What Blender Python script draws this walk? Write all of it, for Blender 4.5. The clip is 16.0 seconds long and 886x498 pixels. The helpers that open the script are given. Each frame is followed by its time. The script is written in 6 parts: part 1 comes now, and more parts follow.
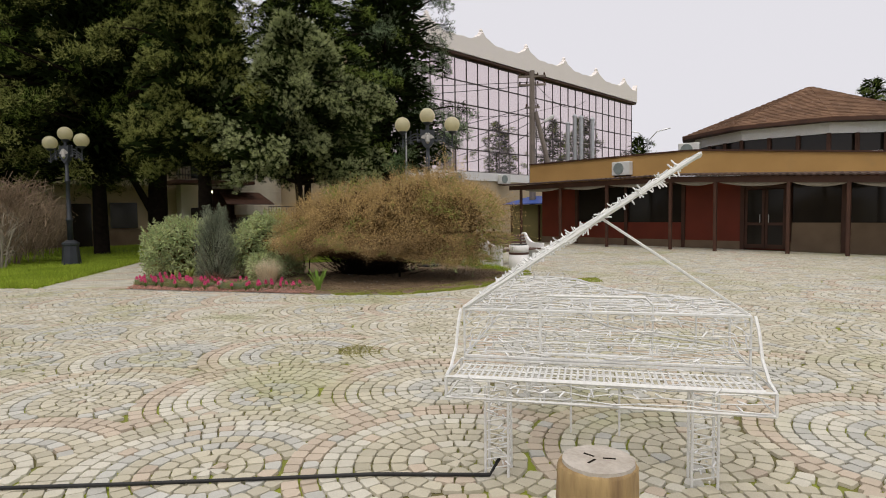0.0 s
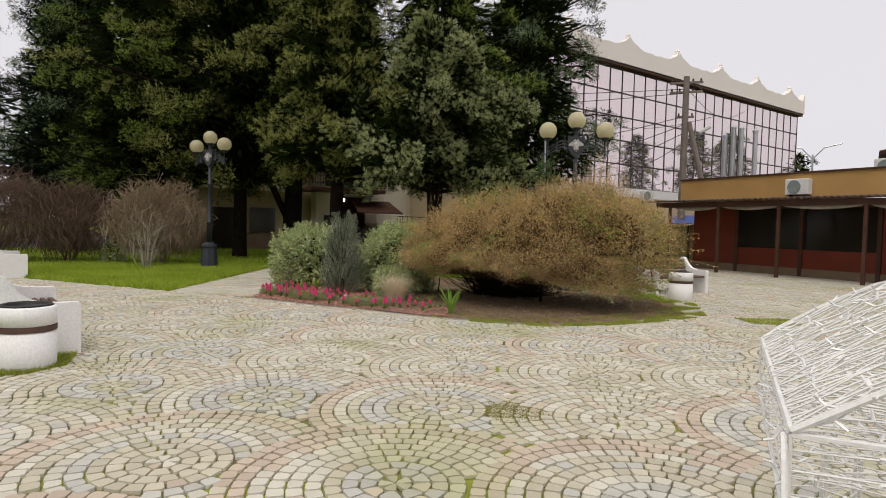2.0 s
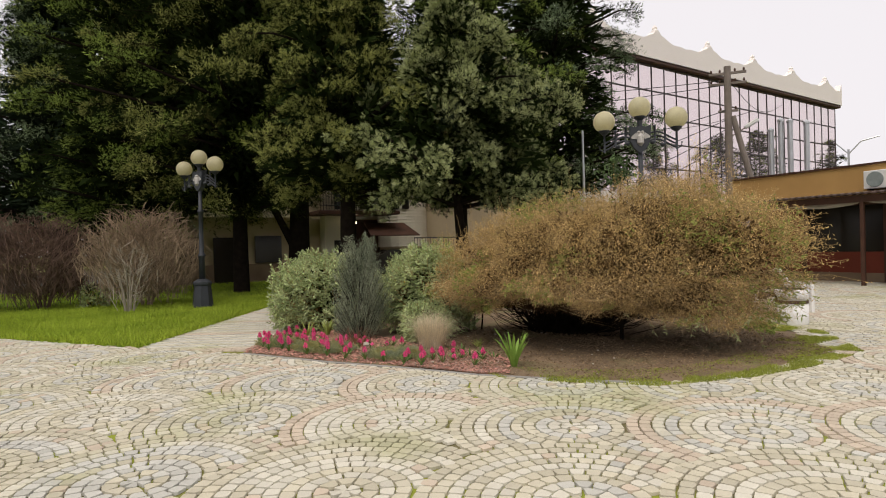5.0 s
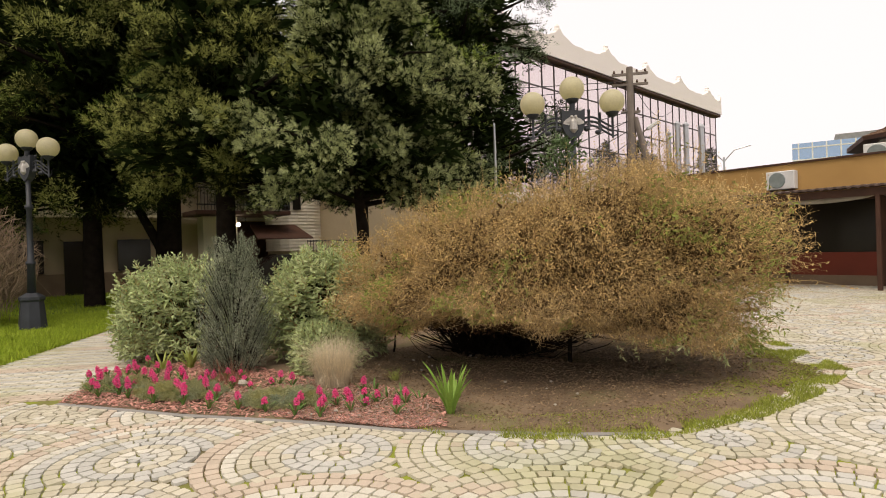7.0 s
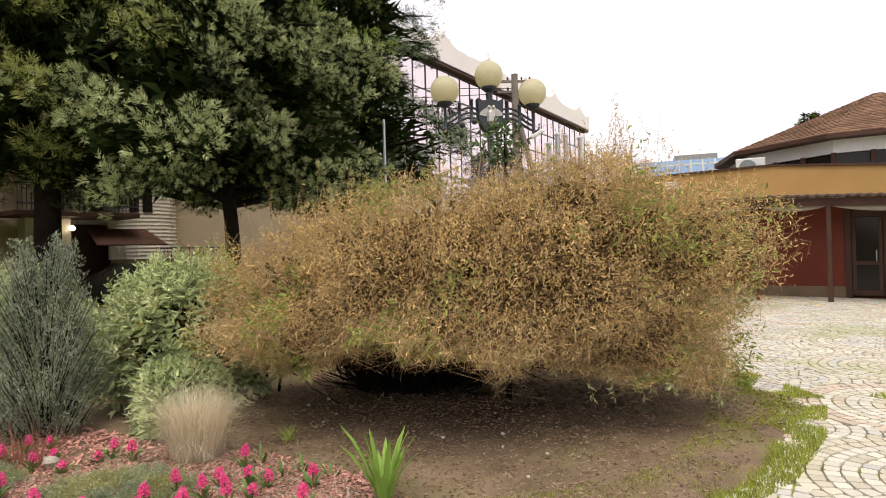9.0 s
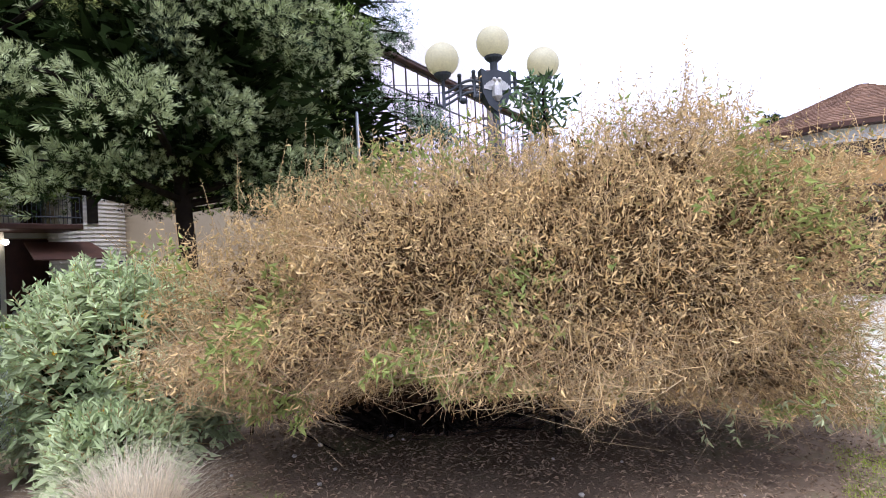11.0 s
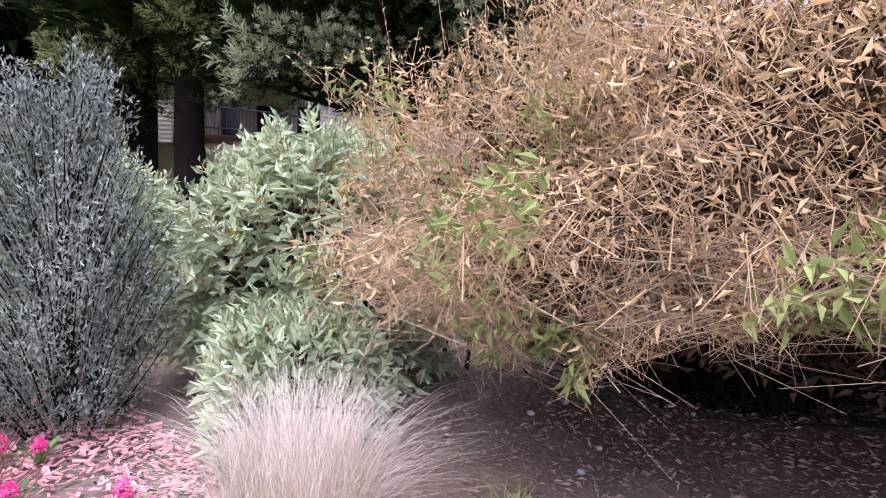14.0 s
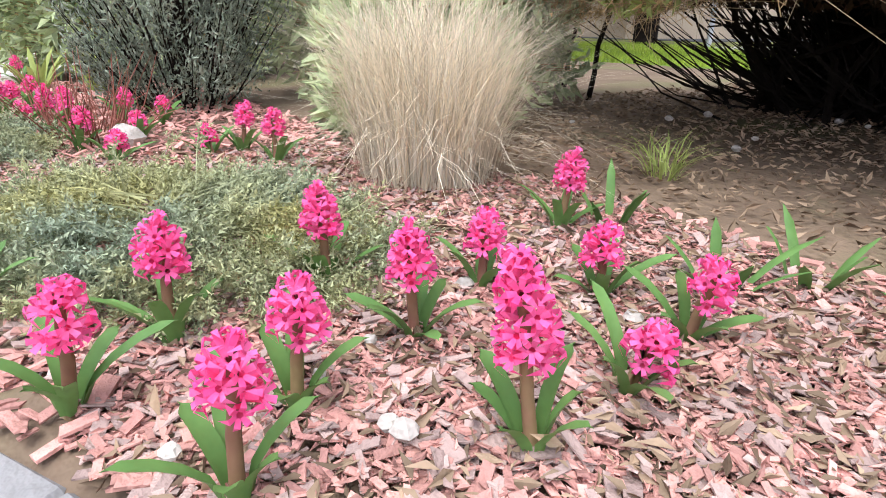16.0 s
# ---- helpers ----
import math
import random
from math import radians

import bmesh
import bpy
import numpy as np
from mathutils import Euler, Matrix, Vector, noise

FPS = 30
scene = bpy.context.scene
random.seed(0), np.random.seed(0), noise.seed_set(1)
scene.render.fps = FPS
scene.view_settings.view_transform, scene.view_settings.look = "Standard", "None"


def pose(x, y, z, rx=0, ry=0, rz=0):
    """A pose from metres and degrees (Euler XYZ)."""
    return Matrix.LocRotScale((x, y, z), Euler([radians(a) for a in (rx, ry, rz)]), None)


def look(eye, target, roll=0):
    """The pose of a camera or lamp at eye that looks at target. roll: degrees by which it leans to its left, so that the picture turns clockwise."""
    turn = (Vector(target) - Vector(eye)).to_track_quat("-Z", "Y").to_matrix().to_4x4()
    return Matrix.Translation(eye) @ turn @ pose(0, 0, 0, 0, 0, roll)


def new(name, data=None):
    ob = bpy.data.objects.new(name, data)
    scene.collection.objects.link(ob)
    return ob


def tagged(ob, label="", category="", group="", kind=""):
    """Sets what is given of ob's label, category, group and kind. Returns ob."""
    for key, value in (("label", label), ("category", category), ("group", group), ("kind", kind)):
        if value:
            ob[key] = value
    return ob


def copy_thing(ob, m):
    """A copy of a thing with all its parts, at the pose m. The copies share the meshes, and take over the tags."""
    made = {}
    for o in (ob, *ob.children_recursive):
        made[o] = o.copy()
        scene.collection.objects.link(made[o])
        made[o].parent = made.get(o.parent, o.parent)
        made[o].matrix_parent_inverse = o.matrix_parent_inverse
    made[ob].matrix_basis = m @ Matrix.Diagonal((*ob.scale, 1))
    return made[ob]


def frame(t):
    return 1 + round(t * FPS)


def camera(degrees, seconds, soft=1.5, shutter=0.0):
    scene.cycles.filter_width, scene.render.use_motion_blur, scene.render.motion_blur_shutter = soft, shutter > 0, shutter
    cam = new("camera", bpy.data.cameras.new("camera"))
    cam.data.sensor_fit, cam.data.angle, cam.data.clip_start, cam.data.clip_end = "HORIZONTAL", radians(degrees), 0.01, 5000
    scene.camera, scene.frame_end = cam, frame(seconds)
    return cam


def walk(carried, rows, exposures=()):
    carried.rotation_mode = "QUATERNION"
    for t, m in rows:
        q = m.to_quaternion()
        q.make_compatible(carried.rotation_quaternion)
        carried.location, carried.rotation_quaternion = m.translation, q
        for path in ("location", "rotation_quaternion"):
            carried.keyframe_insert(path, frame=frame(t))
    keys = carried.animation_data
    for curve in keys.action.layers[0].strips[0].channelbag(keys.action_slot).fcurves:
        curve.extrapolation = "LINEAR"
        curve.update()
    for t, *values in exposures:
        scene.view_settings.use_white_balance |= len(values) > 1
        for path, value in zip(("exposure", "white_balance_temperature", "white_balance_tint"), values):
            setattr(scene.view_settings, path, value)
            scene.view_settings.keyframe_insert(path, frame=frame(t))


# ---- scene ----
cam = camera(73.3, 16.0, soft=1.0)
PATH = [
    (0, (0.271, 1.028, 1.493), (-1.231, 2.343, 1.374), -0.8),
    (0.5, (-0.085, 1.244, 1.5), (-1.726, 2.381, 1.387), -0.8),
    (1, (-0.479, 1.352, 1.513), (-2.178, 2.403, 1.411), -0.0),
    (1.5, (-0.877, 1.508, 1.518), (-2.599, 2.522, 1.435), 1.0),
    (2, (-1.302, 1.67, 1.511), (-3.041, 2.656, 1.436), 1.5),
    (2.5, (-1.753, 1.814, 1.523), (-3.505, 2.777, 1.447), 1.7),
    (3, (-2.197, 2.012, 1.539), (-3.96, 2.954, 1.463), 1.8),
    (3.2, (-2.376, 2.06, 1.529), (-4.145, 2.99, 1.452), 1.8),
    (5.3, (-4.322, 2.729, 1.55), (-6.07, 3.701, 1.552), -2.1),
    (5.5, (-4.521, 2.829, 1.56), (-6.251, 3.831, 1.568), -2.0),
    (6, (-5.008, 3.018, 1.529), (-6.688, 4.103, 1.541), -2.0),
    (6.5, (-5.484, 3.266, 1.543), (-7.106, 4.436, 1.542), -1.9),
    (7, (-5.94, 3.482, 1.527), (-7.503, 4.73, 1.521), -1.8),
    (7.5, (-6.379, 3.662, 1.519), (-7.871, 4.993, 1.528), -1.7),
    (8, (-6.772, 3.915, 1.551), (-8.177, 5.338, 1.578), -1.6),
    (8.5, (-7.174, 4.09, 1.543), (-8.49, 5.595, 1.572), -1.5),
    (9, (-7.531, 4.265, 1.544), (-8.785, 5.823, 1.555), -1.5),
    (9.2, (-7.591, 4.373, 1.567), (-8.848, 5.929, 1.567), -1.7),
    (11.3, (-9.036, 5.242, 1.432), (-10.174, 6.887, 1.475), -3.3),
    (11.5, (-9.145, 5.351, 1.448), (-10.282, 6.996, 1.493), -3.6),
    (12, (-9.375, 5.601, 1.437), (-10.549, 7.218, 1.506), -3.7),
    (12.5, (-9.617, 5.72, 1.412), (-10.895, 7.257, 1.476), -3.3),
    (13, (-9.877, 5.788, 1.387), (-11.285, 7.209, 1.409), -2.0),
    (13.5, (-10.097, 5.896, 1.309), (-11.623, 7.188, 1.27), -0.4),
    (13.8, (-10.188, 5.914, 1.187), (-11.769, 7.135, 1.103), 0.8),
    (14, (-10.237, 5.929, 1.102), (-11.847, 7.107, 0.951), 0.9),
    (14.2, (-10.294, 5.901, 1.001), (-11.893, 7.074, 0.738), 0.5),
    (14.5, (-10.321, 5.929, 0.774), (-11.952, 7.035, 0.429), 1.3),
    (14.8, (-10.348, 5.929, 0.591), (-11.986, 6.996, 0.168), 2.0),
    (15, (-10.375, 5.938, 0.528), (-12.003, 6.974, 0.004), 1.3),
    (15.5, (-10.391, 5.922, 0.459), (-12.021, 6.879, -0.196), 1.4),
    (16, (-10.393, 5.897, 0.452), (-12.049, 6.756, -0.271), 1.3),
]
EXPOSURES = [(0, 0.0, 6700, 11), (3, 0.06, 6850, 12), (5.5, 0.25, 7000, 12), (7.5, 0.46, 7450, 15), (9, 0.7, 6850, 14), (11.5, 1.25, 5100, 25), (13, 1.5, 4850, 36), (14.5, 1.52, 5300, 45), (15, 1.6, 5350, 33), (16, 1.48, 5650, 15)]
walk(cam, [(t, look(eye, target, roll)) for t, eye, target, roll in PATH], EXPOSURES)

# ---- world, sun ----
world = bpy.data.worlds.new("overcast")
scene.world = world
world.use_nodes = True
wn, wl = world.node_tree.nodes, world.node_tree.links
sky = wn.new("ShaderNodeTexSky")
sky.sky_type, sky.sun_disc = "NISHITA", False
sky.sun_elevation, sky.sun_rotation = radians(67), radians(145)
sky.air_density, sky.dust_density = 1.0, 4.0
grey = wn.new("ShaderNodeHueSaturation")
grey.inputs["Saturation"].default_value = 0.12
grey.inputs["Value"].default_value = 0.1
wl.new(sky.outputs[0], grey.inputs["Color"])
cloud = wn.new("ShaderNodeMixRGB")
cloud.inputs["Fac"].default_value = 0.88
cloud.inputs["Color2"].default_value = (0.81, 0.815, 0.885, 1)
wl.new(grey.outputs[0], cloud.inputs["Color1"])
wl.new(cloud.outputs[0], wn["Background"].inputs["Color"])
wn["Background"].inputs["Strength"].default_value = 1.0
sun_data = bpy.data.lights.new("sun", "SUN")
sun_data.energy, sun_data.angle, sun_data.color = 1.5, radians(40), (1, 0.95, 0.85)
sun = new("sun", sun_data)
sun.matrix_world = look((0, 0, 60), (-15, 21, 0))

# ---- materials ----
MATS = {}


def material(name, c1, c2=None, scale=3.0, rough=0.8, bump=0.2, fine=60.0, metal=0.0, island=0.0, obj=0.0, spec=0.3, sub=0.0, stain=None, stain_scale=0.5, stain_at=0.55, stretch=1.0):
    if name in MATS:
        return MATS[name]
    m = bpy.data.materials.new(name)
    m.use_nodes = True
    n, l = m.node_tree.nodes, m.node_tree.links
    b = n["Principled BSDF"]
    c2 = c2 or tuple(v * 0.75 for v in c1)
    geo = n.new("ShaderNodeNewGeometry")

    where = geo.outputs["Position"]
    if stretch != 1.0:
        vm = n.new("ShaderNodeVectorMath")
        vm.operation = "MULTIPLY"
        vm.inputs[1].default_value = (1, 1, stretch)
        l.new(where, vm.inputs[0])
        where = vm.outputs[0]

    def noisy(s, detail=4):
        t = n.new("ShaderNodeTexNoise")
        t.inputs["Scale"].default_value, t.inputs["Detail"].default_value = s, detail
        l.new(where, t.inputs["Vector"])
        return t.outputs["Fac"]

    def mix(f, a, c, kind="MIX"):
        t = n.new("ShaderNodeMixRGB")
        t.blend_type = kind
        for sock, v in zip(t.inputs, (f, a, c)):
            if isinstance(v, (int, float)):
                sock.default_value = v
            elif isinstance(v, tuple):
                sock.default_value = (*v, 1)
            else:
                l.new(v, sock)
        return t.outputs[0]

    def ramp(v, lo, hi):
        t = n.new("ShaderNodeMapRange")
        t.inputs["From Min"].default_value, t.inputs["From Max"].default_value = lo, hi
        l.new(v, t.inputs["Value"])
        return t.outputs[0]

    colour = mix(ramp(noisy(scale), 0.3, 0.7), tuple(c1), tuple(c2))
    grain = noisy(fine, 2)
    colour = mix(0.35, colour, mix(ramp(grain, 0.25, 0.75), (0.55, 0.55, 0.55), (1, 1, 1)), "MULTIPLY")
    if stain:
        colour = mix(ramp(noisy(stain_scale, 6), stain_at, stain_at + 0.12), colour, tuple(stain))
    if island or obj:
        hs = n.new("ShaderNodeHueSaturation")
        src = geo.outputs["Random Per Island"] if island else n.new("ShaderNodeObjectInfo").outputs["Random"]
        amount = island or obj
        t = n.new("ShaderNodeMapRange")
        t.inputs["To Min"].default_value, t.inputs["To Max"].default_value = 1 - amount, 1 + amount
        l.new(src, t.inputs["Value"])
        l.new(t.outputs[0], hs.inputs["Value"])
        l.new(colour, hs.inputs["Color"])
        colour = hs.outputs[0]
    l.new(colour, b.inputs["Base Color"])
    b.inputs["Roughness"].default_value = rough
    b.inputs["Metallic"].default_value = metal
    b.inputs["Specular IOR Level"].default_value = spec if not island else min(spec, 0.12)
    if bump:
        bp = n.new("ShaderNodeBump")
        bp.inputs["Strength"].default_value, bp.inputs["Distance"].default_value = bump, 0.01
        l.new(grain, bp.inputs["Height"])
        l.new(bp.outputs[0], b.inputs["Normal"])
    if sub:
        tr = n.new("ShaderNodeBsdfTranslucent")
        l.new(colour, tr.inputs["Color"])
        ms = n.new("ShaderNodeMixShader")
        ms.inputs[0].default_value = sub
        l.new(b.outputs[0], ms.inputs[1])
        l.new(tr.outputs[0], ms.inputs[2])
        l.new(ms.outputs[0], n["Material Output"].inputs["Surface"])
    MATS[name] = m
    return m


SETTS = [
    material("sett_beige", (0.57, 0.53, 0.42), (0.50, 0.46, 0.35), 2.5, 0.75, 0.3, 120, island=0.12, stain=(0.41, 0.40, 0.26), stain_scale=0.5, stain_at=0.53),
    material("sett_white", (0.63, 0.60, 0.51), (0.57, 0.54, 0.45), 2.5, 0.75, 0.3, 120, island=0.10, stain=(0.45, 0.43, 0.29), stain_scale=0.5, stain_at=0.53),
    material("sett_grey", (0.55, 0.54, 0.49), (0.48, 0.47, 0.42), 2.5, 0.7, 0.3, 120, island=0.12, stain=(0.42, 0.42, 0.30), stain_scale=0.5, stain_at=0.58),
    material("sett_pink", (0.57, 0.48, 0.38), (0.51, 0.43, 0.34), 2.5, 0.75, 0.3, 120, island=0.10, stain=(0.43, 0.40, 0.27), stain_scale=0.5, stain_at=0.53),
]
M_JOINT = material("joint_sand", (0.16, 0.135, 0.07), (0.17, 0.17, 0.05), 0.9, 0.95, 0.6, 80, stain=(0.24, 0.28, 0.035), stain_scale=0.9, stain_at=0.44)
M_SOIL = material("soil", (0.245, 0.175, 0.11), (0.155, 0.108, 0.067), 2.5, 0.95, 1.0, 45, stain=(0.17, 0.15, 0.07), stain_scale=1.2)
M_LAWN = material("lawn_soil", (0.16, 0.25, 0.03), (0.11, 0.18, 0.02), 0.8, 0.95, 0.8, 40)
M_GRASS = material("grass", (0.42, 0.52, 0.065), (0.29, 0.39, 0.04), 0.7, 0.6, 0, island=0.3, sub=0.25)
M_MOSS = material("moss", (0.40, 0.45, 0.08), (0.27, 0.31, 0.06), 2.0, 0.9, 0, island=0.3, sub=0.15)
M_ASPHALT = material("asphalt", (0.10, 0.095, 0.09), (0.07, 0.07, 0.065), 0.6, 0.9, 0.5, 120)
M_CONCRETE = material("concrete", (0.31, 0.30, 0.275), (0.24, 0.23, 0.21), 1.5, 0.85, 0.5, 70)
M_WHITE = material("white_paint", (0.93, 0.92, 0.91), (0.87, 0.86, 0.85), 2.2, 0.55, 0.25, 40, stain=(0.60, 0.58, 0.53), stain_scale=3.0, stain_at=0.70)
M_SLAT = material("brown_slat", (0.13, 0.07, 0.055), (0.09, 0.05, 0.04), 4, 0.6, 0.3, 90)
M_IRON = material("dark_iron", (0.045, 0.05, 0.06), (0.03, 0.034, 0.04), 3, 0.5, 0.2, 60)
M_GLOBE = material("opal_globe", (0.82, 0.77, 0.56), (0.78, 0.73, 0.52), 2, 0.35, 0.0, 40, spec=0.5, sub=0.6)
M_SILVER = material("silver_crest", (0.55, 0.53, 0.5), (0.42, 0.40, 0.38), 8, 0.45, 0.4, 60, metal=0.4)
# near black: the shade under the crowns is put into the bark colour
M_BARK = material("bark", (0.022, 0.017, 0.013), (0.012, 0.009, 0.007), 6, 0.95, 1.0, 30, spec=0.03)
M_GREYBARK = material("grey_bark", (0.20, 0.17, 0.14), (0.13, 0.11, 0.09), 6, 0.95, 1.0, 30)
M_RED = material("red_panel", (0.19, 0.034, 0.016), (0.145, 0.027, 0.013), 1.0, 0.6, 0.15, 30)
M_BROWN = material("brown_timber", (0.09, 0.04, 0.025), (0.06, 0.028, 0.018), 2.0, 0.6, 0.3, 50)
M_OCHRE = material("ochre_render", (0.55, 0.33, 0.12), (0.46, 0.27, 0.095), 0.8, 0.8, 0.3, 60, stain=(0.40, 0.25, 0.10), stain_scale=1.4, stain_at=0.62)
M_CLOTH = material("faded_cloth", (0.42, 0.38, 0.33), (0.32, 0.28, 0.24), 3, 0.9, 0.2, 60)
M_SHINGLE = material("shingle", (0.23, 0.135, 0.085), (0.17, 0.10, 0.065), 1.2, 0.9, 0.5, 50, island=0.22)
M_SHEET = material("brown_sheet", (0.11, 0.07, 0.06), (0.08, 0.055, 0.045), 2, 0.5, 0.2, 40)
M_DARKGLASS = material("dark_glass", (0.02, 0.017, 0.014), (0.03, 0.024, 0.019), 0.6, 0.12, 0, spec=0.25)
M_PLINTH = material("plinth", (0.24, 0.17, 0.11), (0.18, 0.125, 0.08), 1.4, 0.85, 0.4, 50)
M_AC = material("ac_white", (0.78, 0.78, 0.76), (0.70, 0.70, 0.68), 3, 0.45, 0.05)
M_ACFAN = material("ac_grille", (0.28, 0.32, 0.31), (0.2, 0.24, 0.23), 6, 0.5, 0.1)
M_PINKRENDER = material("pink_render", (0.93, 0.87, 0.83), (0.90, 0.84, 0.80), 0.5, 0.8, 0.2, 30)
M_MULLION = material("mullion", (0.07, 0.05, 0.05), (0.05, 0.04, 0.04), 2, 0.45, 0.0)
M_BEIGE = material("beige_render", (0.58, 0.47, 0.32), (0.50, 0.40, 0.27), 0.8, 0.85, 0.3, 50)
M_SIDING = material("yellow_siding", (0.68, 0.60, 0.42), (0.60, 0.53, 0.36), 0.8, 0.6, 0.1, 30, island=0.06)
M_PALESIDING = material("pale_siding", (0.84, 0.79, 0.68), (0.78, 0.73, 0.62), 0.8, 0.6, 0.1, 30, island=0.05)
M_CHIP = material("bark_chip", (0.62, 0.315, 0.255), (0.47, 0.255, 0.195), 7, 0.9, 0.6, 120, island=0.35)
M_CHIPGREY = material("grey_chip", (0.46, 0.335, 0.28), (0.35, 0.25, 0.205), 7, 0.9, 0.6, 120, island=0.3)
M_STONE = material("pale_stone", (0.52, 0.47, 0.39), (0.40, 0.36, 0.30), 12, 0.9, 0.8, 60, obj=0.2)
M_WIRE = material("white_cable", (0.82, 0.82, 0.80), (0.72, 0.72, 0.70), 5, 0.5, 0.0)
M_BULB = material("clear_bulb", (0.88, 0.88, 0.87), (0.80, 0.80, 0.80), 5, 0.25, 0.0, spec=0.6)
M_RUBBER = material("black_rubber", (0.02, 0.02, 0.02), (0.03, 0.03, 0.03), 5, 0.6, 0.1)
M_LOG = material("log_side", (0.52, 0.37, 0.17), (0.22, 0.14, 0.07), 14, 0.85, 1.0, 60, stretch=0.12, stain=(0.16, 0.10, 0.06), stain_scale=9, stain_at=0.6)
M_LOGTOP = material("log_top", (0.55, 0.50, 0.44), (0.42, 0.37, 0.31), 9, 0.85, 0.6, 50)
M_STEEL = material("galvanised_steel", (0.55, 0.56, 0.57), (0.45, 0.46, 0.47), 2, 0.35, 0.1, 40, metal=0.8)
M_POLE = material("old_pole", (0.26, 0.22, 0.19), (0.18, 0.15, 0.13), 2, 0.9, 0.5, 40)
M_BLUE = material("blue_tarp", (0.03, 0.09, 0.38), (0.025, 0.07, 0.3), 2, 0.5, 0.2, 30)
M_OLIVE = material("olive_panel", (0.26, 0.22, 0.10), (0.2, 0.17, 0.08), 1, 0.7, 0.2, 30)
M_DRY = material("dry_leaf", (0.71, 0.525, 0.245), (0.49, 0.355, 0.155), 1.6, 0.75, 0, island=0.48, sub=0.3)
M_TWIG = material("dry_twig", (0.54, 0.375, 0.175), (0.37, 0.245, 0.11), 3, 0.8, 0, island=0.4)
M_YGREEN = material("yellow_green_leaf", (0.38, 0.42, 0.12), (0.25, 0.31, 0.08), 1.5, 0.6, 0, island=0.35, sub=0.3)
M_SAGE = material("sage_leaf", (0.60, 0.66, 0.36), (0.33, 0.41, 0.18), 2.5, 0.75, 0, island=0.35, sub=0.2)
M_CYPRESS = material("grey_cypress", (0.36, 0.39, 0.28), (0.16, 0.19, 0.125), 3, 0.8, 0, island=0.5, sub=0.1)
M_JUNIPER = material("juniper", (0.30, 0.35, 0.23), (0.40, 0.38, 0.15), 3.5, 0.8, 0, island=0.4, sub=0.1)
M_STRAW = material("straw", (0.82, 0.73, 0.54), (0.66, 0.56, 0.38), 4, 0.7, 0, island=0.3, sub=0.25)
M_PETAL = material("pink_petal", (0.88, 0.055, 0.235), (0.95, 0.21, 0.46), 40, 0.5, 0, island=0.2, sub=0.35)
M_HLEAF = material("hyacinth_leaf", (0.15, 0.27, 0.07), (0.10, 0.19, 0.05), 10, 0.45, 0, island=0.2, sub=0.15)
M_HSTEM = material("hyacinth_stem", (0.22, 0.16, 0.07), (0.17, 0.07, 0.05), 10, 0.5, 0, island=0.2)
M_IRIS = material("iris_leaf", (0.28, 0.43, 0.09), (0.19, 0.33, 0.06), 4, 0.45, 0, island=0.2, sub=0.25)
M_BARE = material("bare_twig", (0.19, 0.125, 0.095), (0.13, 0.085, 0.065), 1.5, 0.85, 0, island=0.4)
M_PALETWIG = material("pale_twig", (0.42, 0.37, 0.30), (0.30, 0.26, 0.20), 3, 0.85, 0, island=0.3)
M_YFLOWER = material("yellow_flower", (0.75, 0.50, 0.03), (0.65, 0.4, 0.02), 9, 0.6, 0, island=0.2)
# near-black inner needles and pale tips: shade and light put into the colours
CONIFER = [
    material("conifer_shade_green", (0.020, 0.032, 0.008), (0.011, 0.018, 0.005), 1.0, 0.75, 0, island=0.5, sub=0.05, spec=0.015),
    material("conifer_shade_blue", (0.022, 0.034, 0.019), (0.012, 0.019, 0.011), 1.0, 0.75, 0, island=0.5, sub=0.05, spec=0.015),
    material("conifer_lit_tip", (0.45, 0.49, 0.25), (0.29, 0.33, 0.145), 1.2, 0.75, 0, island=0.35, sub=0.1, spec=0.15),
    material("conifer_shade_olive", (0.055, 0.058, 0.018), (0.03, 0.036, 0.012), 1.2, 0.75, 0, island=0.5, sub=0.05, spec=0.015),
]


def glass_material(name, tint, rough=0.03):
    m = bpy.data.materials.new(name)
    m.use_nodes = True
    b = m.node_tree.nodes["Principled BSDF"]
    b.inputs["Base Color"].default_value = (*tint, 1)
    b.inputs["Metallic"].default_value = 0.9
    b.inputs["Roughness"].default_value = rough
    return m


M_MIRROR = glass_material("rose_mirror_glass", (0.80, 0.70, 0.70))
M_BLUEGLASS = glass_material("blue_office_glass", (0.30, 0.42, 0.55), 0.15)


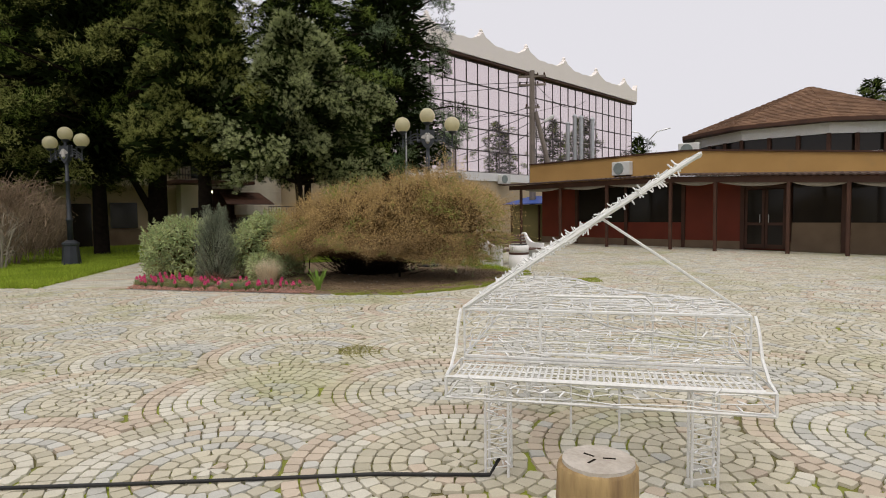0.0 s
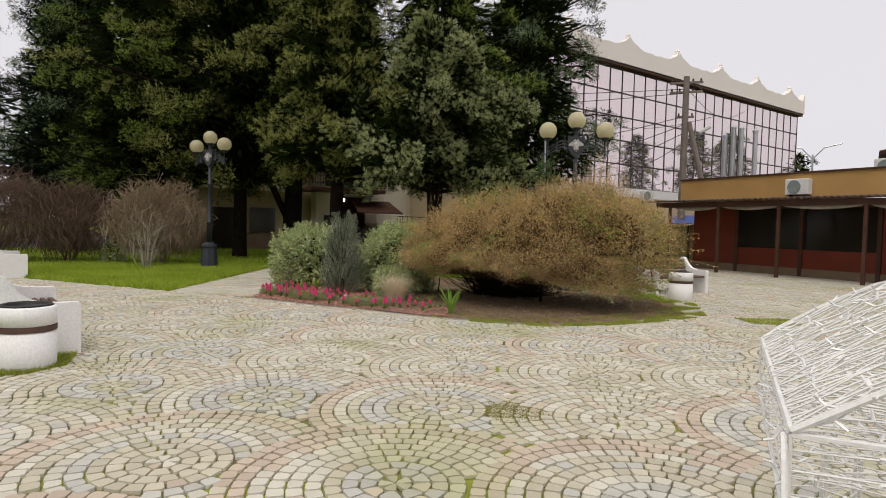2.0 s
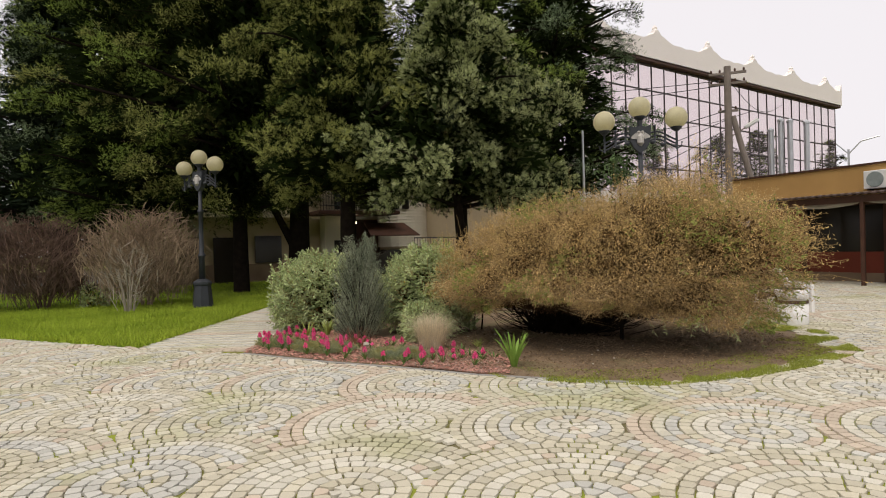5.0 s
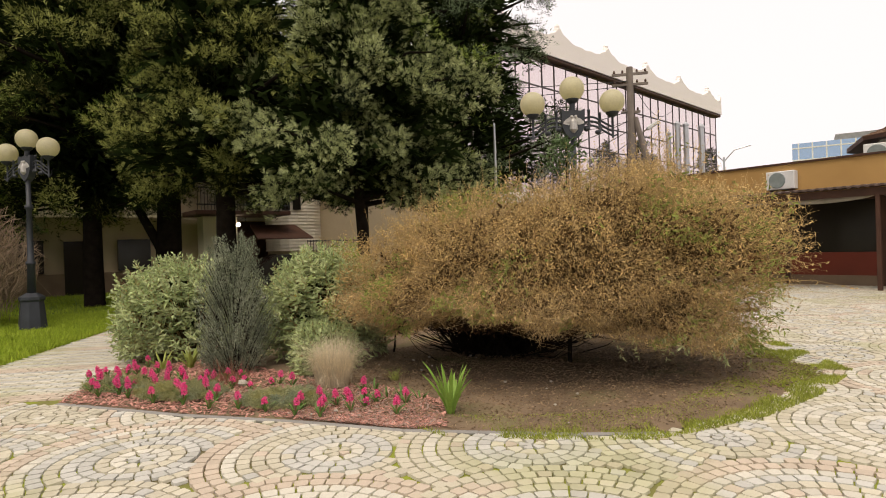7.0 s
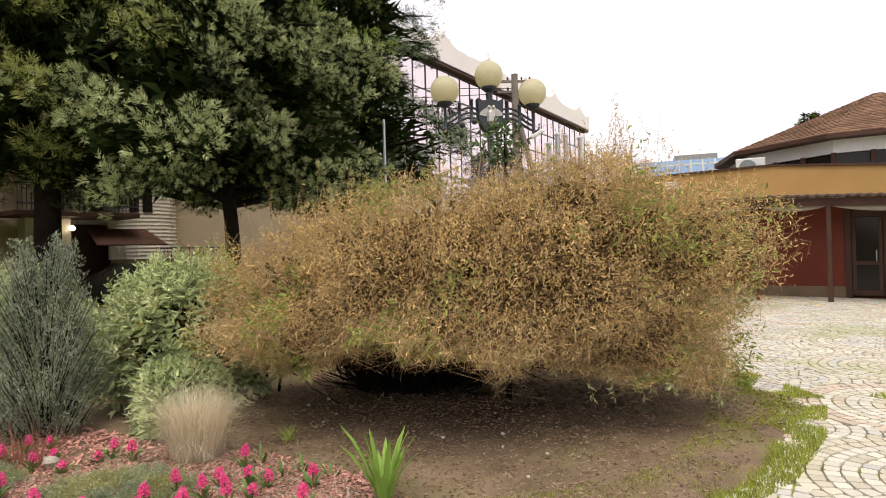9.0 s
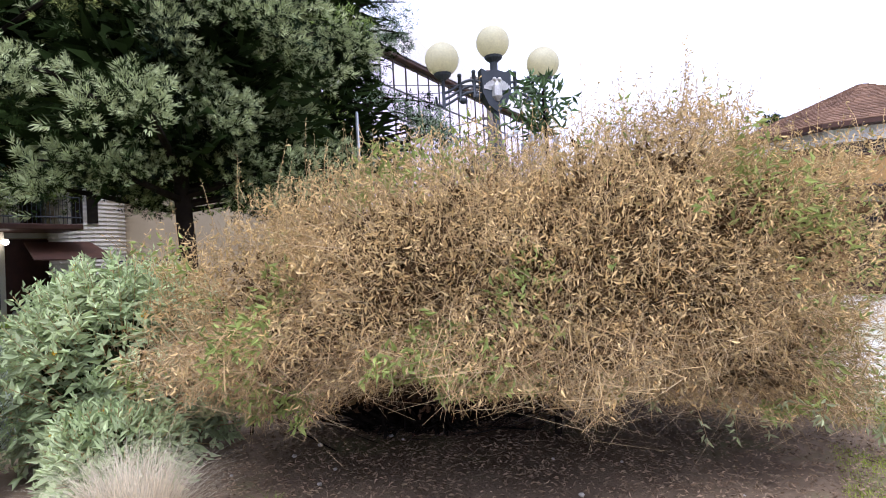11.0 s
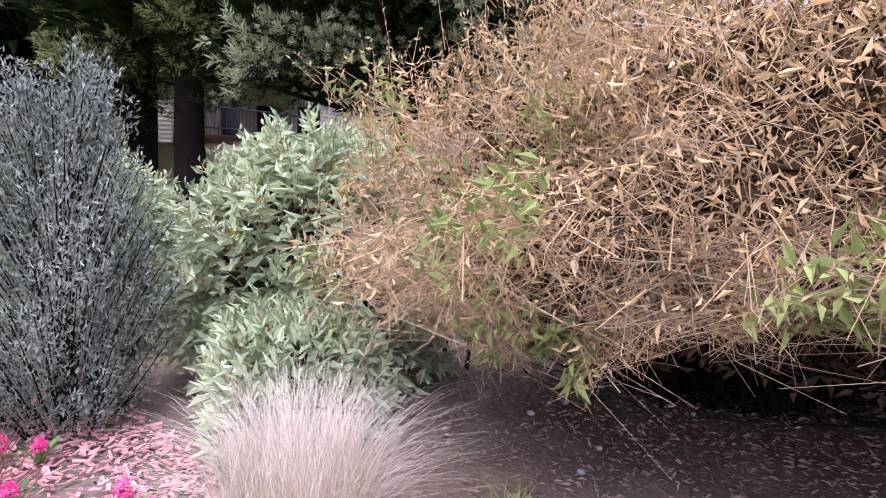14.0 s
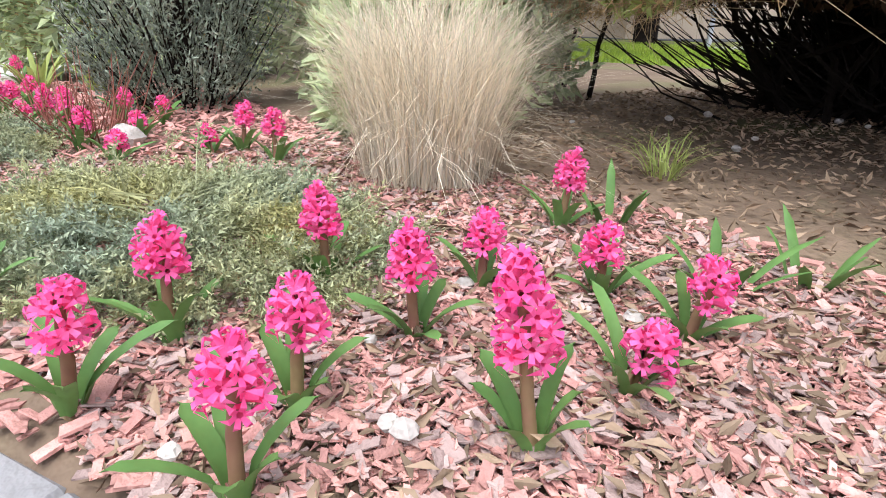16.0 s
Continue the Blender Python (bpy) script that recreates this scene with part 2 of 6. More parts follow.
# ---- mesh helpers ----
class Geo:
    """Collects vertices and faces of one mesh."""

    def __init__(self):
        self.v, self.f, self.mi = [], [], []

    def add(self, verts, faces, mi=0):
        o = len(self.v)
        self.v += [tuple(p) for p in verts]
        self.f += [tuple(i + o for i in q) for q in faces]
        self.mi += [mi] * len(faces)
        return self

    def box(self, lo, hi, m=None, mi=0, bevel=0.0):
        (x0, y0, z0), (x1, y1, z1) = lo, hi
        if bevel:
            b = min(bevel, (x1 - x0) / 3, (y1 - y0) / 3, (z1 - z0) / 3)
            rings = []
            for z, k in ((z0, b), (z0 + b, 0), (z1 - b, 0), (z1, b)):
                rings.append([(x0 + b, y0 + k, z), (x1 - b, y0 + k, z), (x1 - k, y0 + b, z), (x1 - k, y1 - b, z), (x1 - b, y1 - k, z), (x0 + b, y1 - k, z), (x0 + k, y1 - b, z), (x0 + k, y0 + b, z)])
            vs = [p for r in rings for p in r]
            fs = [tuple(range(7, -1, -1)), tuple(range(24, 32))]
            for k in range(3):
                for i in range(8):
                    j = (i + 1) % 8
                    fs.append((k * 8 + i, k * 8 + j, k * 8 + 8 + j, k * 8 + 8 + i))
        else:
            vs = [(x, y, z) for z in (z0, z1) for x, y in ((x0, y0), (x1, y0), (x1, y1), (x0, y1))]
            fs = [(3, 2, 1, 0), (4, 5, 6, 7), (0, 1, 5, 4), (1, 2, 6, 5), (2, 3, 7, 6), (3, 0, 4, 7)]
        if m is not None:
            vs = [m @ Vector(p) for p in vs]
        return self.add(vs, fs, mi)

    def tube(self, pts, r, n=6, mi=0, cap=True):
        pts = [Vector(p) for p in pts]
        rs = r if isinstance(r, (list, tuple)) else [r] * len(pts)
        vs, fs = [], []
        for i, p in enumerate(pts):
            d = (pts[min(i + 1, len(pts) - 1)] - pts[max(i - 1, 0)]).normalized()
            a = d.cross(Vector((0, 0, 1)) if abs(d.z) < 0.9 else Vector((1, 0, 0))).normalized()
            b = d.cross(a)
            for k in range(n):
                t = 2 * math.pi * k / n
                vs.append(p + rs[i] * (math.cos(t) * a + math.sin(t) * b))
        for i in range(len(pts) - 1):
            for k in range(n):
                j = (k + 1) % n
                fs.append((i * n + k, i * n + j, (i + 1) * n + j, (i + 1) * n + k))
        if cap:
            fs += [tuple(range(n)), tuple(range((len(pts) - 1) * n, len(pts) * n))[::-1]]
        return self.add(vs, fs, mi)

    def lathe(self, profile, n=24, m=None, mi=0):
        vs, fs = [], []
        for r, z in profile:
            for k in range(n):
                t = 2 * math.pi * k / n
                vs.append(Vector((r * math.cos(t), r * math.sin(t), z)))
        for i in range(len(profile) - 1):
            for k in range(n):
                j = (k + 1) % n
                fs.append((i * n + k, i * n + j, (i + 1) * n + j, (i + 1) * n + k))
        fs += [tuple(range(n))[::-1], tuple(range((len(profile) - 1) * n, len(profile) * n))]
        if m is not None:
            vs = [m @ p for p in vs]
        return self.add(vs, fs, mi)

    def ball(self, c, r, n=24, squash=1.0):
        k = max(n // 2, 4)
        return self.lathe([(max(r * math.sin(math.pi * i / k), r * 0.01), c[2] - r * squash * math.cos(math.pi * i / k)) for i in range(k + 1)], n, Matrix.Translation((c[0], c[1], 0)))

    def prism(self, outline, axis_from, axis_to, m=None, mi=0):
        """An outline of (a, b) pairs in the plane x, z, pushed along y."""
        n = len(outline)
        vs = [Vector((a, axis_from, b)) for a, b in outline] + [Vector((a, axis_to, b)) for a, b in outline]
        fs = [tuple(range(n)), tuple(range(n, 2 * n))[::-1]] + [((i + 1) % n, i, n + i, n + (i + 1) % n) for i in range(n)]
        if m is not None:
            vs = [m @ p for p in vs]
        return self.add(vs, fs, mi)

    def slab(self, outline, z0, z1, mi=0):
        n = len(outline)
        vs = [(x, y, z0) for x, y in outline] + [(x, y, z1) for x, y in outline]
        fs = [tuple(range(n))[::-1], tuple(range(n, 2 * n))] + [(i, (i + 1) % n, n + (i + 1) % n, n + i) for i in range(n)]
        return self.add(vs, fs, mi)

    def mesh(self, name, mats, smooth=False):
        me = bpy.data.meshes.new(name)
        me.from_pydata(self.v, [], self.f)
        for mm in mats if isinstance(mats, (list, tuple)) else [mats]:
            me.materials.append(mm)
        if isinstance(mats, (list, tuple)) and len(mats) > 1:
            me.polygons.foreach_set("material_index", self.mi)
        if smooth:
            me.polygons.foreach_set("use_smooth", [True] * len(self.f))
        me.update()
        return me


def part(name, geo, mat, parent, label="", smooth=False, kind=""):
    me = geo.mesh(name, mat, smooth) if isinstance(geo, Geo) else geo
    ob = new(name, me)
    ob.parent = parent
    if label or kind:
        tagged(ob, label, kind=kind)
    return ob


def thing(name, x=0, y=0, z=0, rz=0, label="", category="", group="", kind=""):
    ob = new(name)
    ob.empty_display_size = 0.2
    ob.matrix_basis = pose(x, y, z, 0, 0, rz)
    return tagged(ob, label, category, group, kind)


def solid(name, geo, mat, label="", category="", group="", kind="", smooth=False):
    return tagged(new(name, geo.mesh(name, mat, smooth)), label, category, group, kind)


def raw_mesh(name, verts, faces, mats, mi=None):
    """A large mesh from arrays: verts (n, 3), faces (m, k)."""
    me = bpy.data.meshes.new(name)
    verts, faces = np.asarray(verts, np.float32), np.asarray(faces, np.int32)
    k = faces.shape[1]
    me.vertices.add(len(verts))
    me.vertices.foreach_set("co", verts.ravel())
    me.loops.add(faces.size)
    me.loops.foreach_set("vertex_index", faces.ravel())
    me.polygons.add(len(faces))
    me.polygons.foreach_set("loop_start", np.arange(0, faces.size, k, dtype=np.int32))
    for mm in mats if isinstance(mats, (list, tuple)) else [mats]:
        me.materials.append(mm)
    if mi is not None:
        me.polygons.foreach_set("material_index", np.asarray(mi, np.int32))
    me.polygons.foreach_set("use_smooth", [False] * len(faces))
    me.update(calc_edges=True)
    return me


def unit(a):
    return a / np.maximum(np.linalg.norm(a, axis=-1, keepdims=True), 1e-9)


def leaf_mesh(name, rng, pos, way, length, width, mats, mi=None, curl=0.25):
    """Kite-shaped leaves, folded along the rib: one at each pos, along way."""
    n = len(pos)
    way = unit(way)
    side = unit(np.cross(way, rng.normal(size=(n, 3))))
    up = np.cross(side, way)
    L, W = np.broadcast_to(length, n)[:, None], np.broadcast_to(width, n)[:, None]
    mid = pos + way * L * 0.45
    tip = pos + way * L - up * L * curl
    v = np.stack([pos, mid + side * W * 0.5 + up * W * 0.25, tip, mid - side * W * 0.5 + up * W * 0.25], 1).reshape(-1, 3)
    o = np.arange(n, dtype=np.int32)[:, None] * 4
    f = np.concatenate([o + np.array([[0, 1, 2]]), o + np.array([[0, 2, 3]])], 1).reshape(-1, 3)
    return raw_mesh(name, v, f, mats, None if mi is None else np.repeat(mi, 2))


def spray_mesh(name, rng, pos, way, length, width, mats, mi):
    """Narrow three-cornered needle sprays."""
    n = len(pos)
    way = unit(way)
    side = unit(np.cross(way, rng.normal(size=(n, 3)))) * (np.broadcast_to(width, n) * 0.5)[:, None]
    mid = pos + way * (np.broadcast_to(length, n) * 0.35)[:, None]
    tip = pos + way * np.broadcast_to(length, n)[:, None]
    v = np.stack([pos, mid + side, tip - side * 0.3], 1).reshape(-1, 3)
    return raw_mesh(name, v, np.arange(3 * n, dtype=np.int32).reshape(-1, 3), mats, mi)


def twig_mesh(name, a, mid, b, r, mats):
    """Thin three-sided bent twigs from a over mid to b."""
    n = len(a)
    r = np.broadcast_to(r, n)[:, None]
    w = unit(b - a)
    s = unit(np.cross(w, np.array([0.3, 0.5, 0.81])))
    t = np.cross(w, s)
    rings = []
    for p, k in ((a, 1.0), (mid, 0.75), (b, 0.35)):
        for ang in (0, 2.094, 4.189):
            rings.append(p + r * k * (math.cos(ang) * s + math.sin(ang) * t))
    v = np.stack(rings, 1).reshape(-1, 3)
    o = np.arange(n, dtype=np.int32)[:, None] * 9
    quads = []
    for k in (0, 3):
        for i in range(3):
            j = (i + 1) % 3
            quads.append([k + i, k + j, k + 3 + j, k + 3 + i])
    f = np.concatenate([o + np.array([q]) for q in quads], 1).reshape(-1, 4)
    return raw_mesh(name, v, f, mats)


def stick_mesh(name, a, b, r, mats):
    """Straight three-sided sticks from a to b."""
    n = len(a)
    r = np.broadcast_to(r, n)[:, None]
    w = unit(b - a)
    s = unit(np.cross(w, np.array([0.3, 0.5, 0.81])))
    t = np.cross(w, s)
    rings = [p + r * k * (math.cos(g) * s + math.sin(g) * t) for p, k in ((a, 1.0), (b, 0.45)) for g in (0, 2.094, 4.189)]
    v = np.stack(rings, 1).reshape(-1, 3)
    o = np.arange(n, dtype=np.int32)[:, None] * 6
    f = np.concatenate([o + np.array([[i, (i + 1) % 3, 3 + (i + 1) % 3, 3 + i]]) for i in range(3)], 1).reshape(-1, 4)
    return raw_mesh(name, v, f, mats)


def inside(poly, x, y):
    """Which of the points x, y lie in the polygon (arrays)."""
    res = np.zeros(np.shape(x), bool)
    for (x0, y0), (x1, y1) in zip(poly, poly[1:] + poly[:1]):
        cross = (y0 > y) != (y1 > y)
        res ^= cross & (x < (x1 - x0) * (y - y0) / (y1 - y0 + 1e-12) + x0)
    return res

# ---- ground ----
BED = [(-13.42, 4.18), (-12.0, 5.02), (-10.96, 5.76), (-10.07, 6.3), (-9.6, 6.72), (-9.05, 7.2), (-8.6, 7.7), (-8.4, 8.7), (-8.42, 9.8), (-8.75, 11.0), (-9.8, 12.2), (-11.2, 12.6), (-13.0, 12.8), (-16.0, 11.0), (-19.0, 7.4), (-16.6, 5.95)]
LAWN = [(-15.05, 2.83), (-16.0, 2.1), (-18.5, 0.2), (-23.0, -3.0), (-34, -8), (-34, 14.0), (-20.4, 5.93)]
LAWN_NEAR = [(-4.2, 1.05), (-6.7, 0.9), (-7.9, 0.8), (-8.8, 0.6), (-11.0, -0.1), (-11.0, -9.0), (6.0, -9.0), (3.0, -2.0), (-2.5, 0.2)]
LAWN_BACK = [(-9.9, 12.3), (-11.3, 12.7), (-13.0, 12.9), (-16.0, 11.1), (-19.0, 7.5), (-23, 9.5), (-20, 16), (-14.2, 14.9), (-12.3, 13.9), (-10.9, 12.9)]
PATH_STRIP = [(-13.42, 4.18), (-15.05, 2.83), (-20.4, 5.93), (-30, 11.3), (-29, 13.5), (-19.0, 7.4), (-16.6, 5.95)]

g = Geo()
far = 2500
g.add([(-far, -far, -0.02), (far, -far, -0.02), (far, far, -0.02), (-far, far, -0.02)], [(0, 1, 2, 3)])
ground = solid("ground", g, M_JOINT, "mossy sand ground under the stone setts", "ground", kind="structure")


def patch(name, poly, z, mat, label, cat, step=0.5, lift=0.0, seed=1.0):
    """A softly uneven sheet over a polygon."""
    xs, ys = [p[0] for p in poly], [p[1] for p in poly]
    bm = bmesh.new()
    f = bm.faces.new([bm.verts.new((x, y, z)) for x, y in poly])
    for axis, lo, hi in ((0, min(xs), max(xs)), (1, min(ys), max(ys))):
        k = lo + step
        while k < hi:
            co, no = [0, 0, 0], [0, 0, 0]
            co[axis], no[axis] = k, 1
            bmesh.ops.bisect_plane(bm, geom=bm.verts[:] + bm.edges[:] + bm.faces[:], plane_co=co, plane_no=no)
            k += step
    rim = {v for e in bm.edges if e.is_boundary for v in e.verts}
    for v in bm.verts:
        if v not in rim:
            v.co.z += lift * (0.75 + 0.5 * noise.noise(v.co * 0.9 + Vector((seed, 0, 0)))) + 0.02 * noise.noise(v.co * 3)
    me = bpy.data.meshes.new(name)
    bm.to_mesh(me)
    bm.free()
    me.materials.append(mat)
    me.polygons.foreach_set("use_smooth", [True] * len(me.polygons))
    return tagged(new(name, me), label, cat, kind="structure")


patch("flower_bed_soil", BED, -0.005, M_SOIL, "brown soil of the raised planting bed", "soil", 0.35, 0.03)
patch("lawn_soil", LAWN, -0.005, M_LAWN, "green lawn turf beside the plaza", "lawn", 1.5, 0.05)
patch("lawn_soil_by_bench", LAWN_NEAR, -0.005, M_LAWN, "green lawn turf behind the white bench", "lawn", 1.0, 0.03)
patch("lawn_soil_behind", LAWN_BACK, -0.006, M_LAWN, "green lawn turf behind the dry bush", "lawn", 1.0, 0.03)
g = Geo().slab([(-70, -40), (-34, -40), (-34, 14.0), (-30, 15), (-23, 20), (-22, 60), (-70, 60)], -0.019, -0.004)
solid("road", g, M_ASPHALT, "grey asphalt yard between the houses", "asphalt", kind="structure")


# ---- red pavilion restaurant ----
pav = thing("pavilion", -10, 30, 0, 0, "red single-storey pavilion with brown canopy and shingled upper hall", "building")


def in_thing(ob):
    return ob.matrix_basis.inverted()


def pav_part(name, geo, mat, label="", parent=None, smooth=False):
    ob = part(name, geo, mat, parent or pav, label, smooth)
    if parent is None:
        ob.matrix_parent_inverse = in_thing(pav)
    return ob


WY, CY, XL, XR = 24.2, 22.3, -18.7, 4.0


def edge_z(x):
    """How far the parapet's foot has dropped at x: the roof falls towards the door end."""
    return 3.08 - 0.05 * max(0.0, x + 11.0)


def front_piece(name, x0, x1, z0, z1, mat, label="", out=0.0, thick=0.2):
    pav_part(name, Geo().box((x0, WY - out, z0), (x1, WY - out + thick, z1)), mat, label)


front_piece("plinth", XL, -9.1, -0.02, 0.3, M_PLINTH, "stained tan plinth", 0.02)
front_piece("plinth", -7.5, XR, -0.02, 0.3, M_PLINTH, "stained tan plinth", 0.02)
for x0, x1 in ((-18.7, -16.7), (-11.35, -9.15)):
    front_piece("red_wall_panel", x0, x1, 0.3, 2.55, M_RED, "dark red painted wall panel")
for x0, x1 in ((-16.6, -14.1), (-14.0, -11.5)):
    front_piece("red_wall_panel", x0, x1, 0.3, 1.0, M_RED, "dark red painted wall panel")
    front_piece("window", x0, x1, 1.0, 2.55, M_DARKGLASS, "dark window pane", -0.08, 0.06)
for x in (-16.7, -14.1, -11.5, -9.2, -7.62):
    front_piece("wall_post", x, x + 0.14, 0.0, 2.56, M_BROWN, "", 0.05, 0.3)
for x0, x1 in ((-9.05, -8.36), (-8.34, -7.65)):
    dr = Geo().box((x0, WY + 0.02, 0.05), (x1, WY + 0.08, 2.2))
    leaf = pav_part("glass_door", dr, M_DARKGLASS, "dark glazed door leaf")
    part("door_frame", Geo().box((x0, WY + 0.0, 0.05), (x0 + 0.09, WY + 0.018, 2.2)).box((x1 - 0.09, WY, 0.05), (x1, WY + 0.018, 2.2)).box((x0 + 0.09, WY, 0.9), (x1 - 0.09, WY + 0.018, 1.0)).box((x0 + 0.09, WY, 0.05), (x1 - 0.09, WY + 0.018, 0.2)), M_BROWN, leaf).matrix_parent_inverse = Matrix()
    part("door_handle", Geo().tube([(x1 - 0.14 if x0 < -8.5 else x0 + 0.14, WY - 0.05, 1.0), (x1 - 0.14 if x0 < -8.5 else x0 + 0.14, WY - 0.05, 1.3)], 0.015), M_STEEL, leaf)
front_piece("door_head", -9.05, -7.65, 2.22, 2.55, M_BROWN)
x = -7.45
while x < XR - 1:
    front_piece("window", x, x + 1.5, 1.0, 2.4, M_DARKGLASS, "dark window pane", -0.08, 0.06)
    front_piece("window_apron", x, x + 1.5, 0.3, 1.0, M_PLINTH, "brown panelling under the window")
    front_piece("wall_post", x + 1.52, x + 1.68, 0.0, 2.45, M_BROWN, "", 0.05, 0.3)
    x += 1.7
front_piece("lintel", XL, XR, 2.56, 2.75, M_BROWN, "", 0.0, 0.2)


def sloped_bar(y0, y1, lo, hi, xs):
    """A bar along x whose lower and upper edge follow functions of x."""
    gg = Geo()
    vs, fs = [], []
    for x in xs:
        vs += [(x, y0, lo(x)), (x, y0, hi(x)), (x, y1, hi(x)), (x, y1, lo(x))]
    for i in range(len(xs) - 1):
        o = i * 4
        for q in range(4):
            r = (q + 1) % 4
            fs.append((o + q, o + 4 + q, o + 4 + r, o + r))
    e = len(vs)
    fs += [(0, 1, 2, 3), (e - 1, e - 2, e - 3, e - 4)]
    return gg.add(vs, fs)


XS = [-19.3 + 0.5 * i for i in range(48)]


def para_h(x):
    return 0.74 - 0.045 * max(0.0, x + 11.0)


pav_part("parapet", sloped_bar(WY - 0.2, WY + 0.1, lambda x: edge_z(x) - 0.2, lambda x: edge_z(x) + para_h(x), XS), M_OCHRE, "ochre rendered parapet")
pav_part("parapet_cap", sloped_bar(WY - 0.26, WY + 0.16, lambda x: edge_z(x) + para_h(x) + 0.002, lambda x: edge_z(x) + para_h(x) + 0.06, XS), M_BROWN, "brown metal coping")
pav_part("hall_body", Geo().box((XL, WY + 0.21, -0.02), (XR, 44, 2.6)), M_RED, "dark red rear walls under a flat roof")
pav_part("flat_roof", Geo().box((XL, WY + 0.11, 2.602), (XR, 44, 2.75)), M_ASPHALT, "grey felt roof")


def canopy():
    """Corrugated sheet from the canopy's low edge up to the parapet."""
    gg = Geo()
    n = int((XR + 19.6) / 0.055)
    vs, fs = [], []
    for i in range(n + 1):
        x = -19.6 + i * 0.055
        k = (0.0, 0.03, 0.03, 0.0)[i % 4]
        vs += [(x, CY, edge_z(x) - 0.25 + k), (x, WY - 0.21, edge_z(x) - 0.15 + k)]
    for i in range(n):
        fs.append((2 * i, 2 * i + 2, 2 * i + 3, 2 * i + 1))
    o = len(vs)
    vs += [(a, b, c - 0.05) for a, b, c in vs]
    fs += [tuple(o + k for k in q[::-1]) for q in fs]
    fs += [(2 * i, o + 2 * i, o + 2 * i + 2, 2 * i + 2) for i in range(n)]
    return gg.add(vs, fs)


pav_part("canopy_sheet", canopy(), M_SHEET, "corrugated brown canopy sheet")
pav_part("canopy_beam", sloped_bar(CY + 0.16, CY + 0.28, lambda x: edge_z(x) - 0.52, lambda x: edge_z(x) - 0.31, XS), M_BROWN)
POSTS = [-18.6, -16.3, -13.9, -11.1, -9.4, -7.0, -5.3, -3.2, -1.0, 1.4]
for x in POSTS:
    pav_part("canopy_post", Geo().box((x - 0.055, CY + 0.165, -0.02), (x + 0.055, CY + 0.275, edge_z(x) - 0.5), bevel=0.012), M_BROWN)
# white gathered cloth hanging under the canopy beam
for x0, x1 in zip(POSTS, POSTS[1:]):
    vs, fs = [], []
    nn = 14
    for j in range(nn + 1):
        t = j / nn
        x = x0 + 0.08 + (x1 - x0 - 0.16) * t
        z = edge_z(x) - 0.48
        sag = 0.13 * math.sin(math.pi * t) ** 0.7
        for oy, zz in ((0.30, z), (0.31, z - 0.04 - sag), (0.37, z - 0.04 - sag), (0.37, z)):
            vs.append((x, CY + oy, zz))
    for j in range(nn):
        for q in range(4):
            r = (q + 1) % 4
            fs.append((j * 4 + q, j * 4 + r, j * 4 + 4 + r, j * 4 + 4 + q))
    pav_part("curtain_swag", Geo().add(vs, fs), M_CLOTH, "faded white cloth swag", smooth=True)

# upper ten-sided hall with shingled roof
OC, NS = (-8.6, 29.4), 10


def ring(r, turn=7.0):
    return [(OC[0] + r * math.cos(radians(turn + 360 / NS * k)), OC[1] + r * math.sin(radians(turn + 360 / NS * k))) for k in range(NS)]


pav_part("upper_wall", Geo().slab(ring(4.6), 2.75, 3.5), M_WHITE, "white upper wall")
pav_part("upper_glass", Geo().slab(ring(4.5), 3.5, 4.12), M_DARKGLASS, "dark strip window")
pav_part("upper_band", Geo().slab(ring(4.62), 4.12, 4.5), M_WHITE, "white band under the eaves")
inner = ring(4.6)
for k in range(NS):
    a, b = Vector(inner[k]), Vector(inner[(k + 1) % NS])
    for i in range(3):
        p = a.lerp(b, i / 3)
        pav_part("window_post", Geo().box((p.x - 0.06, p.y - 0.06, 3.48), (p.x + 0.06, p.y + 0.06, 4.13)), M_BROWN)
eave = ring(5.15)
pav_part("eaves_board", Geo().slab(eave, 4.5, 4.62), M_BROWN, "dark brown eaves board")
shingles = Geo()
rng = random.Random(4)
for k in range(NS):
    a, b, peak = Vector((*eave[k], 4.62)), Vector((*eave[(k + 1) % NS], 4.62)), Vector((*OC, 6.6))
    rows = 24
    for r in range(rows):
        t0, t1 = r / rows, min((r + 1.25) / rows, 1.0)
        p0, p1, q0, q1 = a.lerp(peak, t0), b.lerp(peak, t0), a.lerp(peak, t1), b.lerp(peak, t1)
        n = max(1, int((p1 - p0).length / 0.25))
        for i in range(n):
            lift = Vector((0, 0, 0.025 + 0.015 * rng.random()))
            u0, u1 = i / n, (i + 0.97) / n
            c = [p0.lerp(p1, u0) + lift, p0.lerp(p1, u1) + lift, q0.lerp(q1, u1), q0.lerp(q1, u0)]
            shingles.add(c + [v - Vector((0, 0, 0.03)) for v in c[:2]], [(0, 1, 2, 3), (4, 5, 1, 0)])
tagged(pav_part("shingle_roof", shingles, M_SHINGLE, "weathered reddish brown shingle roof"), kind="stuff")


def ac_unit(x, y, z, rz, label):
    t = thing("air_conditioner", x, y, z, rz, label, "air conditioner", "wall air conditioners")
    part("casing", Geo().box((-0.42, -0.15, 0), (0.42, 0.15, 0.58), bevel=0.02), M_AC, t)
    gg = Geo().lathe([(0.23, 0), (0.25, 0.012), (0.235, 0.03), (0.02, 0.02)], 28, pose(-0.08, -0.15, 0.29, 90))
    part("fan_grille", gg, M_ACFAN, t, "round grey fan grille")
    for sx in (-0.3, 0.3):
        part("bracket", Geo().box((sx - 0.02, -0.14, -0.05), (sx + 0.02, 0.25, 0)), M_BROWN, t)
    return t


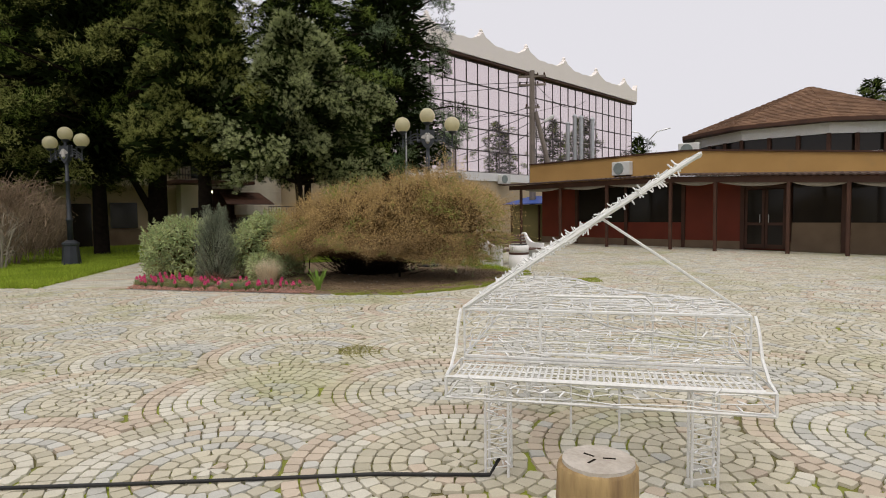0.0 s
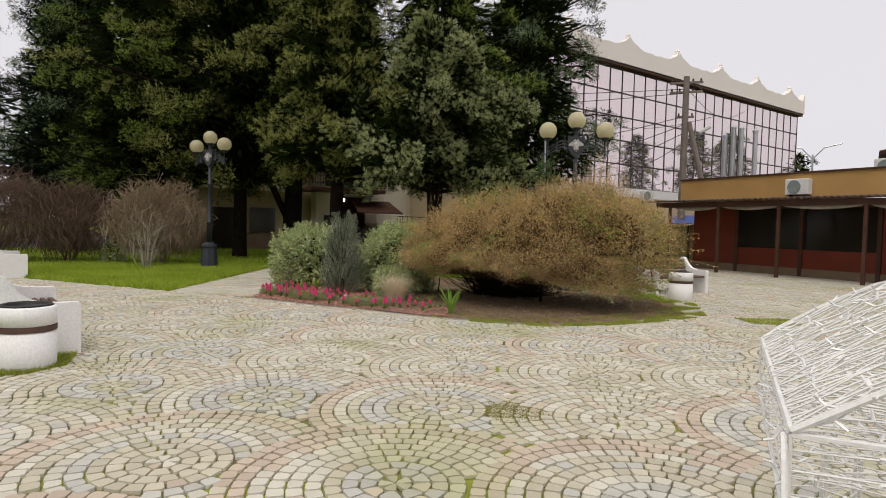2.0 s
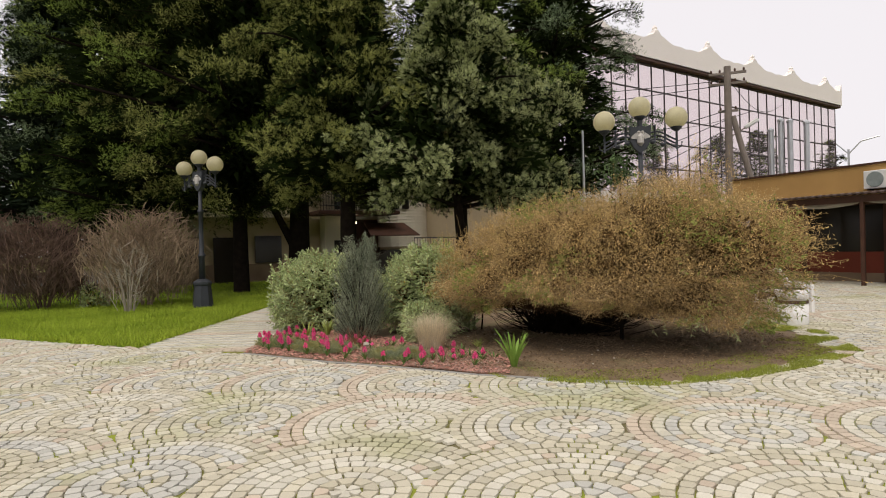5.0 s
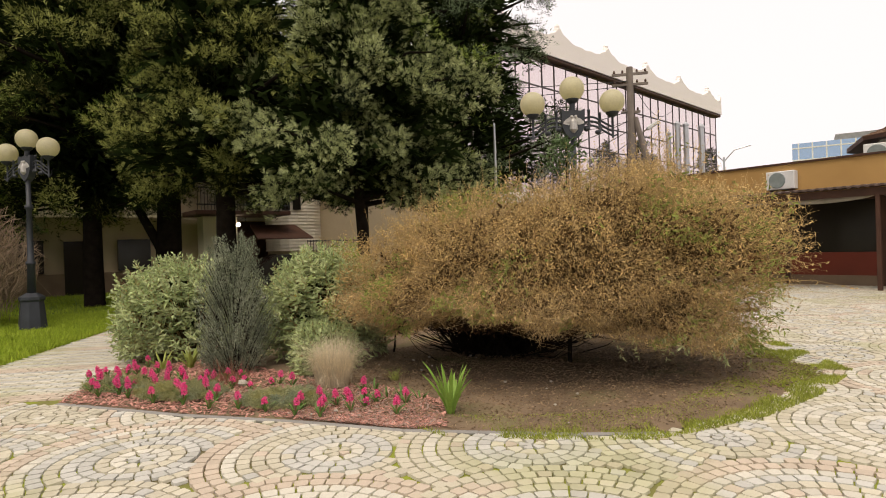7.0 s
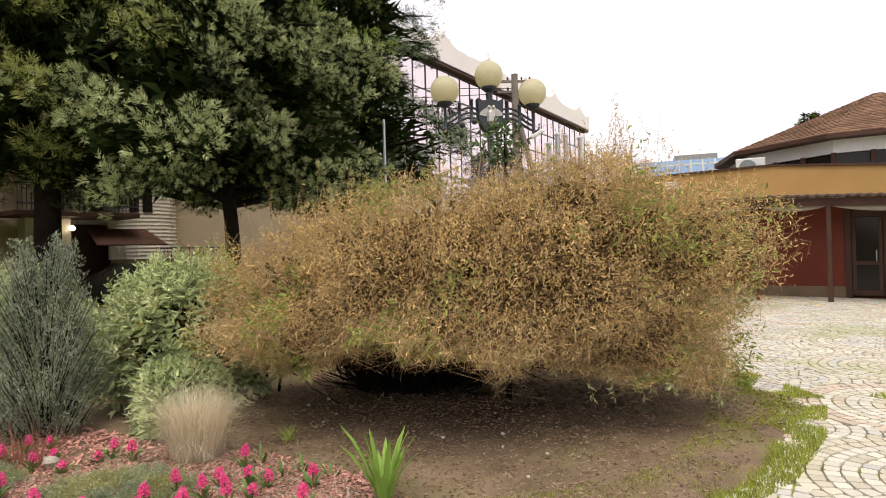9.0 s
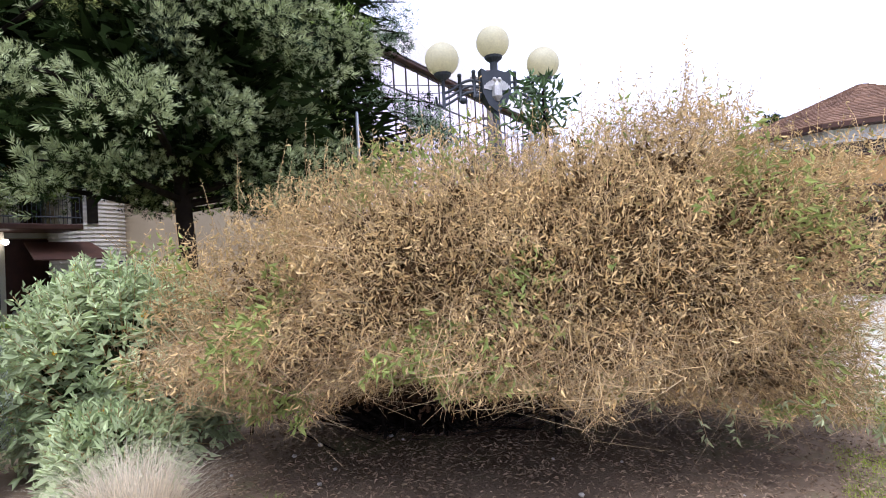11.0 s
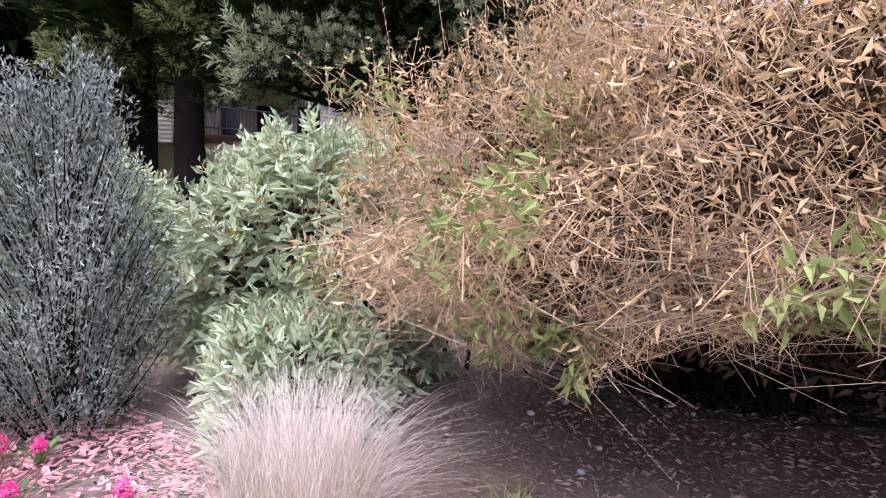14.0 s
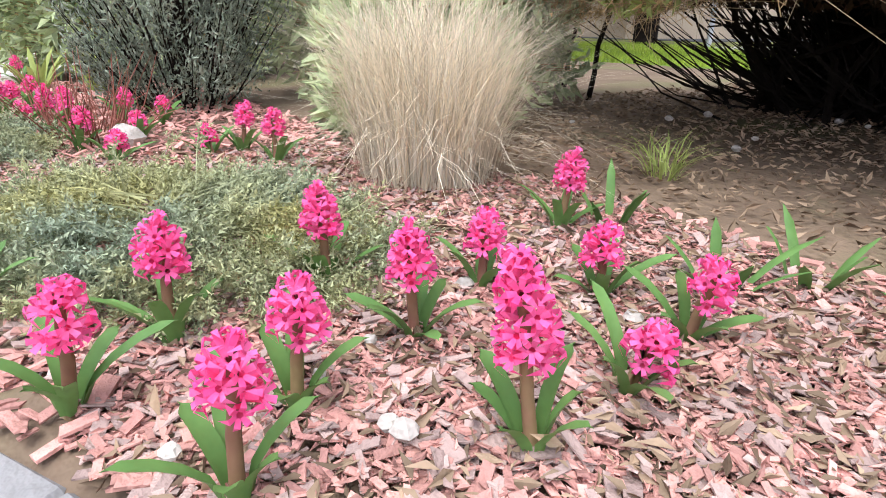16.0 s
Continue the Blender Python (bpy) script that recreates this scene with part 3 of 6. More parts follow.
ac_unit(-14.0, 23.82, 3.02, 0, "white air conditioner with round grille on ochre parapet")
ac_unit(-11.75, 25.3, 3.7, 10, "white air conditioner with round grille on the flat roof")
for k, (dx, h) in enumerate(((0, 6.6), (0.42, 7.0), (0.8, 6.9), (1.5, 6.7))):
    p = thing("flue_pipe", -21.5 + dx, 30 + 0.1 * k, 0, 0, "galvanised steel flue pipe standing behind the kiosk", "flue pipe", "flue pipes on the roof")
    part("pipe", Geo().lathe([(0.12, -0.02), (0.12, h)], 14), M_STEEL, p, smooth=False)
    part("cowl", Geo().lathe([(0.15, h), (0.15, h + 0.08), (0.02, h + 0.2)], 14), M_STEEL, p)

for y, z in ((24.4, 3.3), (28.8, 3.3)):
    f = (y - 19.5) / 27.8
    ac_unit(-24.87 - 2.88 * f + 0.32, y, z, 84, "white air conditioner with round grille under the mirror glazing")
# kiosk with blue roof cloth beside the pavilion
k = thing("kiosk", -20.2, 25.3, 0, 0, "olive board kiosk with a blue roof sheet", "kiosk")
part("board_wall", Geo().box((-1.6, 0, -0.02), (1.2, 1.8, 1.9), bevel=0.02), M_OLIVE, k)
part("roof_sheet", Geo().add([(-1.9, -0.3, 1.95), (1.4, -0.3, 1.95), (1.4, 2.0, 2.4), (-1.9, 2.0, 2.4), (-1.9, -0.3, 1.91), (1.4, -0.3, 1.91), (1.4, 2.0, 2.36), (-1.9, 2.0, 2.36)], [(0, 1, 2, 3), (7, 6, 5, 4), (0, 4, 5, 1), (1, 5, 6, 2), (3, 2, 6, 7), (0, 3, 7, 4)]), M_BLUE, k, "bright blue sheet roof")
for x in (-1.5, 0.4):
    part("shelf_post", Geo().box((x, -0.12, -0.02), (x + 0.08, -0.04, 1.9)), M_BROWN, k)

# ---- mirrored glass building ----
FA, FB = Vector((-24.87, 19.5, 0)), Vector((-27.75, 47.3, 0))
fd = FB - FA
gb = thing("glass_building", FA.x, FA.y, 0, math.degrees(math.atan2(fd.y, fd.x)), "three-storey building with rose mirror glass and pale scalloped parapet", "building")
FL = fd.length
part("wall", Geo().box((0, 0.12, -0.02), (FL, 14, 10.6)), M_PINKRENDER, gb, "pale pink rendered wall")
part("end_cladding", Geo().box((-0.14, -0.05, -0.02), (-0.003, 13.9, 10.5)), M_BEIGE, gb, "beige end wall")
part("ground_floor_wall", Geo().box((0, -0.05, -0.02), (FL, 0.118, 3.45)), M_BEIGE, gb, "beige ground floor wall")
part("string_course", Geo().box((0, -0.12, 3.452), (FL, 0.118, 3.95)), M_WHITE, gb, "white band under the glazing")
cols, rows = 27, 5
cw, rh = FL / cols, 6.55 / rows
pane = Geo().box((0.03, 0.05, 0.03), (cw - 0.03, 0.08, rh - 0.03)).mesh("pane", M_MIRROR)
for i in range(cols):
    for j in range(rows):
        ob = part("pane", pane, None, gb)
        ob.matrix_basis = pose(i * cw, 0, 3.98 + j * rh, 0.25 * math.sin(i * 2.3 + j), 0, 0.3 * math.sin(i * 1.7 + j * 2.9))
for i in range(cols + 1):
    part("mullion", Geo().box((i * cw - 0.022, 0.02, 3.96), (i * cw + 0.022, 0.115, 10.53)), M_MULLION, gb)
for j in range(rows + 1):
    part("transom", Geo().box((0, 0.025, 3.96 + j * rh - 0.03), (FL, 0.116, 3.96 + j * rh + 0.03)), M_MULLION, gb)
part("cornice", Geo().box((-0.2, -0.25, 10.55), (FL + 0.25, 0.3, 10.72), bevel=0.03), M_BROWN, gb, "brown cornice strip")
top = []
span = 4.68
for i in range(180):
    x = FL * i / 179
    t = ((x - 7.4) / span) % 1.0
    peak = min(t, 1 - t) * 2
    top.append((x, 11.62 + 0.42 * (1 - peak) ** 1.7 + (0.14 if peak < 0.1 else 0) + 0.05 * math.sin(peak * 9.4)))
top.append((FL + 0.3, 12.2))
g = Geo()
vs, fs = [], []
for x, z in top:
    vs += [(x, -0.3, 10.725), (x, -0.3, z), (x, 0.1, z), (x, 0.1, 10.725)]
for i in range(len(top) - 1):
    o = i * 4
    fs += [(o, o + 4, o + 5, o + 1), (o + 1, o + 5, o + 6, o + 2), (o + 2, o + 6, o + 7, o + 3)]
fs += [(0, 1, 2, 3), (len(vs) - 1, len(vs) - 2, len(vs) - 3, len(vs) - 4)]
g.add(vs, fs)
part("scalloped_parapet", g, M_PINKRENDER, gb, "pale scalloped parapet")
for b in range(-1, 5):
    part("finial", Geo().lathe([(0.20, 12.1), (0.20, 12.24), (0.12, 12.30), (0.14, 12.40), (0.05, 12.52)], 10, pose(7.4 + b * span, -0.1, 0)), M_PINKRENDER, gb)

# ---- beige house behind the trees ----
house = thing("house", -35, 12, 0, 0, "two-storey beige house with siding, balconies and a brown awning", "house")


def hp(name, geo, mat, label="", smooth=False):
    ob = part(name, geo, mat, house, label, smooth)
    ob.matrix_parent_inverse = in_thing(house)
    return ob


hp("ground_floor", Geo().box((-44, 2, -0.02), (-35.2, 13.6, 3.2)), M_BEIGE, "beige rendered ground floor")
hp("plinth", Geo().box((-35.2, 2, -0.02), (-35.0, 11.2, 0.9)), M_PLINTH, "brown plinth")
for y0, y1, z0, z1 in ((2.6, 4.2, 0.0, 2.3), (5.0, 5.9, 0.95, 2.3), (6.6, 7.7, 0.0, 2.25), (8.6, 9.9, 0.95, 2.3)):
    hp("ground_floor_opening", Geo().box((-35.25, y0, z0 + 0.004), (-34.97, y1, z1)), M_DARKGLASS, "dark ground floor opening")
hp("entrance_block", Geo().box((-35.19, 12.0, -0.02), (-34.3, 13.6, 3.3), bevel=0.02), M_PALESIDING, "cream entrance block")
hp("entrance_window", Geo().box((-34.32, 12.5, 0.3), (-34.26, 13.4, 2.0)), M_DARKGLASS, "dark doorway")
# rear wing takes dark brown in place of the shade under the porch
hp("rear_wing", Geo().box((-44, 13.61, -0.02), (-38, 26, 3.25)), M_BROWN, "rear wall coloured dark brown for the porch's shade")
hp("rear_upper_wall", Geo().box((-44, 11.0, 3.252), (-38.05, 26, 6.39)), M_BEIGE, "upper rear wall")


def siding(name, a, b, z0, z1, mat, label):
    gg = Geo()
    z = z0
    d = Vector((b[0] - a[0], b[1] - a[1], 0))
    m = pose(a[0], a[1], 0, 0, 0, math.degrees(math.atan2(d.y, d.x)))
    while z < z1 - 0.05:
        gg.add([m @ Vector(p) for p in ((0, -0.03, z), (d.length, -0.03, z), (d.length, 0, z + 0.16), (0, 0, z + 0.16), (0, 0.03, z), (d.length, 0.03, z))], [(0, 1, 2, 3), (4, 5, 1, 0)])
        z += 0.16
    hp(name, gg, mat, label)


hp("upper_floor", Geo().box((-44, 3, 3.2), (-34.65, 10.9, 6.4)), M_BEIGE, "upper floor")
siding("siding", (-34.6, 3), (-34.6, 11.0), 3.25, 6.4, M_SIDING, "yellowish horizontal siding boards")
siding("siding", (-34.6, 11.0), (-38, 13.0), 3.25, 6.4, M_SIDING, "yellowish horizontal siding boards")
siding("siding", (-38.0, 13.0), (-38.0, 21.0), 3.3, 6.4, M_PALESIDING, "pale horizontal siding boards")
for y in (13.8, 15.4, 20.0):
    hp("upper_window", Geo().box((-38.0, y, 3.9), (-37.9, y + 0.8, 5.5)), M_DARKGLASS, "dark window behind the balcony")
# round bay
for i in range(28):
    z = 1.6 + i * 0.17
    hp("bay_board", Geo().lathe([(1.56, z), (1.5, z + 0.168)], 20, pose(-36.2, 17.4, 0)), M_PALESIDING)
for ang in (-40, -20):
    hp("bay_window", Geo().box((1.5, -0.2, 3.7), (1.6, 0.2, 5.2), pose(-36.2, 17.4, 0, 0, 0, ang)), M_DARKGLASS, "dark narrow window")
hp("bay_base", Geo().lathe([(1.45, -0.02), (1.45, 1.6)], 20, pose(-36.2, 17.4, 0)), M_BEIGE, "bay base")
# balcony
hp("balcony_slab", Geo().box((-35.0, 11.3, 3.3), (-32.9, 15.7, 3.5), bevel=0.02), M_BROWN, "dark balcony edge")
for z in (3.75, 4.5):
    hp("balcony_rail", Geo().tube([(-32.95, 11.35, z), (-32.95, 15.65, z)], 0.03), M_IRON)
for i in range(30):
    y = 11.4 + i * 0.145
    hp("baluster", Geo().tube([(-32.95, y, 3.5), (-32.95, y, 4.5)], 0.014, 4), M_IRON)
# awning, fence and lamp
hp("awning", Geo().add([(-34, 14.1, 2.9), (-34, 16.4, 2.9), (-32.6, 16.7, 2.2), (-32.6, 13.9, 2.2), (-34, 14.1, 2.85), (-34, 16.4, 2.85), (-32.6, 16.7, 2.15), (-32.6, 13.9, 2.15)], [(3, 2, 1, 0), (4, 5, 6, 7), (0, 1, 5, 4), (1, 2, 6, 5), (2, 3, 7, 6), (3, 0, 4, 7)]), M_BROWN, "brown entrance awning")
for z in (0.9, 2.0):
    hp("fence_rail", Geo().tube([(-31.0, 15.6, z), (-31.0, 19.5, z)], 0.03), M_IRON)
for i in range(27):
    y = 15.6 + i * 0.15
    hp("fence_bar", Geo().tube([(-31.0, y, 0.0), (-31.0, y, 2.05)], 0.014, 4), M_IRON)
hp("roof", Geo().add([(-45, 1.5, 6.4), (-34, 1.5, 6.4), (-34, 27, 6.4), (-45, 27, 6.4), (-39.5, 5, 8.6), (-39.5, 23, 8.6), (-45, 1.5, 6.3), (-34, 1.5, 6.3), (-34, 27, 6.3), (-45, 27, 6.3)], [(0, 1, 4), (1, 2, 5, 4), (2, 3, 5), (3, 0, 4, 5), (9, 8, 7, 6), (0, 6, 7, 1), (1, 7, 8, 2), (2, 8, 9, 3), (3, 9, 6, 0)]), M_SHINGLE, "brown roof")
lampw = thing("wall_lamp", -34.2, 13.55, 2.9, 0, "lit round wall lamp by the house entrance", "wall lamp")
m_glow = bpy.data.materials.new("lamp_glow")
m_glow.use_nodes = True
m_glow.node_tree.nodes["Principled BSDF"].inputs["Emission Color"].default_value = (1, 0.85, 0.6, 1)
m_glow.node_tree.nodes["Principled BSDF"].inputs["Emission Strength"].default_value = 6
part("glowing_globe", Geo().ball((0.15, 0, 0), 0.11, 14), m_glow, lampw, "glowing warm globe", True)
part("arm", Geo().tube([(-0.1, 0, -0.02), (0.15, 0, -0.1)], 0.02), M_IRON, lampw)
car = thing("parked_car", -30.2, 14.6, 0, 80, "dark parked car by the house entrance", "car")
part("body", Geo().prism([(-2.0, 0.35), (2.0, 0.35), (2.05, 0.75), (1.2, 0.95), (0.7, 1.42), (-0.9, 1.45), (-1.6, 1.0), (-2.05, 0.9)], -0.8, 0.8), M_DARKGLASS, car)
for x in (-1.3, 1.3):
    for y in (-0.72, 0.72):
        part("wheel", Geo().lathe([(0.2, -0.1), (0.32, -0.09), (0.32, 0.09), (0.2, 0.1)], 18, pose(x, y, 0.32, 90)), M_RUBBER, car)


# ---- street lamps ----
def street_lamp(x, y, rz, label, z=0.0):
    t = thing("street_lamp", x, y, z, rz, label, "street lamp", "globe street lamps")
    gg = Geo().lathe([(0.34, -0.03), (0.34, 0.06), (0.28, 0.10), (0.22, 0.72), (0.25, 0.76), (0.25, 0.82), (0.12, 0.9)], 8)
    part("plinth", gg, M_IRON, t, "dark octagonal plinth")
    gg = Geo().lathe([(0.085, 0.9), (0.075, 1.5), (0.1, 1.52), (0.1, 1.56), (0.065, 1.6), (0.055, 2.7), (0.08, 2.72), (0.08, 2.78), (0.05, 2.8), (0.045, 3.75)], 14)
    for k in range(9):
        a = k * 0.7
        gg.tube([(0.07 * math.cos(a + s), 0.07 * math.sin(a + s), 0.92 + 0.06 * k + 0.05 * s) for s in (0, 0.7, 1.4)], 0.012, 5)
    part("pole", gg, M_IRON, t, "dark iron pole with rings", True)
    for s in (-1, 1):
        gg = Geo()
        for zz in (3.49, 3.565, 3.64):
            pts = [(s * (0.10 + 0.60 * u), 0.0, zz + 0.085 * math.sin(u * 4.4) - 0.03 * u) for u in [i / 10 for i in range(11)]]
            gg.tube(pts, 0.019, 6)
        for u in (0.3, 0.62):
            xx = s * (0.10 + 0.60 * u)
            zz = 0.085 * math.sin(u * 4.4) - 0.03 * u + 0.08
            gg.tube([(xx, 0, 3.34 + zz), (xx, 0, 3.68 + zz)], 0.024, 6)
            gg.ball((xx - s * 0.04, 0, 3.35 + zz), 0.055, 8, 0.8)
            gg.ball((xx, 0, 3.67 + zz), 0.03, 8)
        gg.tube([(s * 0.69, 0, 3.34), (s * 0.69, 0, 3.76)], 0.022, 6)
        gg.tube([(s * 0.69, 0, 3.36), (s * 0.78, 0, 3.40), (s * 0.79, 0, 3.49)], 0.016, 6)
        part("arm", gg, M_IRON, t, "black scrolled iron arm", True)
        part("socket", Geo().lathe([(0.04, 3.70), (0.10, 3.75), (0.12, 3.80)], 14, pose(s * 0.69, 0, 0)), M_IRON, t)
        part("globe", Geo().ball((s * 0.69, 0, 3.965), 0.215, 28), M_GLOBE, t, "cream opal globe", True)
    part("socket", Geo().lathe([(0.05, 3.75), (0.05, 3.95), (0.11, 4.0), (0.12, 4.04)], 14), M_IRON, t)
    part("globe", Geo().ball((0, 0, 4.21), 0.215, 28), M_GLOBE, t, "cream opal globe", True)
    shield = [(-0.2, 0.26), (-0.12, 0.22), (0, 0.25), (0.12, 0.22), (0.2, 0.26), (0.19, -0.05), (0.12, -0.2), (0, -0.3), (-0.12, -0.2), (-0.19, -0.05)]
    sh = part("shield", Geo().prism(shield, -0.075, 0.075, pose(0, 0, 3.59)), M_IRON, t, "black shield")
    for sy in (-1, 1):
        gg = Geo()
        for k in range(-4, 5):
            gg.box((-0.022, 0, 0.0), (0.022, 0.02, 0.13 - 0.008 * abs(k)), pose(0.02 * k, sy * 0.085, 3.59, 0, k * 19, 0))
        for sx in (-0.035, 0.035):
            gg.ball((sx, sy * 0.09, 3.71), 0.028, 8)
        gg.lathe([(0.02, 3.43), (0.07, 3.49), (0.06, 3.63), (0.02, 3.69)], 8, pose(0, sy * 0.075, 0))
        part("crest", gg, M_SILVER, sh, "pale silver crest relief")
    return t


street_lamp(-12.6, 11.78, 50.3, "dark iron street lamp with three cream globes behind the dry bush")
street_lamp(-21.48, 4.54, 28, "dark iron street lamp with three cream globes on the lawn", -0.08)


# ---- benches and bins ----
def bench(x, y, rz, label):
    """White concrete bench: sits along local x, faces local +y."""
    t = thing("bench", x, y, 0, rz, label, "bench", "white concrete benches")
    t.scale = (1, 1, 0.93)
    curve = [(0.0, -0.02), (0.0, 0.92), (0.05, 0.95), (0.12, 0.93), (0.17, 0.84), (0.24, 0.74), (0.34, 0.66), (0.46, 0.625), (0.6, 0.615), (0.78, 0.615), (0.80, 0.59), (0.80, -0.02)]
    for sx in (-0.95, 0.85):
        gg = Geo()
        m = Matrix(((0, 1, 0, 0), (1, 0, 0, 0), (0, 0, 1, 0), (0, 0, 0, 1)))
        gg.prism(curve, sx, sx + 0.10, m)
        part("side_panel", gg, M_WHITE, t, "white painted concrete side panel")
    for i in range(6):
        y0 = 0.26 + i * 0.088
        part("seat_slat", Geo().box((-0.85, y0, 0.42), (0.85, y0 + 0.06, 0.465), bevel=0.008), M_SLAT, t)
    for i in range(4):
        part("back_slat", Geo().box((-0.85, -0.02, -0.035), (0.85, 0.02, 0.035), pose(0, 0.20 - 0.035 * i, 0.55 + 0.1 * i, 18), bevel=0.008), M_SLAT, t)
    return t


def bin_(x, y, rz, label):
    t = thing("litter_bin", x, y, 0, rz, label, "litter bin", "white concrete bins")
    t.scale = (0.88, 0.88, 0.86)
    part("body", Geo().lathe([(0.28, -0.02), (0.30, 0.02), (0.30, 0.42), (0.285, 0.425), (0.285, 0.50), (0.30, 0.505), (0.30, 0.70), (0.27, 0.72), (0.25, 0.70), (0.25, 0.3)], 36), M_WHITE, t, "white painted concrete drum", True)
    part("band", Geo().lathe([(0.287, 0.43), (0.303, 0.432), (0.303, 0.495), (0.287, 0.497)], 36), M_SLAT, t, "dark brown band")
    gg = Geo()
    r = random.Random(3)
    gg.lathe([(0.27 + 0.02 * r.random(), 0.722), (0.255, 0.738), (0.225, 0.728), (0.2, 0.6), (0.1, 0.45)], 22)
    gg.v = [(p[0], p[1], p[2] + 0.012 * noise.noise(Vector(p) * 22)) for p in gg.v]
    part("bag", gg, M_RUBBER, t, "crumpled black bag", True)
    return t


bench(-9.8, 0.47, 11, "white concrete bench with brown slats beside the lawn")
bin_(-8.5, 0.98, 0, "round white concrete bin with black bag beside a bench")
bench(-19.7, -0.95, 11, "white concrete bench with brown slats before bare bushes")
bench(-11.9, 14.05, -90, "white concrete bench with brown slats by the bush")
bin_(-10.42, 13.1, 90, "round white concrete bin with black bag by the bush")

# ---- illuminated wire piano ----
PO, PZ = (-2.08, 3.12), math.degrees(math.atan2(0.90, 1.29))
piano = thing("wire_piano", PO[0], PO[1], 0, PZ, "white wire-frame grand piano decoration wound with light strings", "piano decoration")
W, D0, KZ, TZ = 1.57, 0.40, 0.62, 0.92
TAIL = [(0, D0)] + [(0, 2.1), (0.12, 2.22), (0.4, 2.24), (0.62, 2.1), (0.74, 1.8), (0.86, 1.5), (1.1, 1.25), (1.4, 1.05), (W, 0.9), (W, D0)]
prng = random.Random(11)


def wire(pts, r=0.009):
    return Geo().tube(pts, r, 5)


def strand(gg, bulbs, a, b, k=1.0, wob=0.012):
    """A light string from a to b with a small bulb every few centimetres."""
    a, b = Vector(a), Vector(b)
    n = max(2, int((b - a).length / 0.12))
    pts = []
    for i in range(n + 1):
        pts.append(a.lerp(b, i / n) + Vector((prng.uniform(-wob, wob), prng.uniform(-wob, wob), prng.uniform(-wob, wob))))
    gg.tube(pts, 0.0035, 4, cap=False)
    for p in pts[1:-1]:
        if prng.random() < k:
            d = Vector((prng.gauss(0, 1), prng.gauss(0, 1), prng.gauss(0, 1))).normalized() * 0.042
            bulbs.tube([p, p + d], [0.006, 0.0045], 4)


def frame_loop(name, z, pts, r=0.009):
    gg = Geo().tube([(x, y, z) for x, y in pts] + [(pts[0][0], pts[0][1], z)], r, 5)
    part(name, gg, M_WIRE, piano)


frame_loop("rim", TZ, TAIL)
frame_loop("rim", KZ + 0.02, TAIL)
frame_loop("key_bed", KZ, [(-0.02, 0.0), (W + 0.02, 0.0), (W + 0.02, D0), (-0.02, D0)])
frame_loop("key_bed", KZ - 0.11, [(-0.02, 0.0), (W + 0.02, 0.0), (W + 0.02, D0), (-0.02, D0)])
for x in (-0.02, W + 0.02):
    for y in (0, D0):
        part("upright", wire([(x, y, KZ - 0.11), (x, y, KZ)]), M_WIRE, piano)
    part("cheek", wire([(x, 0.0, KZ), (x, 0.12, KZ + 0.02), (x, 0.25, KZ + 0.10), (x, 0.33, TZ - 0.06), (x, D0, TZ)]), M_WIRE, piano)
for i, (x, y) in enumerate(TAIL):
    part("upright", wire([(x, y, KZ), (x, y, TZ)], 0.007), M_WIRE, piano)
part("music_rest", wire([(0.45, D0, KZ + 0.05), (0.45, D0, TZ + 0.05), (0.49, D0, TZ + 0.09), (1.03, D0, TZ + 0.09), (1.07, D0, TZ + 0.05), (1.07, D0, KZ + 0.05), (0.45, D0, KZ + 0.05)]), M_WIRE, piano)
keys = Geo()
for i in range(46):
    x = 0.03 + i * (W - 0.06) / 45
    keys.tube([(x, 0.03, KZ + 0.005), (x, 0.27, KZ + 0.005)], 0.006, 4)
for y in (0.03, 0.15, 0.27):
    keys.tube([(0.02, y, KZ), (W - 0.02, y, KZ)], 0.006, 4)
part("keyboard", keys, M_WIRE, piano, "grid of white wire keys")
wires, bulbs = Geo(), Geo()


def tail_x(y):
    """How far the body reaches to the right at depth y."""
    pts = [(2.24, 0.4), (2.1, 0.62), (1.8, 0.74), (1.5, 0.86), (1.25, 1.1), (1.05, 1.4), (0.9, W), (D0, W)]
    for (y0, x0), (y1, x1) in zip(pts, pts[1:]):
        if y0 >= y >= y1:
            return x0 + (x1 - x0) * (y0 - y) / (y0 - y1)
    return 0.4


for zz, step in ((TZ, 0.045), (KZ + 0.01, 0.07)):
    y = D0 + 0.02
    while y < 2.22:
        strand(wires, bulbs, (0, y, zz), (tail_x(y), y, zz), 0.75)
        y += step
for (x0, y0), (x1, y1) in zip(TAIL, TAIL[1:] + TAIL[:1]):
    for q in range(4):
        zz = KZ + 0.05 + q * 0.07
        strand(wires, bulbs, (x0, y0, zz), (x1, y1, zz), 0.7)
for q in range(3):
    strand(wires, bulbs, (0, 0.0, KZ - 0.09 + q * 0.035), (W, 0.0, KZ - 0.09 + q * 0.035), 0.9)
    strand(wires, bulbs, (0, D0, KZ - 0.09 + q * 0.035), (W, D0, KZ - 0.09 + q * 0.035), 0.8)
# lid, hinged on the long side
la_, lz_ = math.cos(radians(33.5)), math.sin(radians(33.5))


def on_lid(x, y):
    return (x * la_, y, TZ + x * lz_ + 0.01)


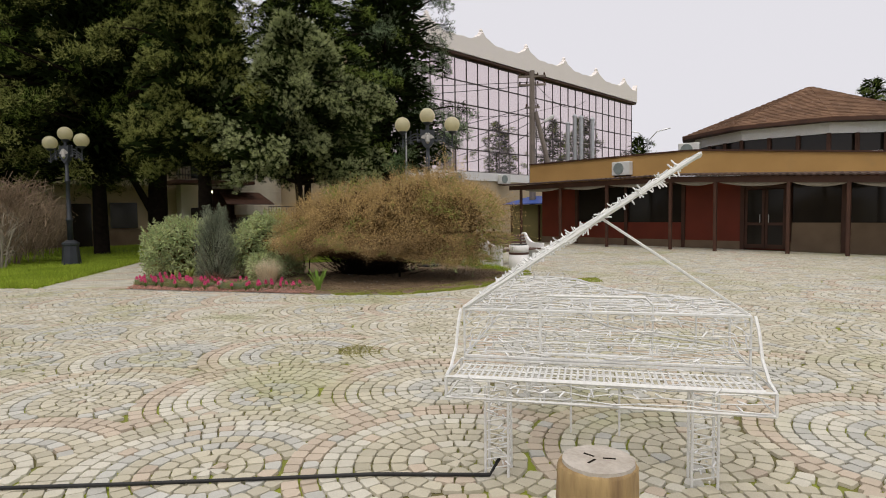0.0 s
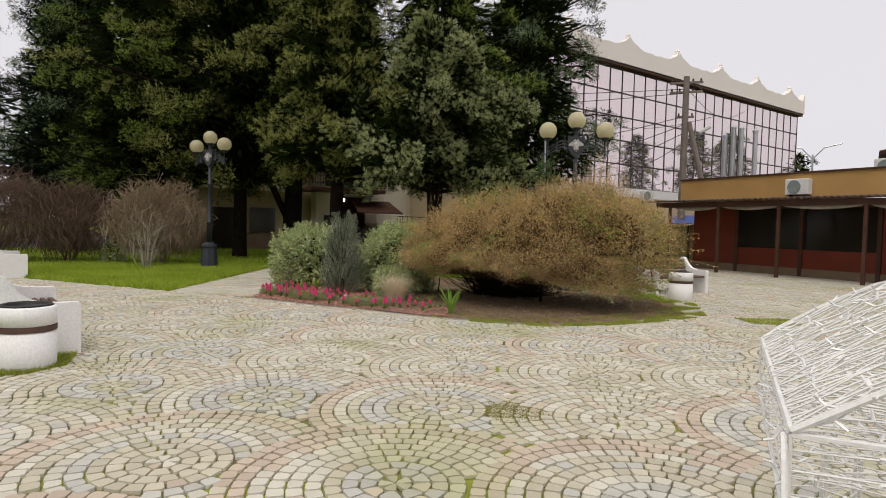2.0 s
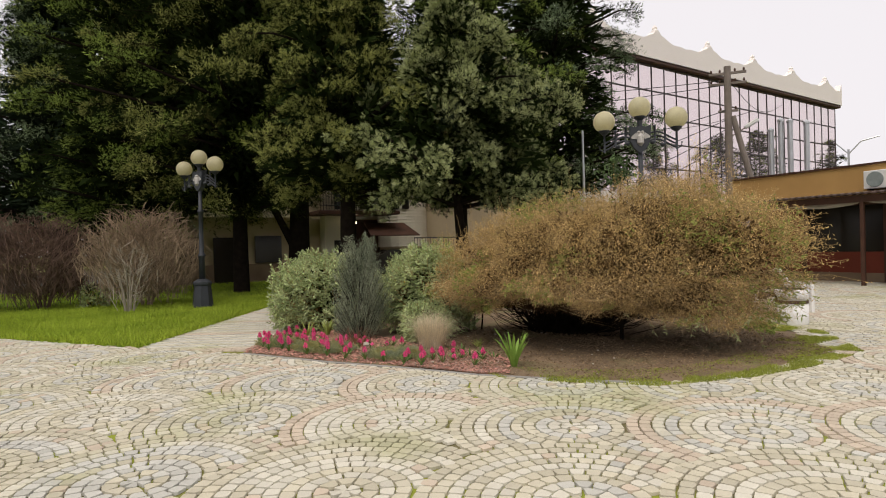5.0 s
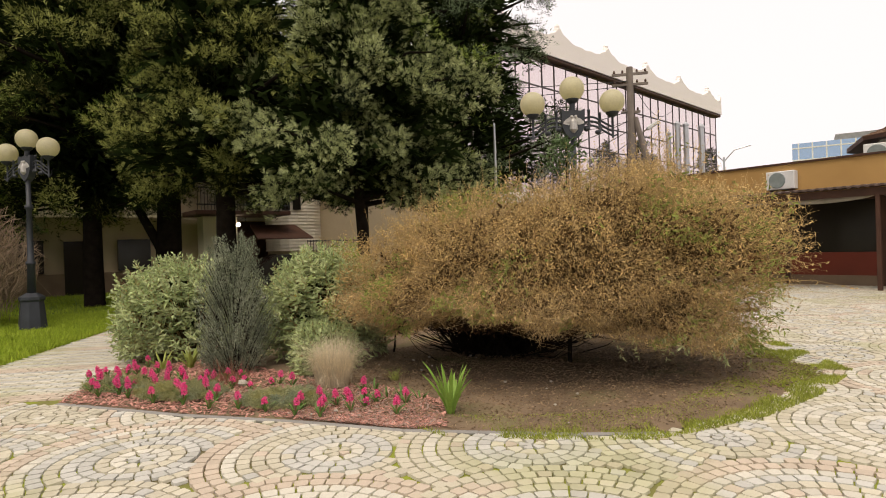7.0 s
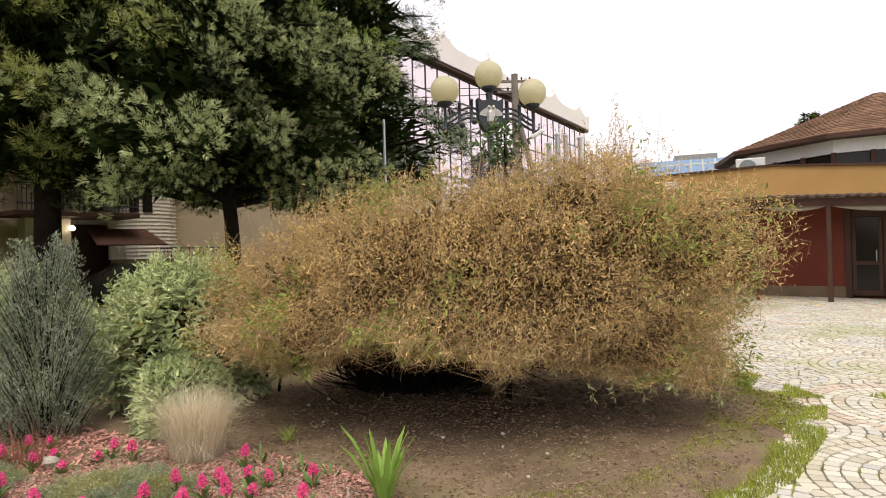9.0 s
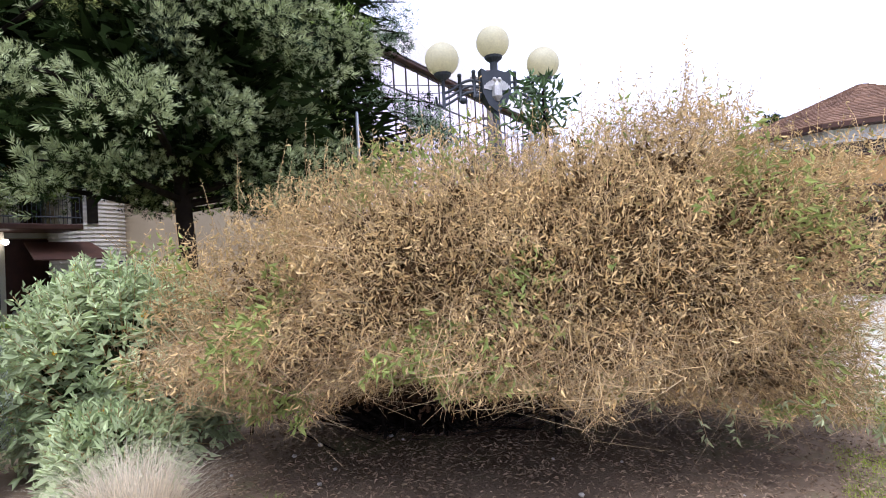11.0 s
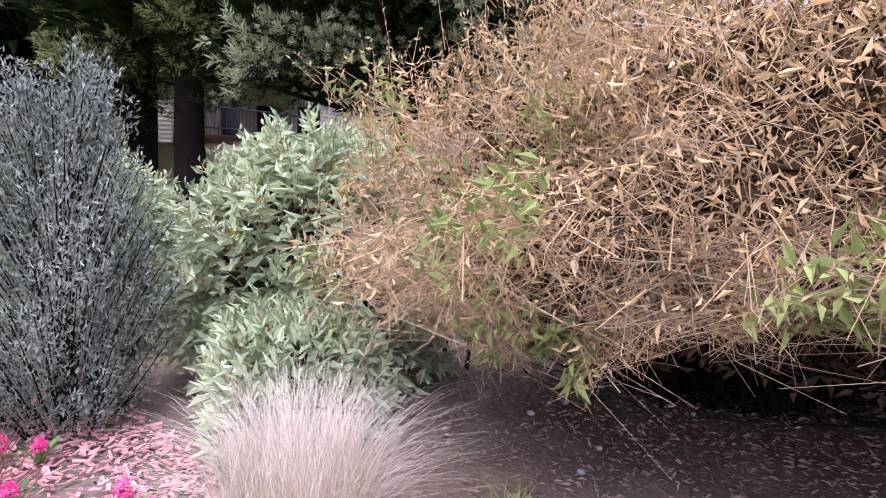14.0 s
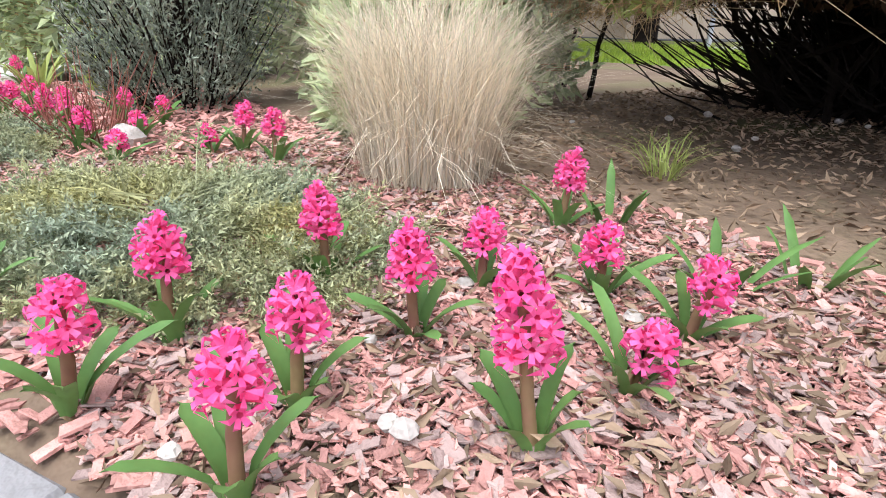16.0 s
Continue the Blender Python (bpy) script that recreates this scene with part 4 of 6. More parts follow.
part("lid_frame", Geo().tube([on_lid(x, y) for x, y in TAIL] + [on_lid(*TAIL[0])], 0.012, 6), M_WIRE, piano, "raised white wire lid")
y = D0 + 0.03
while y < 2.2:
    strand(wires, bulbs, on_lid(0, y), on_lid(tail_x(y), y), 0.85, 0.015)
    y += 0.04
for off in (0.0, 0.015, 0.03):
    strand(wires, bulbs, on_lid(0, D0 + off), on_lid(W, D0 + off), 1.0, 0.02)
part("light_string", wires, M_WIRE, piano, "thin white light strings", kind="stuff")
part("bulb_row", bulbs, M_BULB, piano, "tiny clear bulbs", kind="stuff")
part("lid_prop", wire([(W, D0 + 0.02, TZ), on_lid(0.95, D0 + 0.02)], 0.008), M_WIRE, piano)


def piano_leg(x, y, w=0.13):
    gg = Geo()
    for dx in (-w / 2, w / 2):
        for dy in (-w / 2, w / 2):
            gg.tube([(x + dx, y + dy, -0.02), (x + dx, y + dy, KZ - 0.1)], 0.008, 5)
    b2 = Geo()
    for q in range(9):
        z = 0.04 + q * 0.055
        gg.tube([(x - w / 2, y - w / 2, z), (x + w / 2, y - w / 2, z + 0.03), (x + w / 2, y + w / 2, z + 0.03), (x - w / 2, y + w / 2, z + 0.05)], 0.004, 4)
        for _ in range(3):
            p = Vector((x + prng.uniform(-w / 2, w / 2), y + prng.choice((-w / 2, w / 2)), z))
            b2.tube([p, p + Vector((prng.gauss(0, 0.02), prng.gauss(0, 0.02), prng.gauss(0, 0.02)))], 0.005, 4)
    leg = part("leg", gg, M_WIRE, piano)
    part("bulb_row", b2, M_BULB, leg, kind="stuff")


piano_leg(0.22, 0.27)
piano_leg(1.33, 0.36)
piano_leg(0.32, 1.6)
for x in (0.62, 0.9):
    part("pedal_rod", wire([(x, 0.55, 0.16), (x, 0.55, KZ - 0.1)], 0.007), M_WIRE, piano)
cable = Geo().tube([(-6.3, -0.6, 0.0), (-5.0, 0.2, 0.012), (-3.77, 1.28, 0.014), (-3.35, 1.8, 0.014), (-3.0, 2.25, 0.014), (-2.5, 2.9, 0.014), (-2.04, 3.38, 0.014), (-2.02, 3.44, 0.1)], 0.011, 8)
solid("power_cable", cable, M_RUBBER, "black rubber power cable lying on the setts", "cable", smooth=True)
stump = thing("log_stool", -1.12, 3.08, 0, 20, "sawn log stump with pale top, used as piano stool", "stump")
prof = [(0.172, -0.02)] + [(0.168 - 0.006 * k / 9, 0.05 * k) for k in range(1, 10)] + [(0.152, 0.462)]
gg = Geo().lathe(prof, 40)
gg.v = [(x * (1 + 0.07 * noise.noise(Vector((x * 8, y * 8, z * 1.5))) + 0.05 * noise.noise(Vector((x * 40, y * 40, z * 5)))), y * (1 + 0.07 * noise.noise(Vector((x * 8, y * 8, z * 1.5))) + 0.05 * noise.noise(Vector((x * 40, y * 40, z * 5)))), z) for x, y, z in gg.v]
part("trunk", gg, M_LOG, stump, "stripped yellow-brown log", True)
part("sawn_top", Geo().lathe([(0.148, 0.46), (0.146, 0.475), (0.02, 0.478)], 28), M_LOGTOP, stump, "pale grey sawn top with dark cracks")
for a in (20, 160, 250):
    part("crack", Geo().box((0.02, -0.004, 0.474), (0.07, 0.004, 0.48), pose(0, 0, 0, 0, 0, a)), M_BARK, stump)

# ---- utility pole and wires ----
pole = thing("utility_pole", -21.0, 26.2, 0, 0, "old grey utility pole with brace, crossarms and wires", "utility pole")
part("pole", Geo().lathe([(0.19, -0.02), (0.14, 9.1)], 12), M_POLE, pole)
part("brace", Geo().tube([(1.5, 1.0, -0.02), (0.15, 0.1, 6.9)], [0.16, 0.12], 10), M_POLE, pole)
for z in (8.75, 8.3, 7.1):
    arm = part("crossarm", Geo().box((-0.75 if z > 7.5 else -0.4, -0.05, z), (0.75 if z > 7.5 else 0.4, 0.05, z + 0.1), pose(0, 0, 0, 0, 0, 40)), M_POLE, pole)
    for s in (-0.65, -0.3, 0.3, 0.65):
        if abs(s) < 0.5 or z > 7.5:
            part("insulator", Geo().lathe([(0.03, z + 0.1), (0.05, z + 0.16), (0.03, z + 0.24)], 8, pose(s * math.cos(radians(40)), s * math.sin(radians(40)), 0)), M_BROWN, arm)
part("lamp_head", Geo().box((-0.12, -0.3, -0.08), (0.12, 0.3, 0.08), pose(0.75, 0.5, 6.5, 30, 0, -50), bevel=0.03), M_AC, pole, "grey street light head")
part("lamp_arm", Geo().tube([(0.1, 0, 6.0), (0.5, 0.3, 6.3), (0.75, 0.5, 6.5)], 0.03), M_POLE, pole)
for k, (z, end) in enumerate(((8.5, (-16, -22, 1.5)), (8.3, (-18, -20, 1.0)), (7.2, (-4.5, -16, -2.2)), (6.8, (-4.0, -12, -2.4)), (6.4, (-4.2, -9, -2.4)), (5.9, (-3.8, -5, -1.4)), (5.5, (-3.6, 6, -0.8)), (8.6, (-5.0, 12, 1.0)))):
    a, b = Vector((0, 0, z)), Vector((end[0], end[1], z + end[2]))
    pts = [a.lerp(b, i / 12) - Vector((0, 0, 0.9 * math.sin(math.pi * i / 12))) for i in range(13)]
    part("wire", Geo().tube(pts, 0.016, 4), M_RUBBER, pole)
mast = thing("thin_mast", -18.7, 15.75, 0, 0, "thin pale steel mast behind the bush", "mast")
part("pole", Geo().lathe([(0.05, -0.02), (0.035, 5.1), (0.02, 5.15)], 8), M_STEEL, mast)

# ---- far blue office block ----
fb = thing("office_block", -73, 167, 0, 20, "distant blue glass office block", "building")
part("block", Geo().box((4.6, 0, -0.02), (30, 14, 25)), M_BLUEGLASS, fb, "blue glazing")
part("roof_box", Geo().box((14, 3, 25), (25, 11, 26.8)), M_CONCRETE, fb)
for i in range(2, 11):
    part("pier", Geo().box((i * 3 - 0.15, -0.15, 0), (i * 3 + 0.15, -0.02, 25)), M_AC, fb)
for j in range(8):
    part("floor_band", Geo().box((4.6, -0.2, 3 * j + 2.6), (30, -0.021, 3 * j + 2.9)), M_AC, fb)
lamp_far = thing("far_street_lamp", -32.5, 58.1, 0, 0, "distant steel street lamp with two arms", "street lamp")
part("pole", Geo().tube([(0, 0, -0.02), (0, 0, 9)], 0.09, 8), M_STEEL, lamp_far)
for s in (-1, 1):
    part("arm", Geo().tube([(0, 0, 8.6), (s * 0.8, s * 0.4, 9.6), (s * 2, s, 9.9)], 0.06, 6), M_STEEL, lamp_far)


# ---- conifers ----
def conifer(x, y, h, r, seed, mats, label, low=1.6, boughs=80, sprays=620, fork=False, spire=0.75, trunk_r=0.24, bark=None, core=5000, fine=1.0, skirt=1.0, rise=0.3, pale=0.66):
    """A spreading conifer: trunk, limbs, and layered pads of brush-like needle shoots."""
    rg = np.random.default_rng(seed)
    t = thing("conifer_tree", x, y, 0, 0, label, "tree", "dark conifers")
    bark = bark or M_BARK
    gg = Geo()
    pts = [Vector((0.12 * noise.noise(Vector((z * 0.4, seed, 0))), 0.12 * noise.noise(Vector((seed, z * 0.4, 3))), z)) for z in np.linspace(-0.05, h * 0.95, 12)]
    gg.tube(pts, [trunk_r * (1 - 0.92 * i / 11) + 0.03 for i in range(12)], 10)
    if fork:
        gg.tube([(0, 0, 1.2), (-0.15, -0.45, 2.2), (-0.35, -1.0, 3.4), (-0.5, -1.4, 5.0)], [0.17, 0.15, 0.12, 0.06], 8)
    part("trunk", gg, bark, t, "rough trunk, near black with crown shade in its colour", True)
    limbs = Geo()
    P, Wy, L, MI, WD = [], [], [], [], []

    def reach(u, a, z):
        full = (1 - u) ** spire + 0.08
        if u < 0.10:
            full *= 0.7 + 3 * u
        full *= min(1.0, skirt + 2.2 * u)
        return r * full * (0.95 + 0.75 * noise.noise(Vector((math.cos(a) * 1.7 + seed, math.sin(a) * 1.7, z * 0.7))))

    for k in range(boughs):
        u = (k + rg.random()) / boughs
        u = u ** 1.15
        z = low + (h - low) * u
        a = k * 2.399 + rg.normal() * 0.35
        d = reach(u, a, z) * (0.72 + 0.5 * rg.random()) * (1 if k % 4 else 0.6)
        out = np.array([math.cos(a), math.sin(a), 0.0])
        tang = np.array([-math.sin(a), math.cos(a), 0.0])
        ln, wd = min(d * 0.75, 0.9 + 0.8 * rg.random()), 0.45 + 0.4 * rg.random()
        wd *= min(1.0, 0.35 + d / 2.5)
        tip = out * d + np.array([0, 0, z])
        root = Vector((0, 0, max(0.6, z - 0.1 * d)))
        limbs.tube([root, Vector(tip - out * ln * 0.6 + np.array([0, 0, 0.1])), Vector(tip)], [0.035 + 0.012 * d, 0.03, 0.01], 5, cap=False)
        # shoots of short needles, set in domed tufts along the bough
        tufts = int(11 + 9 * rg.random())
        shoots = 15
        per = max(6, int(sprays / tufts / shoots))
        bright = rg.random() < pale
        for _ in range(tufts):
            s, v = rg.random() ** 0.6, rg.normal() * 0.45
            c = tip - out * ln * (1 - s) + tang * wd * v * (1.15 - 0.7 * s) + np.array([0, 0, 0.14 * math.sin(s * 3) - (0.42 - 0.4 * rise) * s * s - 0.3 * v * v + 0.09 * rg.normal()])
            rad = (0.19 + 0.18 * rg.random()) * (0.72 + 0.08 * r)
            fd = unit(rg.normal(size=(shoots, 3)) * np.array([0.8, 0.8, 0.6]) + out * 0.75 + np.array([0, 0, rise]))
            fl = rad * (0.42 + 0.4 * rg.random(shoots))
            spot = c + fd * (rad * 0.55 * rg.random((shoots, 1)) ** 0.6) + rg.normal(size=(shoots, 3)) * rad * 0.22
            # painted light: shoots that point upwards take the pale tip colour
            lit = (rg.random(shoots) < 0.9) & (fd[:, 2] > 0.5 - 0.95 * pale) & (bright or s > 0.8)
            fd, fl, lit, spot = np.repeat(fd, per, 0), np.repeat(fl, per), np.repeat(lit, per), np.repeat(spot, per, 0)
            m = len(fd)
            along = 0.05 + 0.95 * rg.random(m) ** 0.8
            perp = rg.normal(size=(m, 3))
            perp = unit(perp - fd * (perp * fd).sum(1, keepdims=True))
            P.append(spot + fd * (fl * along)[:, None] + perp * (fl * 0.1 * (1.1 - along))[:, None])
            Wy.append(fd * 0.75 + perp * (1.05 - 0.5 * along)[:, None])
            L.append(fl * (0.34 + 0.18 * rg.random(m)) * (0.7 + 0.5 * fine))
            WD.append(L[-1] * (0.2 + 0.16 * fine))
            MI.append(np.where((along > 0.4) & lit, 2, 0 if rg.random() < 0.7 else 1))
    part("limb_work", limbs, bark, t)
    if core:
        # inner needles all get the near-black colour, as shade inside the crown
        u = rg.random(core) ** 1.1
        a = rg.random(core) * 2 * math.pi
        z = low + 0.3 + (h - low - 0.3) * u
        d = np.array([reach(p, q, w) for p, q, w in zip(u, a, z)]) * (0.1 + 0.5 * rg.random(core))
        P.append(np.stack([d * np.cos(a), d * np.sin(a), z], 1))
        Wy.append(np.stack([np.cos(a), np.sin(a), -0.3 + 0.5 * rg.random(core)], 1) + rg.normal(size=(core, 3)) * 0.4)
        L.append((0.36 + 0.3 * rg.random(core)) * (0.6 + 0.5 * fine))
        WD.append(L[-1] * 0.48)
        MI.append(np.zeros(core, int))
    P, Wy, L, MI, WD = (np.concatenate(q) for q in (P, Wy, L, MI, WD))
    part("crown", spray_mesh("crown", rg, P, Wy, L, WD, mats, MI), None, t, "uneven crown of drooping needle sprays, painted shaded inside and lit above")
    return t


GREEN, BLUE, TIP, OLIVE = CONIFER
# tip colours: the needles' own pale ends plus painted light from above
dark_tip = material("conifer_lit_green_tip", (0.28, 0.36, 0.08), (0.17, 0.235, 0.05), 1.0, 0.75, 0, island=0.4, sub=0.08, spec=0.15)
blue_tip = material("conifer_lit_blue_tip", (0.26, 0.33, 0.19), (0.16, 0.22, 0.12), 1.0, 0.75, 0, island=0.4, sub=0.08, spec=0.15)
olive_tip = material("conifer_lit_olive_tip", (0.36, 0.375, 0.12), (0.22, 0.245, 0.07), 1.0, 0.75, 0, island=0.4, sub=0.08, spec=0.15)
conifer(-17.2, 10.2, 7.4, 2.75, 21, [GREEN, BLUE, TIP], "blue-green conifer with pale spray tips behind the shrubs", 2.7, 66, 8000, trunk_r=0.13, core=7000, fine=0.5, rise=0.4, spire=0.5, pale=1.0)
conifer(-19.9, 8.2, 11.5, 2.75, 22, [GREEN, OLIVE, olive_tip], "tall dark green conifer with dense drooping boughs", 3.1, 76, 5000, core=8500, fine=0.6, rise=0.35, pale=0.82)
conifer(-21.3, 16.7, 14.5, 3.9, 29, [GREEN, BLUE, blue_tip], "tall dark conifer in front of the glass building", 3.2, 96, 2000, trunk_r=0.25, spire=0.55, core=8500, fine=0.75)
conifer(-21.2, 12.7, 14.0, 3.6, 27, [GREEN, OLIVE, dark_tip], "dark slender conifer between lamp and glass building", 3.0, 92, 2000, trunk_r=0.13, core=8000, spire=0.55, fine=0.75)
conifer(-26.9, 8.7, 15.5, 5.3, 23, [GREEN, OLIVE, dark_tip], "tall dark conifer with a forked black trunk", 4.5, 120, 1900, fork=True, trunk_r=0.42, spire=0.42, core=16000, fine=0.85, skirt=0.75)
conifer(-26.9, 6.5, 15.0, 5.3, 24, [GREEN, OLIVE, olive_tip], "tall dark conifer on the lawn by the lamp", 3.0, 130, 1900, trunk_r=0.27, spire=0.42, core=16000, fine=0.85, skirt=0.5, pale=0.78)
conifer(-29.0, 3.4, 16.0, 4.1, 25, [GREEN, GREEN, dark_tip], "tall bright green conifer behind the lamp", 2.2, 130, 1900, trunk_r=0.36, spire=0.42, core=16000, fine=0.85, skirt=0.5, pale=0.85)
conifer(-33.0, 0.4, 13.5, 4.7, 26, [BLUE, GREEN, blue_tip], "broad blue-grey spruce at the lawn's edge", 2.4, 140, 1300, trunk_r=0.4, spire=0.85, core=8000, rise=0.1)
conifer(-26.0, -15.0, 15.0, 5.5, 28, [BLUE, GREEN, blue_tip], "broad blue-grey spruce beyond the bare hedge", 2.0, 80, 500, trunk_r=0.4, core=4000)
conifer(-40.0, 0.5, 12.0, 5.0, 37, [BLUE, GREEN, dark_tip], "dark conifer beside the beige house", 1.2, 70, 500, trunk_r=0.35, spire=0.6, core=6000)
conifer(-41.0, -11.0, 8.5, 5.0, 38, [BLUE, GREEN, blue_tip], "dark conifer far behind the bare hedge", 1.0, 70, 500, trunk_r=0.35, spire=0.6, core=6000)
for x, y, h, s in ((-46, 79, 12, 31), (-52, 90, 11, 32), (-15, 66, 13.0, 33), (-10, 68, 13.5, 34), (-5, 63, 13, 35), (-20, 74, 12, 36)):
    conifer(x, y, h, 4.2, s, [GREEN, OLIVE, dark_tip], "distant dark round-crowned tree", 1.5, 46, 170, spire=0.5, core=2200)


# ---- big dry bush ----
BC, BU = np.array([-10.9, 9.25]), np.array([0.72, 0.694])
BN = np.array([0.694, -0.72])
brg = np.random.default_rng(7)


def bush_surface(n, rg, shell=0.35):
    """Points in the shell of the bush, with the outward direction."""
    a = rg.random(n) * 2 * math.pi
    s = rg.random(n) * 1.9 - 0.9
    s = np.clip(s, -0.62, 1)
    cz = np.sqrt(np.maximum(1 - np.clip(s, -1, 1) ** 2, 0)) ** 0.7
    lump = np.array([1 + 0.22 * noise.noise(Vector((math.cos(p) * 2.2, math.sin(p) * 2.2, q * 2.0))) + 0.17 * noise.noise(Vector((math.cos(p) * 6, math.sin(p) * 6, q * 5))) + 0.07 * noise.noise(Vector((math.cos(p) * 17, math.sin(p) * 17, q * 13))) for p, q in zip(a, s)])
    k = lump * (1 - shell * rg.random(n) ** 1.6)
    e, f = 2.6 * np.cos(a) * cz * k, 1.72 * np.sin(a) * cz * k
    z = np.where(s > 0, 1.12 + 1.36 * s * k, 1.12 + 0.98 * s * k)
    z = np.where(s < 0, z + 0.26 * np.clip((0.5 - e) / 1.2, 0, 1) * np.clip((e + 1.95) / 0.7, 0, 1) * -s / 0.62, z)
    z = np.where(s > 0, z + 0.16 * s * np.clip((e - 0.6) / 1.2, 0, 1), z)
    left = np.clip((0.9 - e) / 3.3, 0, 1) ** 1.1
    z = np.where(z > 0.9, 0.9 + (z - 0.9) * (1 - 0.42 * left), z) + np.where((e > 1.2) & (s < 0), -0.06, 0)
    xy = BC + e[:, None] * BU + f[:, None] * BN
    out = unit(np.stack([np.cos(a) * cz * BU[0] + np.sin(a) * cz * BN[0], np.cos(a) * cz * BU[1] + np.sin(a) * cz * BN[1], s * 0.9], 1))
    p = np.concatenate([xy, z[:, None]], 1)
    if n == 1:
        return p, out, s
    airy = rg.random(n) > np.clip((e - 1.6) / 1.0, 0, 0.55) * np.clip((0.75 - s) / 0.6, 0.15, 1)
    return p[airy], out[airy], s[airy]


bush = thing("dry_bush", BC[0], BC[1], 0, 0, "large sprawling half-dead bush with brown dry leaves over bare soil", "bush")


def bush_part(name, me, label="", kind="stuff"):
    ob = part(name, me, None, bush, label, kind=kind)
    ob.matrix_parent_inverse = in_thing(bush)
    return ob


stems = Geo()
for i in range(150):
    a = i * 2.399
    rr = 0.1 + 0.55 * brg.random()
    base = Vector((-12.2 + rr * math.cos(a), 9.4 + rr * math.sin(a), 0.0))
    (tip,), _, _ = bush_surface(1, brg, 0.3)
    tip = base.lerp(Vector(tip), 0.68)
    mid = base.lerp(tip, 0.5) + Vector((0, 0, 0.12 + 0.2 * brg.random()))
    q1 = base.lerp(mid, 0.5) + Vector((brg.normal() * 0.08, brg.normal() * 0.08, 0.08))
    stems.tube([base, q1, mid, tip], [0.020, 0.016, 0.010, 0.004], 5, cap=False)
for x, y in ((-13.5, 8.33), (-13.28, 8.36)):
    stems.tube([(x, y, 0), (x + 0.02, y + 0.01, 0.16), (x + 0.015, y + 0.02, 0.32), (x + 0.06, y + 0.06, 0.55), (x + 0.25, y + 0.25, 1.2)], [0.018, 0.016, 0.015, 0.013, 0.008], 6, cap=False)
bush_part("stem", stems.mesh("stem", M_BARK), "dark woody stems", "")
p, o, s = bush_surface(40000, brg, 0.5)
n = len(p)
droop = np.where(s < -0.1, -0.2, 0.45)[:, None] * np.array([0, 0, 1.0])
w = unit(o * 0.55 + brg.normal(size=(n, 3)) * 0.55 + droop)
ln = (0.10 + 0.18 * brg.random(n) + 0.06 * (s < -0.1) * brg.random(n))[:, None]
a0 = p - w * ln * 0.6
b0 = p + w * ln * 0.4 - np.array([0, 0, 1.0]) * ln * 0.1
mid = (a0 + b0) / 2 + brg.normal(size=(n, 3)) * (0.025 + 0.035 * (s < -0.1))[:, None] + np.array([0, 0, 0.02])
bush_part("twig_tangle", twig_mesh("twig_tangle", a0, mid, b0, 0.0011 + 0.0012 * brg.random(n), M_TWIG), "thin dry brown twigs")
# long pale arching stems on the outside
p, o, s = bush_surface(5200, brg, 0.15)
n = len(p)
flow = unit(np.cross(o, np.array([0, 0, 1.0]))) * brg.choice([-1, 1], n)[:, None]
w = unit(flow * 0.6 + o * 0.35 + brg.normal(size=(n, 3)) * 0.35 + np.array([0, 0, 0.15]))
ln = (0.16 + 0.34 * brg.random(n))[:, None]
a0, b0 = p - w * ln * 0.55 - o * 0.08, p + w * ln * 0.4 - np.array([0, 0, 1.0]) * ln * 0.12
bush_part("stem_tangle", twig_mesh("stem_tangle", a0, p + o * 0.04, b0, 0.0009 + 0.0011 * brg.random(n), material("pale_stem", (0.50, 0.38, 0.21), (0.36, 0.26, 0.14), 3, 0.8, 0, island=0.3)), "long pale arching stems")
# inner dark tangle
p, o, s = bush_surface(2600, brg, 0.2)
core = np.array([BC[0], BC[1], 0.95])
a0 = core + (p - core) * (0.15 + 0.25 * brg.random((len(p), 1)))
b0 = core + (p - core) * (0.6 + 0.3 * brg.random((len(p), 1)))
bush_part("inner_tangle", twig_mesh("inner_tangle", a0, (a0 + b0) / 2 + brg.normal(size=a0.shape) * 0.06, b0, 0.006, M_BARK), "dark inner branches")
# added inner leaves, coloured dark for the shade inside the crown
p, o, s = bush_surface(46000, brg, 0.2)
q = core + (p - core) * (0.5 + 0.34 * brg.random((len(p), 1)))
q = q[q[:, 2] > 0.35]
bush_part("inner_leaf_mass", leaf_mesh("inner_leaf_mass", brg, q, brg.normal(size=q.shape), 0.10, 0.05, material("shade_dry_leaf", (0.13, 0.082, 0.036), (0.075, 0.046, 0.021), 2, 0.9, 0, island=0.4, spec=0.02), None, 0.3), "inner leaves coloured dark for the shade in the crown")
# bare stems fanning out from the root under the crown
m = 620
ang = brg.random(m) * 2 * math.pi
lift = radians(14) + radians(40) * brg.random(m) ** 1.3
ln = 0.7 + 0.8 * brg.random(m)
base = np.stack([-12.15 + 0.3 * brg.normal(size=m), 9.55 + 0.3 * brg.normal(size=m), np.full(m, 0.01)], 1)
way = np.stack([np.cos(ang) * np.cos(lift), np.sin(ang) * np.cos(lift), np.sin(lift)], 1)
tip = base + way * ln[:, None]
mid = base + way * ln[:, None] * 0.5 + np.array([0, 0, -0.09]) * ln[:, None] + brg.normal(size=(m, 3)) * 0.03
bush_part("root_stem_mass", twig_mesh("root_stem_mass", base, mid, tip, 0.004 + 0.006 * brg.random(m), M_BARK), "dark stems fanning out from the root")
# extra near-black sticks deepen the painted shade round the root
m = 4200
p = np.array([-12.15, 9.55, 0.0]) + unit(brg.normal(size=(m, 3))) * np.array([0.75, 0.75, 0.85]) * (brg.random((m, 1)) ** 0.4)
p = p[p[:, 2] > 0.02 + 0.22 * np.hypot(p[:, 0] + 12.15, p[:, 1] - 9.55)]
